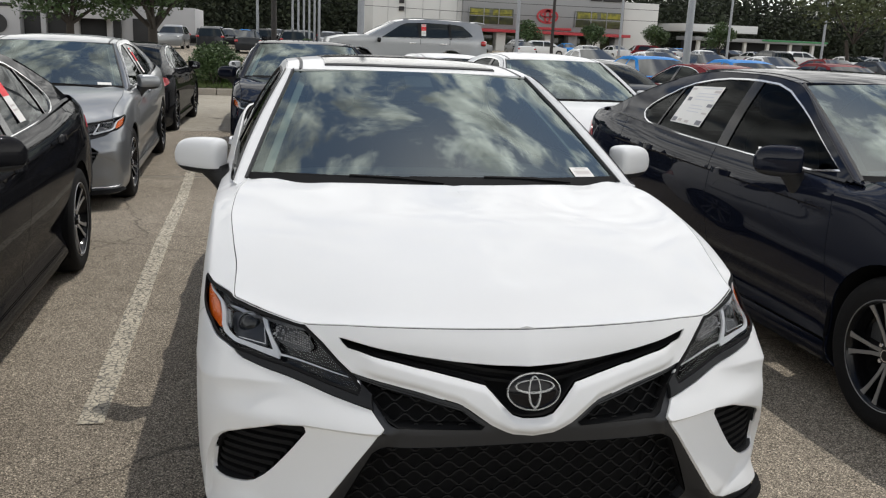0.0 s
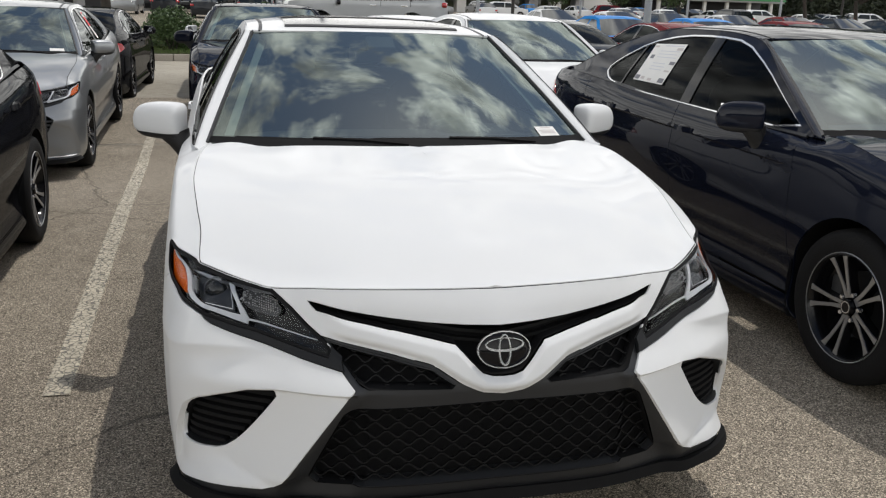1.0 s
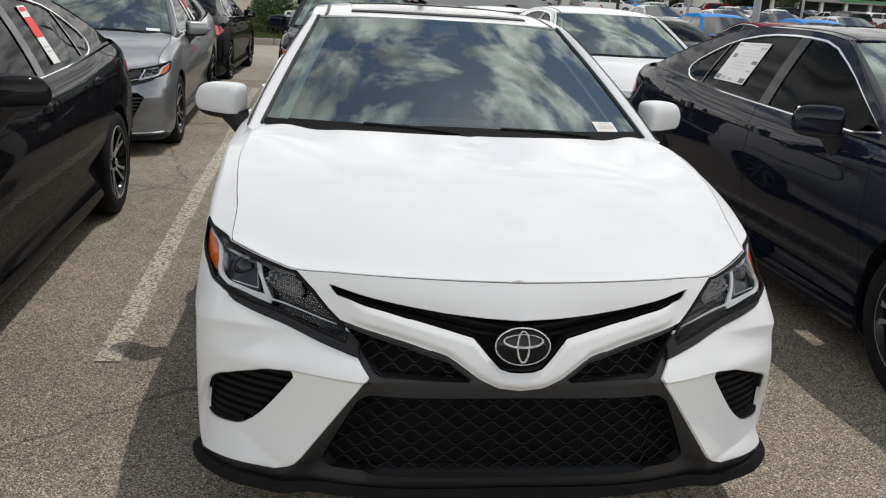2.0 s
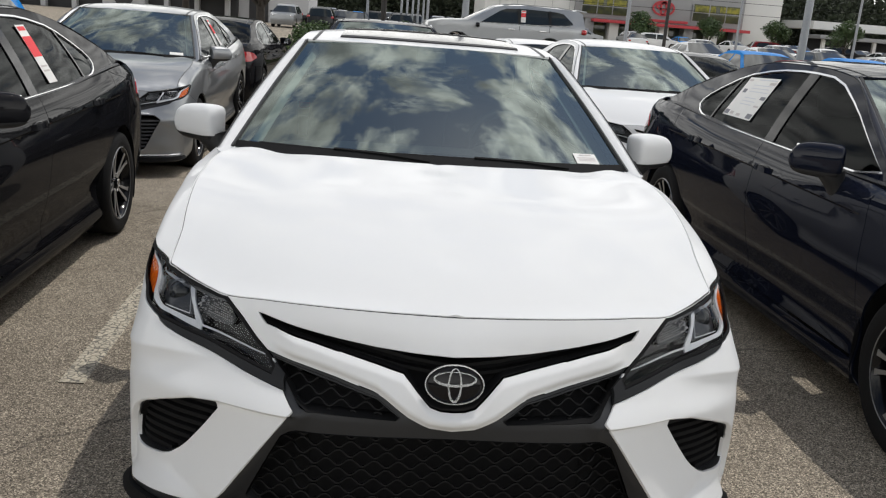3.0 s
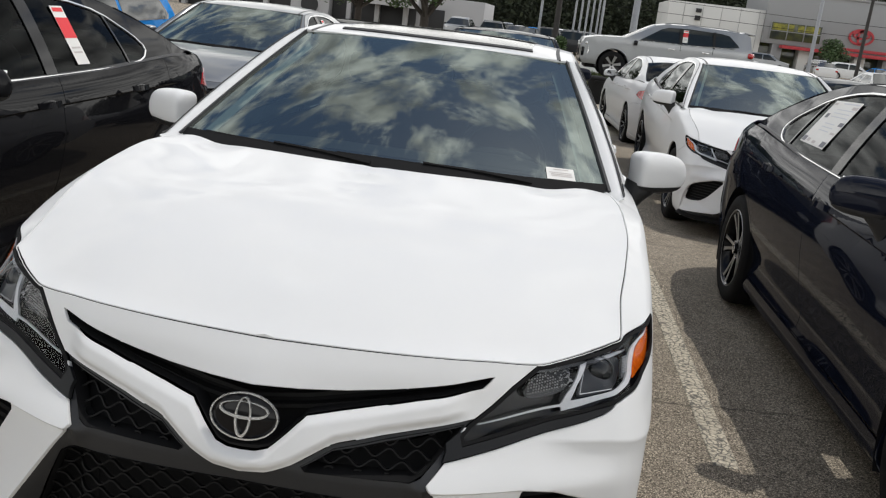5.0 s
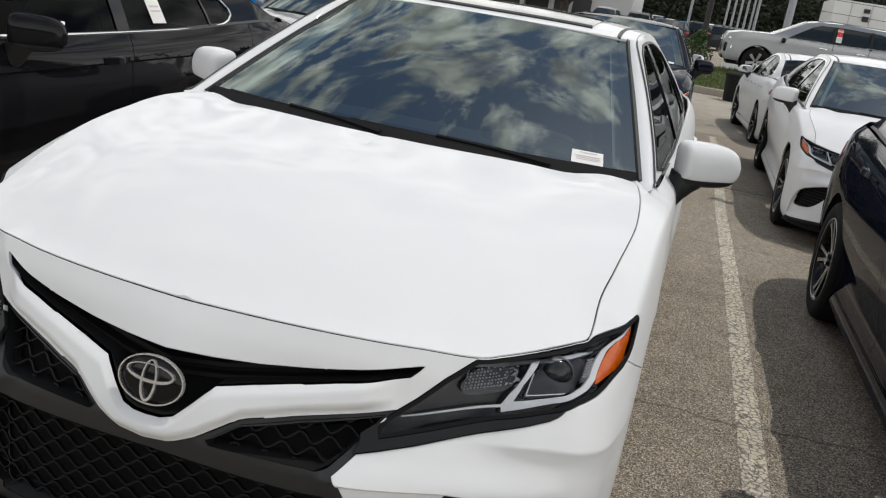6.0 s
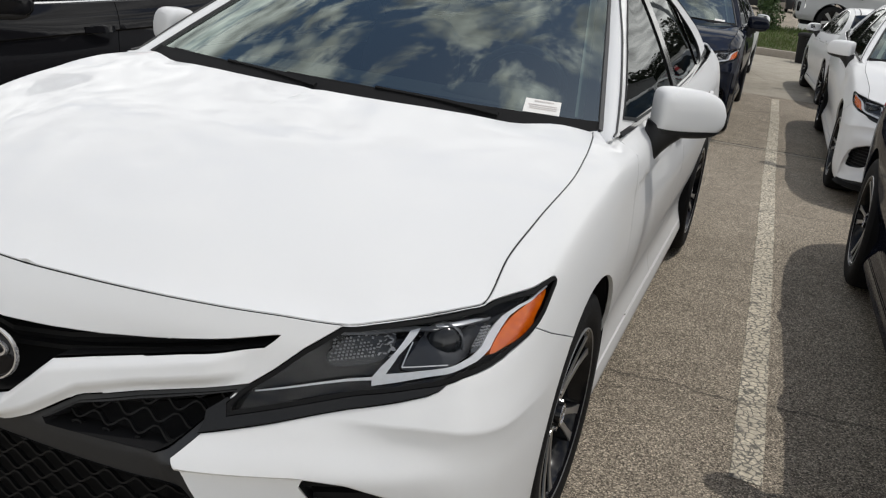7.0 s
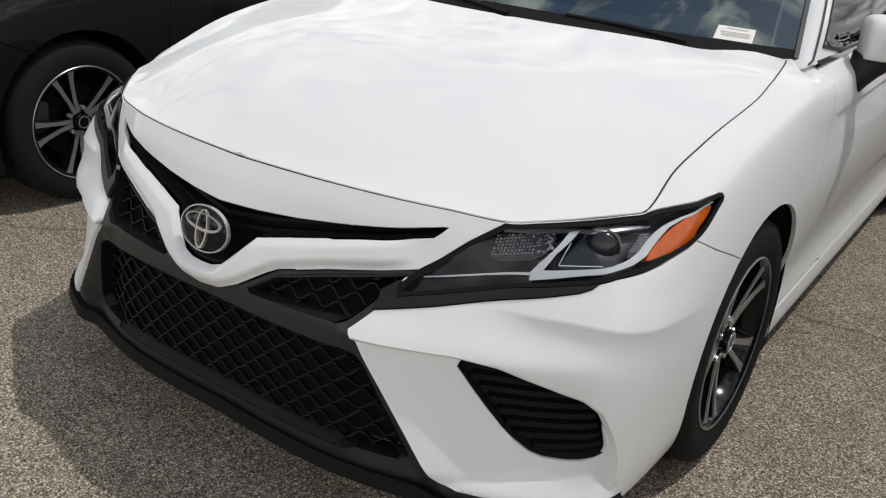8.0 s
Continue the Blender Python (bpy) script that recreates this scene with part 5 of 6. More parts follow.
POST = material("galvanised post", (0.33, 0.35, 0.38), 0.5, 0.4, grain=0.3, scale=30)
POSTDARK = material("dark timber post", (0.04, 0.037, 0.035), 0.8, grain=0.4, scale=20)


def ground_z(x, y):
    y = np.asarray(y, float)
    return np.interp(y, [-60, 4.4, 6.6, 9.6, 12, 14.5, 21, 60, 400], [0, 0, -.063, -.014, -.09, -.18, -.18, -.1, 0]) + .022 * step((np.asarray(x, float) - 1.25) / .7) * step((5.5 - y) / 1.0)


def sheet(name, xs, ys, mat, lift=0.0, wander=0.0):
    v = [(x + wander * math.sin(3.1 * y), y, float(ground_z(x, y)) + lift) for x in xs for y in ys]
    k = len(ys)
    f = [(i * k + j, (i + 1) * k + j, (i + 1) * k + j + 1, i * k + j + 1) for i in range(len(xs) - 1) for j in range(k - 1)]
    return mesh_object(name, v, f, mat)


xs = np.unique(np.concatenate([[-400, -150, -60], np.arange(-24, 25, 4), [1.25, 1.6, 1.95], [60, 150, 400]]))
ys = np.unique(np.concatenate([[-60, -25, -10], np.arange(-6, 24, .8), [4.4, 6.6, 9.6, 12, 14.5, 21, 60, 30, 45, 70, 120, 200, 400]]))
tagged(sheet("ground", xs, ys, ASPHALT), "worn grey-brown asphalt of a parking lot", "ground", kind="structure")
tagged(sheet("road", np.linspace(-30, 40, 20), np.arange(12.8, 21.7, .8), CONCRETE, .004), "pale concrete lane behind the parked rows", "road", kind="structure")

SKEW = -0.022
for x0, y0, y1 in ((-1.395, 1.36, 11.4), (1.385, 1.49, 12.4), (-4.17, 1.4, 11.4), (4.16, 1.4, 12.0), (-6.94, 1.4, 11.0), (6.93, 1.4, 12.0)):
    bm = bmesh.new()
    rows = []
    for y in np.arange(y0, y1, .1):
        xc = x0 + SKEW * (y - 1.4)
        jig = [.052 + .004 * noise.noise(Vector((x0, y * 4, s))) for s in (0, 5)]
        z = float(ground_z(xc, y))
        rows.append([bm.verts.new((xc - jig[0], y, z + .001)), bm.verts.new((xc - jig[0] + .003, y, z + .005)), bm.verts.new((xc + jig[1] - .003, y, z + .005)), bm.verts.new((xc + jig[1], y, z + .001))])
    for a, b in zip(rows, rows[1:]):
        for k in range(3):
            bm.faces.new((a[k], a[k + 1], b[k + 1], b[k]))
    tagged(part("parking_line", bm, LINEPAINT, None), "crazed off-white parking line on the asphalt", "parking line", "parking lines", "structure")
bm = bmesh.new()
rows = [[bm.verts.new((x, 7.75 + .02 * noise.noise(Vector((x * 2, 0, 0))) + o, float(ground_z(0, 7.75)) + .004)) for o in (-.011, .011)] for x in np.arange(-9, 9, .15)]
for a, b in zip(rows, rows[1:]):
    bm.faces.new((a[0], a[1], b[1], b[0]))
tagged(part("paving_joint", bm, MATT, None), "dark joint across the asphalt", "joint", kind="structure")
bm = bmesh.new()
rows = [[bm.verts.new((x, 7.71 + .02 * noise.noise(Vector((x * 2, 0, 0))) + o, float(ground_z(0, 7.71)) + .003)) for o in (-.03, .028)] for x in np.arange(-9, 9, .15)]
for a, b in zip(rows, rows[1:]):
    bm.faces.new((a[0], a[1], b[1], b[0]))
tagged(part("joint_edge", bm, CONCRETE, None), "pale worn edge of the paving joint", "joint", kind="structure")

# kerb and planted island
for k in range(24):
    x = -24 + k * 2.0
    tagged(part("kerb", box(bmesh.new(), (1.985, .18, .30), pose(x + 1, 21.75, -.16), .025), KERB, None), "weathered concrete kerb stone", "kerb", "kerb stones", "structure")


def island_z(x, y):
    return np.interp(y, [21.7, 22.5, 24, 27, 31, 31.4], [-.03, .06, .30, .32, .1, -.2])


v = [(x, y, float(island_z(x, y)) + .02 * noise.noise(Vector((x, y, 0)))) for x in np.linspace(-24, 24, 60) for y in np.linspace(21.78, 31.4, 24)]
f = [(i * 24 + j, (i + 1) * 24 + j, (i + 1) * 24 + j + 1, i * 24 + j + 1) for i in range(59) for j in range(23)]
tagged(mesh_object("grass_island", v, f, SOIL), "low mound of mown grass behind the kerb", "lawn", kind="structure")
rng = random.Random(3)
v, f = [], []
for i in range(26000):
    x, y = rng.uniform(-5, 8), 21.9 + abs(rng.gauss(0, 2.2))
    if y > 27:
        continue
    z, a, h = float(island_z(x, y)), rng.uniform(0, 6.3), rng.uniform(.04, .10)
    k = len(v)
    v += [(x - .012 * math.cos(a), y - .012 * math.sin(a), z - .01), (x + .012 * math.cos(a), y + .012 * math.sin(a), z - .01), (x + rng.uniform(-.03, .03), y + rng.uniform(-.03, .03), z + h)]
    f.append((k, k + 1, k + 2))
tagged(mesh_object("grass", v, f, GRASS), "short green grass on the island", "grass", kind="stuff")


# ---- plants ----
def leaves(count, inside_fn, size, seed, flat=0.35):
    """Many small bent leaf clumps; inside_fn gives each one's place."""
    r = random.Random(seed)
    v, f = [], []
    for _ in range(count):
        p = inside_fn(r)
        s = size * r.uniform(.6, 1.4)
        d = Vector((r.gauss(0, 1), r.gauss(0, 1), r.gauss(0, .6))).normalized()
        e = d.orthogonal().normalized()
        e.rotate(Matrix.Rotation(r.uniform(0, 6.3), 3, d))
        g = d.cross(e)
        k = len(v)
        p = Vector(p)
        v += [tuple(p - d * s * .5), tuple(p + e * s * .28 + g * s * .08), tuple(p + d * s * .5), tuple(p - e * s * .28 + g * s * .08)]
        f += [(k, k + 1, k + 2), (k, k + 2, k + 3)]
    return v, f


def crown_points(lobes):
    def at(r):
        cx, cy, cz, rad = r.choice(lobes)
        d = Vector((r.gauss(0, 1), r.gauss(0, 1), r.gauss(0, 1))).normalized()
        t = r.random() ** .45
        return (cx + d.x * rad * t, cy + d.y * rad * t, cz + d.z * rad * t * .85)
    return at


def limb(bm, a, b, r0, r1, sides=7, bend=.0, seed=0):
    a, b = Vector(a), Vector(b)
    r = random.Random(seed)
    rings = []
    off = Vector((r.uniform(-1, 1), r.uniform(-1, 1), 0)) * bend
    for i in range(6):
        t = i / 5
        p = a.lerp(b, t) + off * math.sin(math.pi * t)
        rad = r0 + (r1 - r0) * t
        d = (b - a).normalized()
        e = d.orthogonal().normalized()
        g = d.cross(e)
        rings.append([bm.verts.new(p + (e * math.cos(q) + g * math.sin(q)) * rad) for q in (2 * math.pi * k / sides for k in range(sides))])
    for x, y in zip(rings, rings[1:]):
        for k in range(sides):
            bm.faces.new((x[k], x[(k + 1) % sides], y[(k + 1) % sides], y[k]))
    bm.faces.new(rings[-1])


def tree(x, y, z0, height, spread, trunk_h, radius, leaf, count, size, seed, label, group=""):
    t = thing("tree", label, "tree", pose(x, y, z0), group)
    bm = bmesh.new()
    r = random.Random(seed)
    limb(bm, (0, 0, -.05), (r.uniform(-.1, .1) * spread, 0, trunk_h), radius, radius * .75, 9, .05, seed)
    lobes = []
    for k in range(6):
        a = k * 1.05 + r.uniform(-.3, .3)
        tip = (math.cos(a) * spread * r.uniform(.35, .6), math.sin(a) * spread * r.uniform(.35, .6), trunk_h + (height - trunk_h) * r.uniform(.3, .75))
        limb(bm, (0, 0, trunk_h * .93), tip, radius * .5, radius * .12, 6, .12 * spread, seed + k)
        lobes.append((*tip, spread * r.uniform(.32, .5)))
    lobes += [(0, 0, trunk_h + (height - trunk_h) * .72, spread * .45), (0, 0, trunk_h + (height - trunk_h) * .4, spread * .5)]
    part("trunk", bm, BARK, t, "brown tapered trunk with limbs")
    mesh_object("crown", *leaves(count, crown_points(lobes), size, seed), leaf, t, "loose leafy crown")
    return t


# bush on the island
bush = thing("bush", "dense dark green rounded bush on the island", "bush", pose(-2.05, 22.5, .05))
mesh_object("foliage", *leaves(5200, crown_points([(0, 0, .55, .62), (-.35, .1, .45, .5), (.38, -.1, .5, .5), (.1, .2, .8, .42), (-.2, -.2, .75, .4), (.3, .2, .3, .4)]), .085, 5), LEAF, bush, "small glossy leaves")
bm = bmesh.new()
for k in range(5):
    limb(bm, (0, 0, -.1), (.35 * math.cos(k * 1.3), .35 * math.sin(k * 1.3), .7), .03, .008, 5, .05, k)
part("stems", bm, BARK, bush, "thin brown stems")

upright = thing("bush", "tall narrow green bush behind the kerb", "bush", pose(.42, 24.2, .02))
mesh_object("foliage", *leaves(3000, crown_points([(0, 0, .35, .36), (.05, 0, .65, .38), (-.06, .05, .95, .30), (.02, 0, 1.16, .18)]), .075, 8), LEAF, upright, "small green leaves")
bm = bmesh.new()
for k in range(4):
    limb(bm, (0, 0, -.1), (.15 * math.cos(k * 1.6), .15 * math.sin(k * 1.6), .8), .025, .008, 5, .04, k)
part("stems", bm, BARK, upright, "thin brown stems")

tree(-4.75, 32, -.1, 5.4, 2.9, 1.55, .21, LEAF, 9000, .19, 11, "broad shade tree with forked trunk and hanging foliage")
tree(-9.2, 40, -.1, 5.6, 3.4, 1.6, .2, LEAF, 8000, .22, 12, "broad shade tree before the white building")
for k, (x, y, h, s) in enumerate(((27.2, 92, 4.0, 1.8), (34.6, 92, 3.8, 1.8), (42.0, 92, 4.0, 1.9), (46.6, 86, 4.6, 2.1))):
    tree(x, y, -.1, h, s, 1.2, .12, LEAF, 2400, .24, 20 + k, "small round-headed tree before the showroom", "showroom trees")
tree(41.0, 56, -.1, 9.5, 6.0, 2.6, .16, LEAF_OLIVE, 4200, .34, 31, "tall thin tree with sparse olive foliage", "roadside trees")
tree(50, 62, -.1, 9.5, 6.0, 2.6, .18, LEAF_OLIVE, 4200, .36, 32, "tall tree with sparse olive foliage", "roadside trees")


# far woods: one dense belt of foliage
def woods_at(r):
    x = r.uniform(-120, 190)
    y = 150 + r.uniform(0, 22)
    top = 14 + 5 * noise.noise(Vector((x * .06, 0, 3))) + 2.5 * noise.noise(Vector((x * .3, 1, 3))) - .055 * max(0, x - 55)
    return (x, y, top * r.random() ** .8)


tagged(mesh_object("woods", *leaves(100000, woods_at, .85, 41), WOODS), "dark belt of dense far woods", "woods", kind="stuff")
bm = bmesh.new()
rows = []
for x in np.arange(-130, 200, 3.0):
    top = 12 + 5 * noise.noise(Vector((x * .06, 0, 3))) - .055 * max(0, x - 55)
    rows.append([bm.verts.new((x, 174 + 3 * noise.noise(Vector((x * .2, q, 0))), top * q)) for q in (0, .3, .6, .85, 1)])
for a, b in zip(rows, rows[1:]):
    for k in range(4):
        bm.faces.new((a[k], b[k], b[k + 1], a[k + 1]))
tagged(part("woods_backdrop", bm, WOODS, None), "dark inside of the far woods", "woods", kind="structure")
# unseen trees added behind the camera, beyond the aisle, close the place for reflections
tagged(mesh_object("reflection_woods", *leaves(9000, lambda r: (r.uniform(-90, 90), -70 - r.uniform(0, 15), 9 * r.random() ** .8), 2.0, 42), WOODS), "belt of trees across the road behind", "woods", kind="stuff")


# ---- buildings ----
def slab(name, x0, x1, y0, y1, z0, z1, mat, parent, label="", bevel=.03):
    return part(name, box(bmesh.new(), (x1 - x0, y1 - y0, z1 - z0), pose((x0 + x1) / 2, (y0 + y1) / 2, (z0 + z1) / 2), bevel), mat, parent, label)


show = thing("showroom", "grey and white two-storey car showroom with red band", "building", pose(0, 0, 0))
slab("wall", 13.4, 25.7, 120, 134, -.2, 6.9, WALL_WHITE, show, "white panelled wall")
for k in range(5):
    slab("panel_joint", 15.4 + 2.4 * k, 15.44 + 2.4 * k, 119.95, 120, 0, 6.8, WALL_GREY, show)
slab("wall", 25.7, 49.2, 119.2, 134, 2.9, 9.2, WALL_GREY, show, "grey clad upper wall")
slab("wall", 49.2, 55.0, 120.5, 134, -.2, 7.4, WALL_WHITE, show, "white rendered side wall")
slab("parapet", 25.5, 49.4, 119.0, 134.2, 9.2, 9.5, WALL_GREY, show)
slab("band", 28.0, 49.8, 117.6, 119.2, 2.45, 2.85, SIGNRED, show, "red canopy band")
slab("glazing", 26.0, 49.0, 121.4, 121.6, -.2, 2.9, PANE, show, "dark showroom glazing")
for k in range(7):
    x = 27.2 + 3.5 * k
    slab("pier", x, x + 1.3, 119.4, 121.4, -.2, 2.9, WALL_WHITE if k % 2 else WALL_GREY, show, "showroom pier")
for x0, x1, z0, z1 in ((26.5, 32.9, 3.5, 5.6), (41.9, 48.9, 3.6, 5.8)):
    w = slab("window", x0, x1, 119.05, 119.15, z0, z1, PANE, show, "dark upper window with yellow posters")
    for x in np.linspace(x0, x1, 4):
        slab("mullion", x - .06, x + .06, 118.95, 119.05, z0, z1, WALL_GREY, w)
    slab("mullion", x0, x1, 118.95, 119.05, (z0 + z1) / 2 - .05, (z0 + z1) / 2 + .05, WALL_GREY, w)
for cx, cz, rx, rz in ((37.8, 4.9, 1.45, .9), (37.8, 5.15, .95, .4), (37.8, 4.9, .4, .8)):
    bm = bmesh.new()
    strip(bm, [(cx + rx * math.cos(a), 119.0, cz + rz * math.sin(a)) for a in np.linspace(0, 2 * math.pi, 33)], [(0, -1, 0)] * 33, .26, .12)
    part("sign_ring", bm, SIGNRED, show, "red oval ring sign")
for x0, x1, z0, z1 in ((26.7, 29.4, 4.65, 5.45), (29.9, 32.6, 4.7, 5.45), (42.2, 45.1, 4.8, 5.65), (45.7, 48.6, 4.85, 5.65)):
    slab("poster", x0, x1, 119.0, 119.05, z0, z1, POSTER, show, "faded yellow poster behind the upper window", 0)
slab("sign_bar", 34.2, 41.4, 118.95, 119.15, 3.05, 3.4, SIGNRED, show, "red lettering strip")
for x0, x1 in ((44.0, 45.6), (45.9, 49.0)):
    slab("sign_bar", x0, x1, 118.95, 119.15, 7.3, 7.75, WALL_DARK, show, "dark lettering strip")
slab("roof_unit", 33, 35, 124, 126, 9.5, 10.4, WALL_GREY, show, "roof plant")
slab("wall_lamp", 16.9, 17.6, 119.7, 120, 4.7, 5.3, WALL_DARK, show, "dark wall lamp")
slab("wall_lamp", 16.9, 17.6, 119.7, 120, 5.7, 6.2, WALL_DARK, show, "dark wall lamp")

shop = thing("dealership", "long pale grey building with dark shop openings and arched sign wall", "building", pose(0, 0, 0))
slab("wall", -34, -12.5, 75, 85, 2.1, 7.0, WALL_SHADED, shop, "pale grey upper wall")
slab("opening", -34, -12.5, 75.6, 76, -.2, 2.1, WALL_DARK, shop, "dark shop opening")
for k in range(9):
    slab("column", -33.5 + 2.5 * k, -33.1 + 2.5 * k, 75, 75.6, -.2, 2.1, WALL_SHADED, shop, "pale grey column")
slab("gable", -23.3, -19.9, 74.4, 75.6, -.2, 4.4, WALL_SHADED, shop, "pale sign wall")
bm = bmesh.new()
tube(bm, .75, .75, .2, pose(-21.6, 74.35, 1.1, 90), 28)
part("arch_window", bm, WALL_DARK, shop, "dark arched window")
for x0, x1, z in ((-22.8, -20.4, 2.55), (-26.5, -24.2, 2.7), (-16.6, -15.5, 2.4), (-15.0, -13.9, 2.4)):
    slab("sign_bar", x0, x1, 74.3 if x0 > -23.2 and x1 < -19.9 else 74.9, 75.0, z - .13, z + .13, WALL_DARK, shop, "dark lettering strip")
slab("canopy", -16.8, -12.2, 72.5, 75, 1.75, 2.9, WALL_SHADED, shop, "pale canopy")
slab("wall", -12.5, -6.6, 76, 86, -.2, 2.95, WALL_SHADED, shop, "plain pale wing")
slab("opening", -11.6, -10.0, 75.9, 76, -.2, 1.9, WALL_DARK, shop, "dark doorway")

fuel = thing("fuel_station", "low white fuel station with green striped canopy", "building", pose(0, 0, 0))
slab("roof", 69.5, 82.5, 140, 152, 4.2, 5.5, WALL_WHITE, fuel, "white flat roof")
slab("canopy", 68, 92, 134, 141, 2.7, 3.3, WALL_GREY, fuel, "grey canopy")
slab("stripe", 80, 92.1, 133.8, 134, 3.0, 3.28, SIGNGREEN, fuel, "green stripe")
slab("front", 69.5, 92, 141, 142, -.2, 2.7, WALL_DARK, fuel, "dark shop front")
for k in range(6):
    slab("pillar", 69 + 4.2 * k, 69.5 + 4.2 * k, 135, 135.6, -.2, 2.7, WALL_WHITE, fuel, "white canopy pillar")


def street_lamp(x, y, r, h, heads, mat, label):
    p = thing("street_lamp", label, "lamp post", pose(x, y, float(ground_z(x, y)) - .02), "posts")
    part("pole", tube(bmesh.new(), r, r * .75, h, pose(0, 0, h / 2), 12), mat, p)
    part("base", tube(bmesh.new(), r * 2.2, r * 1.9, .5, pose(0, 0, .25), 12), KERB, p, "concrete foot")
    for s in heads:
        part("lamp_head", box(bmesh.new(), (.9, .4, .16), pose(s * .75, 0, h - .1), .04), WALL_GREY, p, "flat lamp head")
        part("arm", tube(bmesh.new(), .04, .04, .6, pose(s * .3, 0, h - .1, 0, 90), 8), mat, p)
    return p


street_lamp(15.2, 30, .15, 9, (-1, 1), POST, "thick grey steel lamp post")
street_lamp(14.6, 52, .12, 9, (1,), POST, "thin grey lamp post")
street_lamp(3.4, 38, .16, 9, (), POST, "stout grey steel post by the lot")
street_lamp(2.9, 62, .10, 9, (-1,), POST, "thin pale lamp post")
street_lamp(-1.35, 62, .10, 9, (-1,), POST, "thin pale lamp post")
street_lamp(26.0, 80, .17, 8, (), POSTDARK, "dark timber utility pole")
street_lamp(-.2, 66, .22, 9, (), POSTDARK, "dark timber utility pole")
for k, (x, h) in enumerate(((34.5, 6.9), (46.5, 7.2), (57.5, 7.0))):
    street_lamp(x, 84, .14, h, (-1, 1), POST, "lamp post with two heads")
for k in range(5):
    street_lamp(1.0 + .42 * k, 60 + k, .08, 9, (), POST, "slim white flagpole beyond the lawn")


for x in (-20, 90):
    street_lamp(x, 116.5, .18, 8, (), POSTDARK, "dark timber utility pole")
for z in (6.6, 5.1):
    bm = bmesh.new()
    limb(bm, (-20, 116.5, z + .5), (30, 116.5, z - .3), .03, .03, 5)
    limb(bm, (30, 116.5, z - .3), (90, 116.5, z - .2), .03, .03, 5)
    tagged(part("overhead_cable", bm, MATT, None), "thin black overhead cable before the showroom", "cable", "overhead cables")


# ---- the parked cars ----
def stall(x, y):
    return x + SKEW * (y - 1.4)


def sticker(car, name, corners, rows, label, base=PAPER):
    """A paper on a pane: its four corners, and the printed blocks as (u0, u1, v0, v1, ink)."""
    a, b, c, d = (Vector(q) for q in corners)
    n = (b - a).cross(d - a).normalized()
    if n.dot(Vector((a.x, 0, 0)) if abs(n.x) > .5 else Vector((0, -.4, 1))) < 0:
        n = -n
    at = lambda u, v, o: (a.lerp(b, u)).lerp(d.lerp(c, u), v) + n * o
    bm = bmesh.new()
    fr = [bm.verts.new(at(u, v, 0)) for u, v in ((0, 0), (1, 0), (1, 1), (0, 1))]
    bk = [bm.verts.new(at(u, v, -.0008)) for u, v in ((0, 0), (1, 0), (1, 1), (0, 1))]
    bm.faces.new(fr)
    bm.faces.new(bk[::-1])
    for k in range(4):
        bm.faces.new((fr[k], bk[k], bk[(k + 1) % 4], fr[(k + 1) % 4]))
    paper = part(name, bm, base, car, label)
    for u0, u1, v0, v1, ink in rows:
        bm = bmesh.new()
        q = [bm.verts.new(at(u, v, .0012)) for u, v in ((u0, v0), (u1, v0), (u1, v1), (u0, v1))]
        bm.faces.new(q)
        part("print_block", bm, ink, paper)
    return paper


def on_pane(sgn, y, z, out=.006):
    return (sgn * (float(side_glass(y, z)) + out), y, z)


main = sedan(True, WHITE, sunroof=True)
tagged(main, "white sport sedan with black grille surround parked on asphalt", "car", "sedans in the lot")


def on_screen(a0, a1, b0, b1, out=.006):
    return [tuple(screen(np.array([a]), np.array([b]))[0] + np.array([0, -.4, .9]) * out) for a, b in ((a0, b1), (a1, b1), (a1, b0), (a0, b0))]


sticker(main, "windscreen_label", on_screen(.866, .930, .042, .112), [(.25, .8, .12, .2, INK), (.1, .9, .40, .47, INK), (.15, .9, .55, .61, INK), (.15, .9, .68, .73, INK)], "white paper label behind the windscreen")
navy = sedan(True, NAVY)
tagged(navy, "navy blue sport sedan with chrome window trim", "car", "sedans in the lot")
navy.matrix_world = pose(2.722, -.027, .022, 0, 0, 1.35)
doc = [(.03, .17, .05, .10, INK), (.35, .95, .04, .065, FAINT), (.09, .21, .30, .40, DARKGREY), (.30, .92, .18, .20, FAINT), (.30, .88, .26, .28, FAINT), (.30, .92, .34, .36, FAINT), (.78, .97, .10, .16, INK), (.82, .98, .44, .52, DARKGREY),
       (.30, .70, .50, .52, FAINT), (.30, .74, .58, .60, FAINT), (.30, .70, .66, .68, FAINT), (.02, .17, .86, .97, DARKGREY), (.22, .34, .88, .95, INK), (.45, .58, .90, .96, INK), (.80, .97, .86, .97, DARKGREY), (.80, .96, .66, .70, INK)]

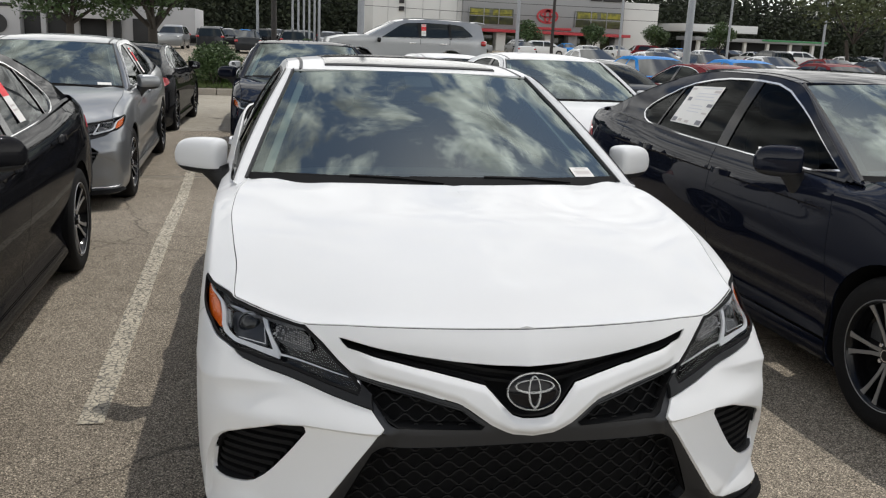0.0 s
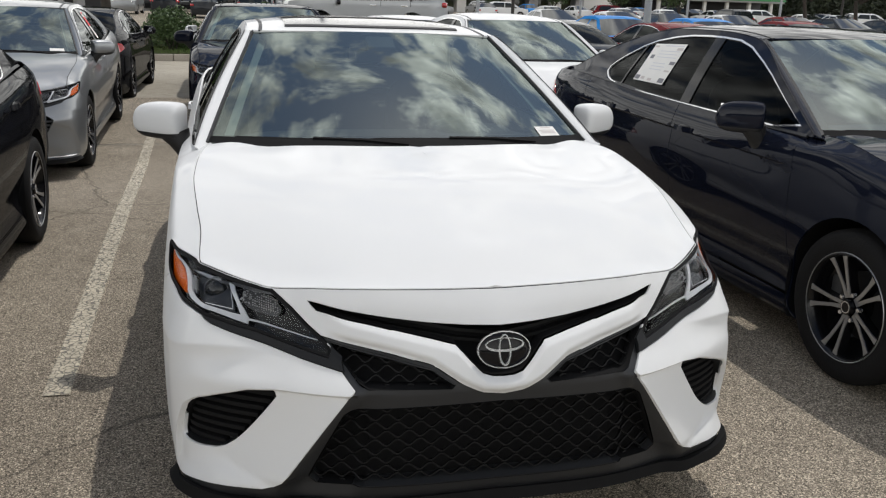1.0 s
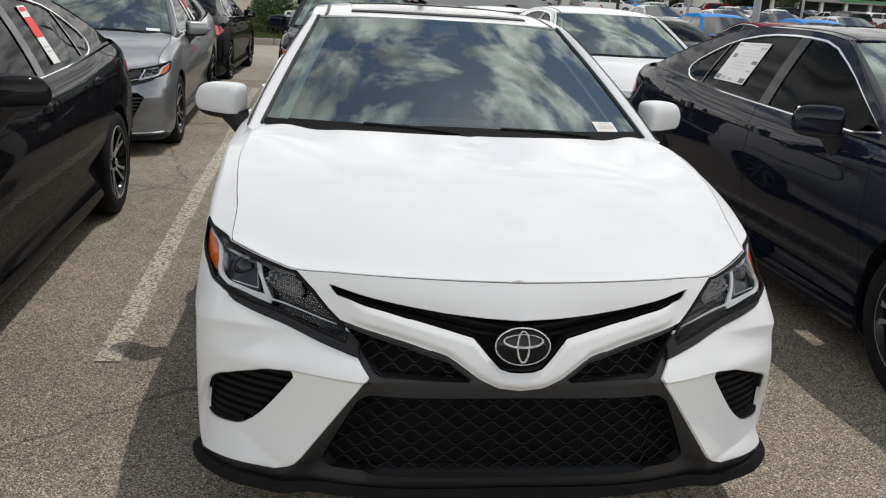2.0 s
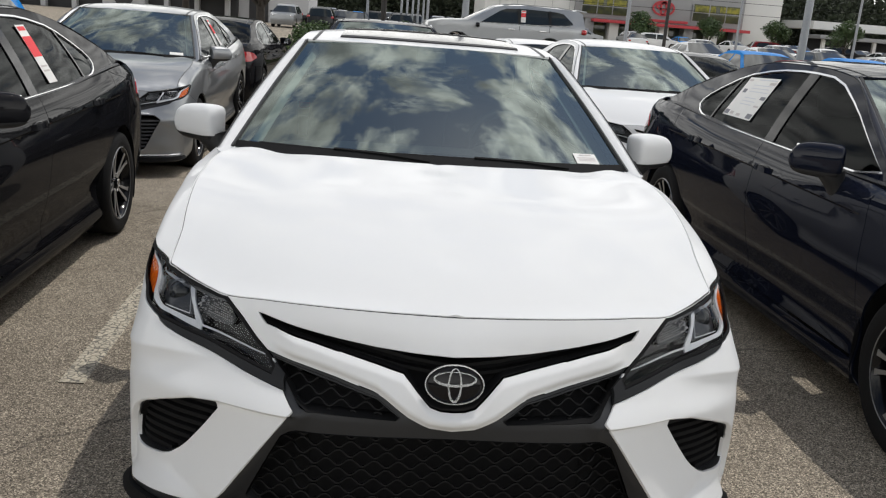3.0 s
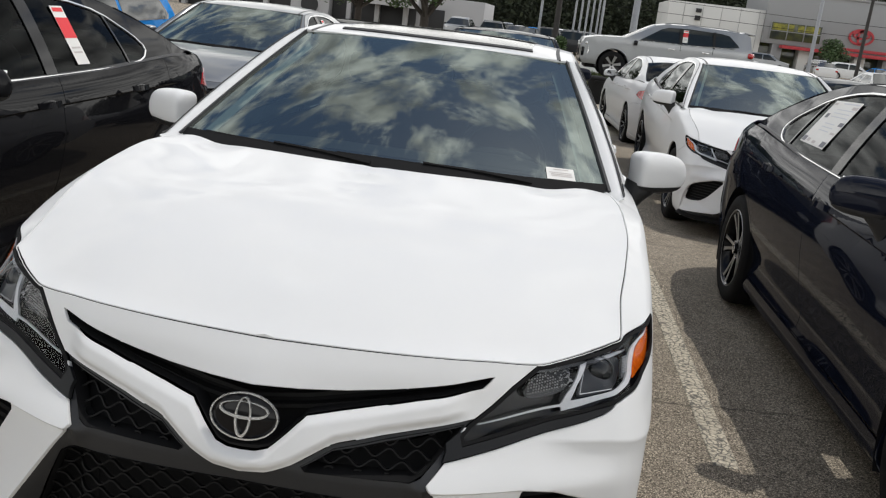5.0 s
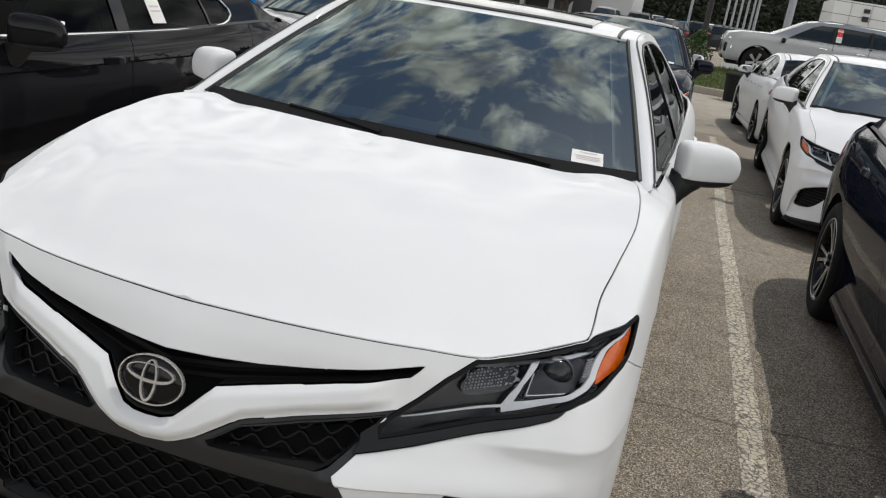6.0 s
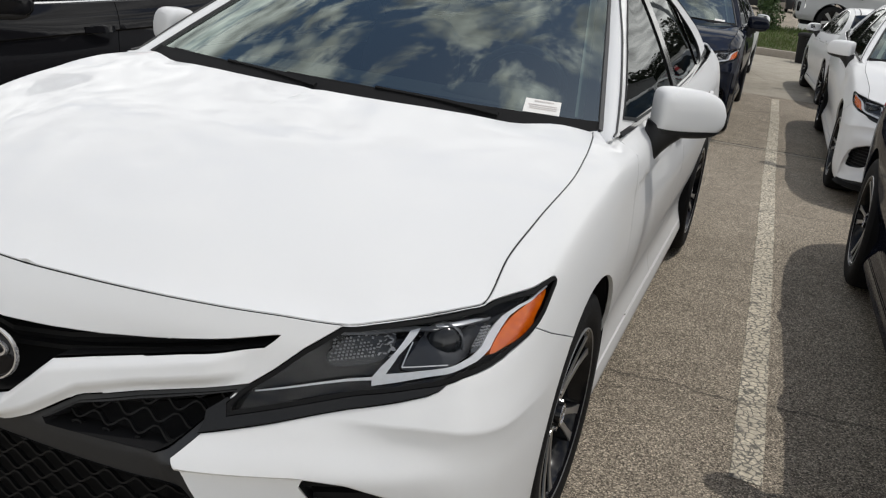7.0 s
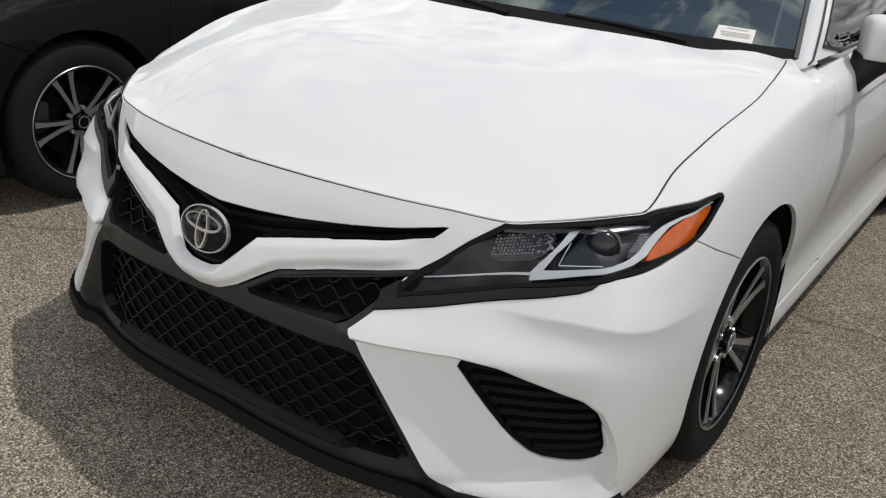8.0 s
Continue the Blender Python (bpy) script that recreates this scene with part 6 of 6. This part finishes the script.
black = repaint(copy_thing(navy, pose(-2.703, -.076, 0, 0, 0, .9)), NAVY, BLACK)
tagged(black, "black sport sedan with red and white tag on its window")
white2 = repaint(copy_thing(navy, pose(2.61, 5.66, -.08, 1, 0, 1.2)), NAVY, WHITE)
tagged(white2, "white sport sedan in the second row facing the aisle")
blue2 = copy_thing(navy, pose(-.15, 7.4, -.03, -.9, 0, 1) @ Matrix.Diagonal((1.03, 1.02, 1.045, 1)))
tagged(blue2, "dark blue high-roofed car close behind the white one")
for x, y, turn, col, lab in ((2.28, 16.75, 184.5, WHITE, "white sedan parked tail to tail with the row"), (-2.95, 16.85, 178.5, BLACK, "black sedan seen from its tail with red lights"), (-.35, 17.6, 180, WHITE, "white sedan seen from its tail behind the blue one"),
                             (stall(5.4, 14), 16.6, 181, GREY, "dark grey sedan seen from its tail"), (stall(8.2, 14), 16.9, 181, RED, "dark red sedan seen from its tail"), (stall(5.45, 3), .3, 1, GREY, "dark grey sedan beside the navy one")):
    c = repaint(copy_thing(navy, pose(x, y, float(ground_z(0, y - 2)) + (.0 if y > 10 else 0), 0, 0, turn)), NAVY, col)
    tagged(c, lab)
# papers go on after the copies are made
sticker(blue2, "windscreen_label", on_screen(.865, .93, .045, .085), [], "white paper label behind the windscreen")
sticker(navy, "price_sheet", (on_pane(-1, 3.22, 1.305), on_pane(-1, 2.85, 1.32), on_pane(-1, 2.86, 1.08), on_pane(-1, 3.24, 1.08)), doc, "white printed price sheet on the rear window")
tag = [(.1, .9, .03, .10, REDINK), (.0, 1, .2, .55, REDINK), (.2, .8, .3, .34, PAPER), (.2, .8, .42, .46, PAPER), (.15, .85, .7, .73, INK), (.15, .85, .78, .81, INK)]
sticker(black, "window_tag", (on_pane(1, 2.80, 1.33), on_pane(1, 2.92, 1.33), on_pane(1, 2.92, 1.05), on_pane(1, 2.80, 1.05)), tag, "red and white hanging tag inside the window")
silver = sedan(False, SILVER)
silver.matrix_world = pose(-2.831, 5.689, -.08, 1, 0, .9)
tagged(silver, "silver sedan with slatted dark grille in the second row", "car", "sedans in the lot")
sticker(silver, "windscreen_label", on_screen(.855, .935, .045, .095), [], "white paper label behind the windscreen")
sticker(silver, "window_tag", (on_pane(1, 2.70, 1.335), on_pane(1, 2.80, 1.335), on_pane(1, 2.83, 1.06), on_pane(1, 2.73, 1.06)), tag, "red and white hanging tag inside the window")


# ---- simpler vehicles ----
def wagon(name, profile, belt, roof_half, half, panes, arches, colour, glass_runs, wheel_r, group, label, category="car", detail=True, gap=.12):
    """A vehicle from its side outline: ribbons over the top, cut sheets at the sides. Nose at its origin, facing -y."""
    car = new(name)
    tagged(car, label, category, group)

    def half_at(y, z):
        z, y = np.asarray(z, float), np.asarray(y, float)
        nose = .93 + .07 * step(y / .5) * step((profile[-1][0] - y) / .5)
        top = max(p[1] for p in profile)
        low = half - .05 * step((.45 - z) / .3)
        up = half - .02 - (half - .02 - roof_half) * np.clip((z - belt) / (top - belt), 0, 1.2) ** 1.15
        return np.where(z < belt, low - .02 * np.clip((z - .6) / (belt - .6), 0, 1), up) * nose

    regions = [("pane", p) for p in panes] + [("gone", [(yc + r * math.cos(a), wheel_r + r * math.sin(a)) for a in np.linspace(-.6, math.pi + .6, 22)]) for yc, r in arches]
    got = cut(list(profile), regions, gap)
    to3 = lambda q: np.stack([half_at(q[:, 0], q[:, 1]), q[:, 0], q[:, 1]], -1)
    body = None
    for nm, mat, off in (("base", colour, 0), ("pane", CARGLASS, .004)):
        if nm in got:
            w, fc = shell(to3(got[nm][0]), got[nm][1], offset=off, gap=0, rim=.02, joined=False)
            for sg in (1, -1):
                mesh_object("body_side" if nm == "base" else "side_window", w * np.array([sg, 1, 1]), [tuple(reversed(t)) for t in fc] if sg < 0 else fc, mat, car)
    cover, run = {}, 0
    for i, (a, b) in enumerate(zip(profile, profile[1:])):
        if i in glass_runs and i - 1 not in glass_runs or i not in glass_runs and i - 1 in glass_runs:
            run += 1
        key = f"glass{run}" if i in glass_runs else f"paint{run}"
        n = max(1, int(math.hypot(b[0] - a[0], b[1] - a[1]) / gap + .5))
        pts = [(a[0] + (b[0] - a[0]) * t / n, a[1] + (b[1] - a[1]) * t / n) for t in range(n + 1)]
        bm = cover.setdefault(key, bmesh.new())
        rows = []
        for y, z in pts:
            h = float(half_at(y, z))
            rows.append([bm.verts.new((h * s, y - .05 * (1 - s * s) * (1 if y < profile[-1][0] / 2 else -1), z + .03 * (1 - abs(s) ** 3) * step((z - .5) / .3))) for s in (-1, -.92, -.6, 0, .6, .92, 1)])
        for p, q in zip(rows, rows[1:]):
            for k in range(6):
                bm.faces.new((p[k], p[k + 1], q[k + 1], q[k]))
    for key, bm in cover.items():
        bmesh.ops.remove_doubles(bm, verts=bm.verts, dist=.0005)
        part({"paint0": "body_front", "paint2": "roof"}.get(key, "body_rear") if key[0] == "p" else "screen", bm, colour if key[0] == "p" else CARGLASS, car)
    for yc, r in arches:
        for sg in (-1, 1):
            at = pose(sg * (half - .12), yc, wheel_r, 0, 0, 180 if sg < 0 else 0)
            wheel = part("wheel", lathe(bmesh.new(), [(wheel_r * .68, -.1), (wheel_r * .95, -.1), (wheel_r, -.07), (wheel_r, .07), (wheel_r * .95, .1), (wheel_r * .68, .1)], 24), RUBBER, car)
            wheel.matrix_local = at
            part("rim", lathe(bmesh.new(), [(.01, .05), (wheel_r * .69, .09), (wheel_r * .69, .0), (.01, .0)], 20), GLOSS if detail else SATIN, wheel)
            if detail:
                for k in range(6):
                    a = k * 1.0472 + .2
                    part("spoke", strip(bmesh.new(), [(.085, .03 * math.cos(a), .03 * math.sin(a)), (.105, wheel_r * .66 * math.cos(a), wheel_r * .66 * math.sin(a))], [(1, 0, 0)] * 2, [.05, .08], .03), SATIN, wheel)
    part("underbody", box(bmesh.new(), (half * 1.7, profile[-1][0] * .92, .1), pose(0, profile[-1][0] / 2, .3)), MATT, car)
    return car


def mini_parts(car, lamp_z, tail_z, length, half):
    for sg in (-1, 1):
        part("headlight", blob(bmesh.new(), (.17, .06, .07), pose(sg * (half - .2), .10, lamp_z, 0, 0, sg * 30), 3, 12, 8), CHROME, car)
        part("tail_light", blob(bmesh.new(), (.13, .08, .08), pose(sg * (half - .12), length - .10, tail_z, 0, 0, sg * -30), 3, 12, 8), REDLENS, car)
        part("door_mirror", blob(bmesh.new(), (.10, .06, .07), pose(sg * (half + .10), length * .31, 1.08 if lamp_z > .8 else .98), 3, 10, 8), GLOSS, car)


SUV_SILVER = paint("bright silver lacquer", (0.33, 0.34, 0.35), 0.7, 0.32, 0.7)
SUV = [(.10, .36), (.02, .5), (.02, .88), (.09, 1.06), (.45, 1.15), (1.25, 1.20), (2.05, 1.62), (2.35, 1.68), (3.0, 1.72), (4.0, 1.70), (4.62, 1.66), (4.72, 1.60), (4.80, 1.15), (4.88, 1.05), (4.89, .55), (4.80, .36)]
SUV_PANES = [[(1.62, 1.165), (2.2, 1.175), (3.2, 1.19), (4.2, 1.235), (4.42, 1.27), (4.38, 1.33), (4.12, 1.56), (3.9, 1.60), (3.0, 1.625), (2.40, 1.60), (2.2, 1.53)]]
suv = wagon("suv", SUV, 1.13, .66, .95, SUV_PANES, ((.95, .46), (3.75, .46)), SUV_SILVER, {5, 11}, .39, "vehicles on the lawn", "silver seven-seat suv with tinted windows on the grass", gap=.09)
mini_parts(suv, .92, 1.08, 4.89, .95)
for sg in (-1, 1):
    for y in (2.78, 3.72):
        part("window_pillar", strip(bmesh.new(), [(sg * .925, y, 1.16), (sg * .80, y - .03, 1.62)], [(sg, 0, .4)] * 2, .07, .02), GLOSS, suv)
    part("belt_strip", strip(bmesh.new(), [(sg * .934, 1.6, 1.155), (sg * .936, 3.0, 1.17), (sg * .93, 4.3, 1.225)], [(sg, 0, 0)] * 3, .022, .012), CHROME, suv)
part("spoiler", box(bmesh.new(), (1.2, .32, .05), pose(0, 4.70, 1.68, -6), .02), SUV_SILVER, suv)
part("grille", box(bmesh.new(), (1.0, .05, .40), pose(0, .0, .74, -6), .03), GLOSS, suv, "dark grille")
part("grille_bar", box(bmesh.new(), (.96, .04, .05), pose(0, -.03, .86, -6), .015), CHROME, suv, "chrome grille bar")
part("chin", box(bmesh.new(), (1.66, .16, .17), pose(0, .09, .45), .05), PLASTIC, suv, "black lower bumper")
for sg in (-1, 1):
    part("fog_light_bezel", box(bmesh.new(), (.12, .20, .26), pose(sg * .82, .11, .68, 0, 0, sg * 35), .04), GLOSS, suv, "black fog light bezel")
    part("bezel_trim", strip(bmesh.new(), [(sg * .90, .20, .84), (sg * .915, .235, .70), (sg * .89, .17, .58)], [(sg, -.6, 0)] * 3, .025, .02), CHROME, suv, "bright bezel trim")
    part("sill_cladding", box(bmesh.new(), (.05, 2.0, .16), pose(sg * .915, 2.36, .42), .03), PLASTIC, suv, "black sill cladding")
for sg in (-1, 1):
    part("roof_rail", strip(bmesh.new(), [(sg * .6, y, z) for y, z in ((2.3, 1.70), (2.6, 1.76), (4.0, 1.75), (4.4, 1.70))], [(0, 0, 1)] * 4, .04, .03), SUV_SILVER, suv)
    for y in (2.55, 3.5):
        part("door_handle", box(bmesh.new(), (.03, .2, .035), pose(sg * .945, y, 1.02), .01), CHROME, suv)
    for y in (1.55, 2.79, 3.70):
        part("door_seam", box(bmesh.new(), (.006, .012, .72), pose(sg * .932, y, .78), 0), MATT, suv)
    for yc in (.95, 3.75):
        bm = bmesh.new()
        ys_ = [(yc + .47 * math.cos(a), .39 + .47 * math.sin(a)) for a in np.linspace(-.2, math.pi + .2, 20)]
        strip(bm, [(sg * .935, a, b) for a, b in ys_], [(sg, 0, 0)] * 20, .05, .03)
        part("arch_trim", bm, PLASTIC, suv, "dark arch moulding")
sticker(suv, "window_tag", ((.83, 2.82, 1.58), (.83, 2.96, 1.58), (.895, 2.96, 1.24), (.895, 2.82, 1.24)), tag, "red and white hanging tag inside the window")
sticker(suv, "window_tag", ((-.83, 2.96, 1.58), (-.83, 2.82, 1.58), (-.915, 2.82, 1.24), (-.915, 2.96, 1.24)), tag, "red and white hanging tag inside the window")
suv.matrix_world = pose(1.0, 25.3, .31, 0, 0, -88)

small_suv = wagon("suv", [(.05, .22), (0, .5), (.05, .9), (.9, 1.05), (1.6, 1.5), (2.0, 1.62), (3.6, 1.62), (4.1, 1.5), (4.4, 1.0), (4.42, .5), (4.35, .22)], 1.02, .6, .9,
                  [[(1.28, 1.06), (2.5, 1.06), (2.5, 1.53), (1.95, 1.51)], [(2.58, 1.06), (3.9, 1.1), (3.98, 1.16), (3.7, 1.49), (3.5, 1.53), (2.58, 1.53)]], ((.85, .38), (3.5, .38)), BLUE, {3, 7}, .34, "cars far off", "bright blue compact suv", detail=False, gap=.2)
mini_parts(small_suv, .85, 1.0, 4.42, .9)
small_suv.matrix_world = pose(-5.8, 6.6, -.085, 0, 0, 1)
far_sedan = wagon("sedan", [(.05, .22), (0, .45), (.05, .75), (1.2, .95), (2.0, 1.36), (2.4, 1.43), (3.1, 1.42), (4.0, 1.05), (4.7, 1.0), (4.8, .5), (4.7, .22)], .95, .58, .9,
                  [[(1.5, .98), (2.5, .98), (2.5, 1.36), (2.15, 1.34)], [(2.58, .98), (3.6, 1.0), (3.68, 1.05), (3.2, 1.33), (2.58, 1.36)]], ((.9, .37), (3.75, .37)), WHITE, {3, 6}, .33, "cars far off", "far parked sedan", detail=False, gap=.22)
mini_parts(far_sedan, .68, .82, 4.8, .9)
far_sedan.matrix_world = pose(18.5, 84, -.05, 0, 0, 80)
tagged(far_sedan, "white sedan parked before the showroom")
FAR = {"white": WHITE, "silver": SILVER, "black": BLACK, "dark red": RED, "dark grey": GREY, "bright blue": BLUE}
r = random.Random(8)


def place(kind, x, y, turn, col):
    src, old, nm = (far_sedan, WHITE, "sedan") if kind else (small_suv, BLUE, "compact suv")
    c = copy_thing(src, pose(x, y, float(ground_z(x, y)), 0, 0, turn))
    if FAR[col] is not old:
        repaint(c, old, FAR[col])
    tagged(c, f"{col} {nm} parked far across the lot")


for x, y, turn, col, kind in ((9.8, 18.6, 1, "bright blue", 1), (12.6, 18.6, 1, "bright blue", 1), (15.6, 18.6, 1, "dark red", 1), (-5.7, 0.4, 1, "white", 1), 
                              (11.0, .3, 1, "black", 1), (8.2, .3, 1, "silver", 1), (-8.4, .2, 1, "silver", 1), (1.6, 29.5, -60, "white", 1)):
    place(kind, x, y, turn, col)
cols = ["white", "silver", "black", "dark grey", "white", "silver", "dark grey", "white", "silver", "black", "bright blue"]
for row, (y, x0, x1, stepx) in enumerate(((63, -7.2, 3, 2.8), (76, -6.5, 5, 2.9), (90, -6.5, 8, 3.0), (104, -6.5, 10, 3.1), (122, -6, 10, 3.2), (138, -6, 11, 3.3))):
    for x in np.arange(x0, x1, stepx):
        if r.random() < .85:
            place(r.random() < .55, float(x) + r.uniform(-.3, .3), y + r.uniform(-.6, .6), r.choice((0, 180)) + r.uniform(-4, 4), r.choice(cols))
for x in np.arange(12.5, 42, 2.75):
    place(True, float(x) + r.uniform(-.15, .15), 36 + r.uniform(-.3, .3), r.choice((0, 180)) + r.uniform(-2, 2), r.choice(("dark red", "dark grey", "black", "dark grey", "white", "silver")))
for y, x0, x1, sx in ((62, 24, 62, 3.2), (100, 13, 60, 3.7)):
    for x in np.arange(x0, x1, sx):
        if r.random() < .8:
            place(r.random() < .7, float(x) + r.uniform(-.3, .3), y + r.uniform(-.6, .6), r.choice((0, 180)) + r.uniform(-4, 4), r.choice(cols))
for x, kind, col in ((15.2, 0, "white"), (22.5, 0, "silver"), (24.0, 1, "white"), (31.0, 0, "white"), (36.0, 1, "white"), (39.0, 1, "dark red"), (43.5, 0, "dark red"), (48.5, 1, "white"), (52.5, 0, "black"), (59, 0, "white"), (66, 1, "dark grey"), (71, 0, "white"), (76, 0, "silver")):
    place(kind, x + r.uniform(-.4, .4), 84 + r.uniform(-2, 8), 85 + r.uniform(-10, 10) if kind == 0 else 180 + r.uniform(-15, 15), col)
bin_ob = thing("waste_bin", "dark upright waste bin by the kerb", "bin", pose(1.50, 20.9, -.18, 0, 0, 20))
bm = bmesh.new()
tube(bm, .19, .235, .60, pose(0, 0, .30), 20)
part("body", bm, RUBBER, bin_ob, "tapered black plastic body")
part("lid", blob(bmesh.new(), (.25, .25, .07), pose(0, 0, .62), 2.6, 20, 10), RUBBER, bin_ob, "domed black lid")
part("handle", box(bmesh.new(), (.30, .05, .04), pose(0, -.23, .56), .015), RUBBER, bin_ob)
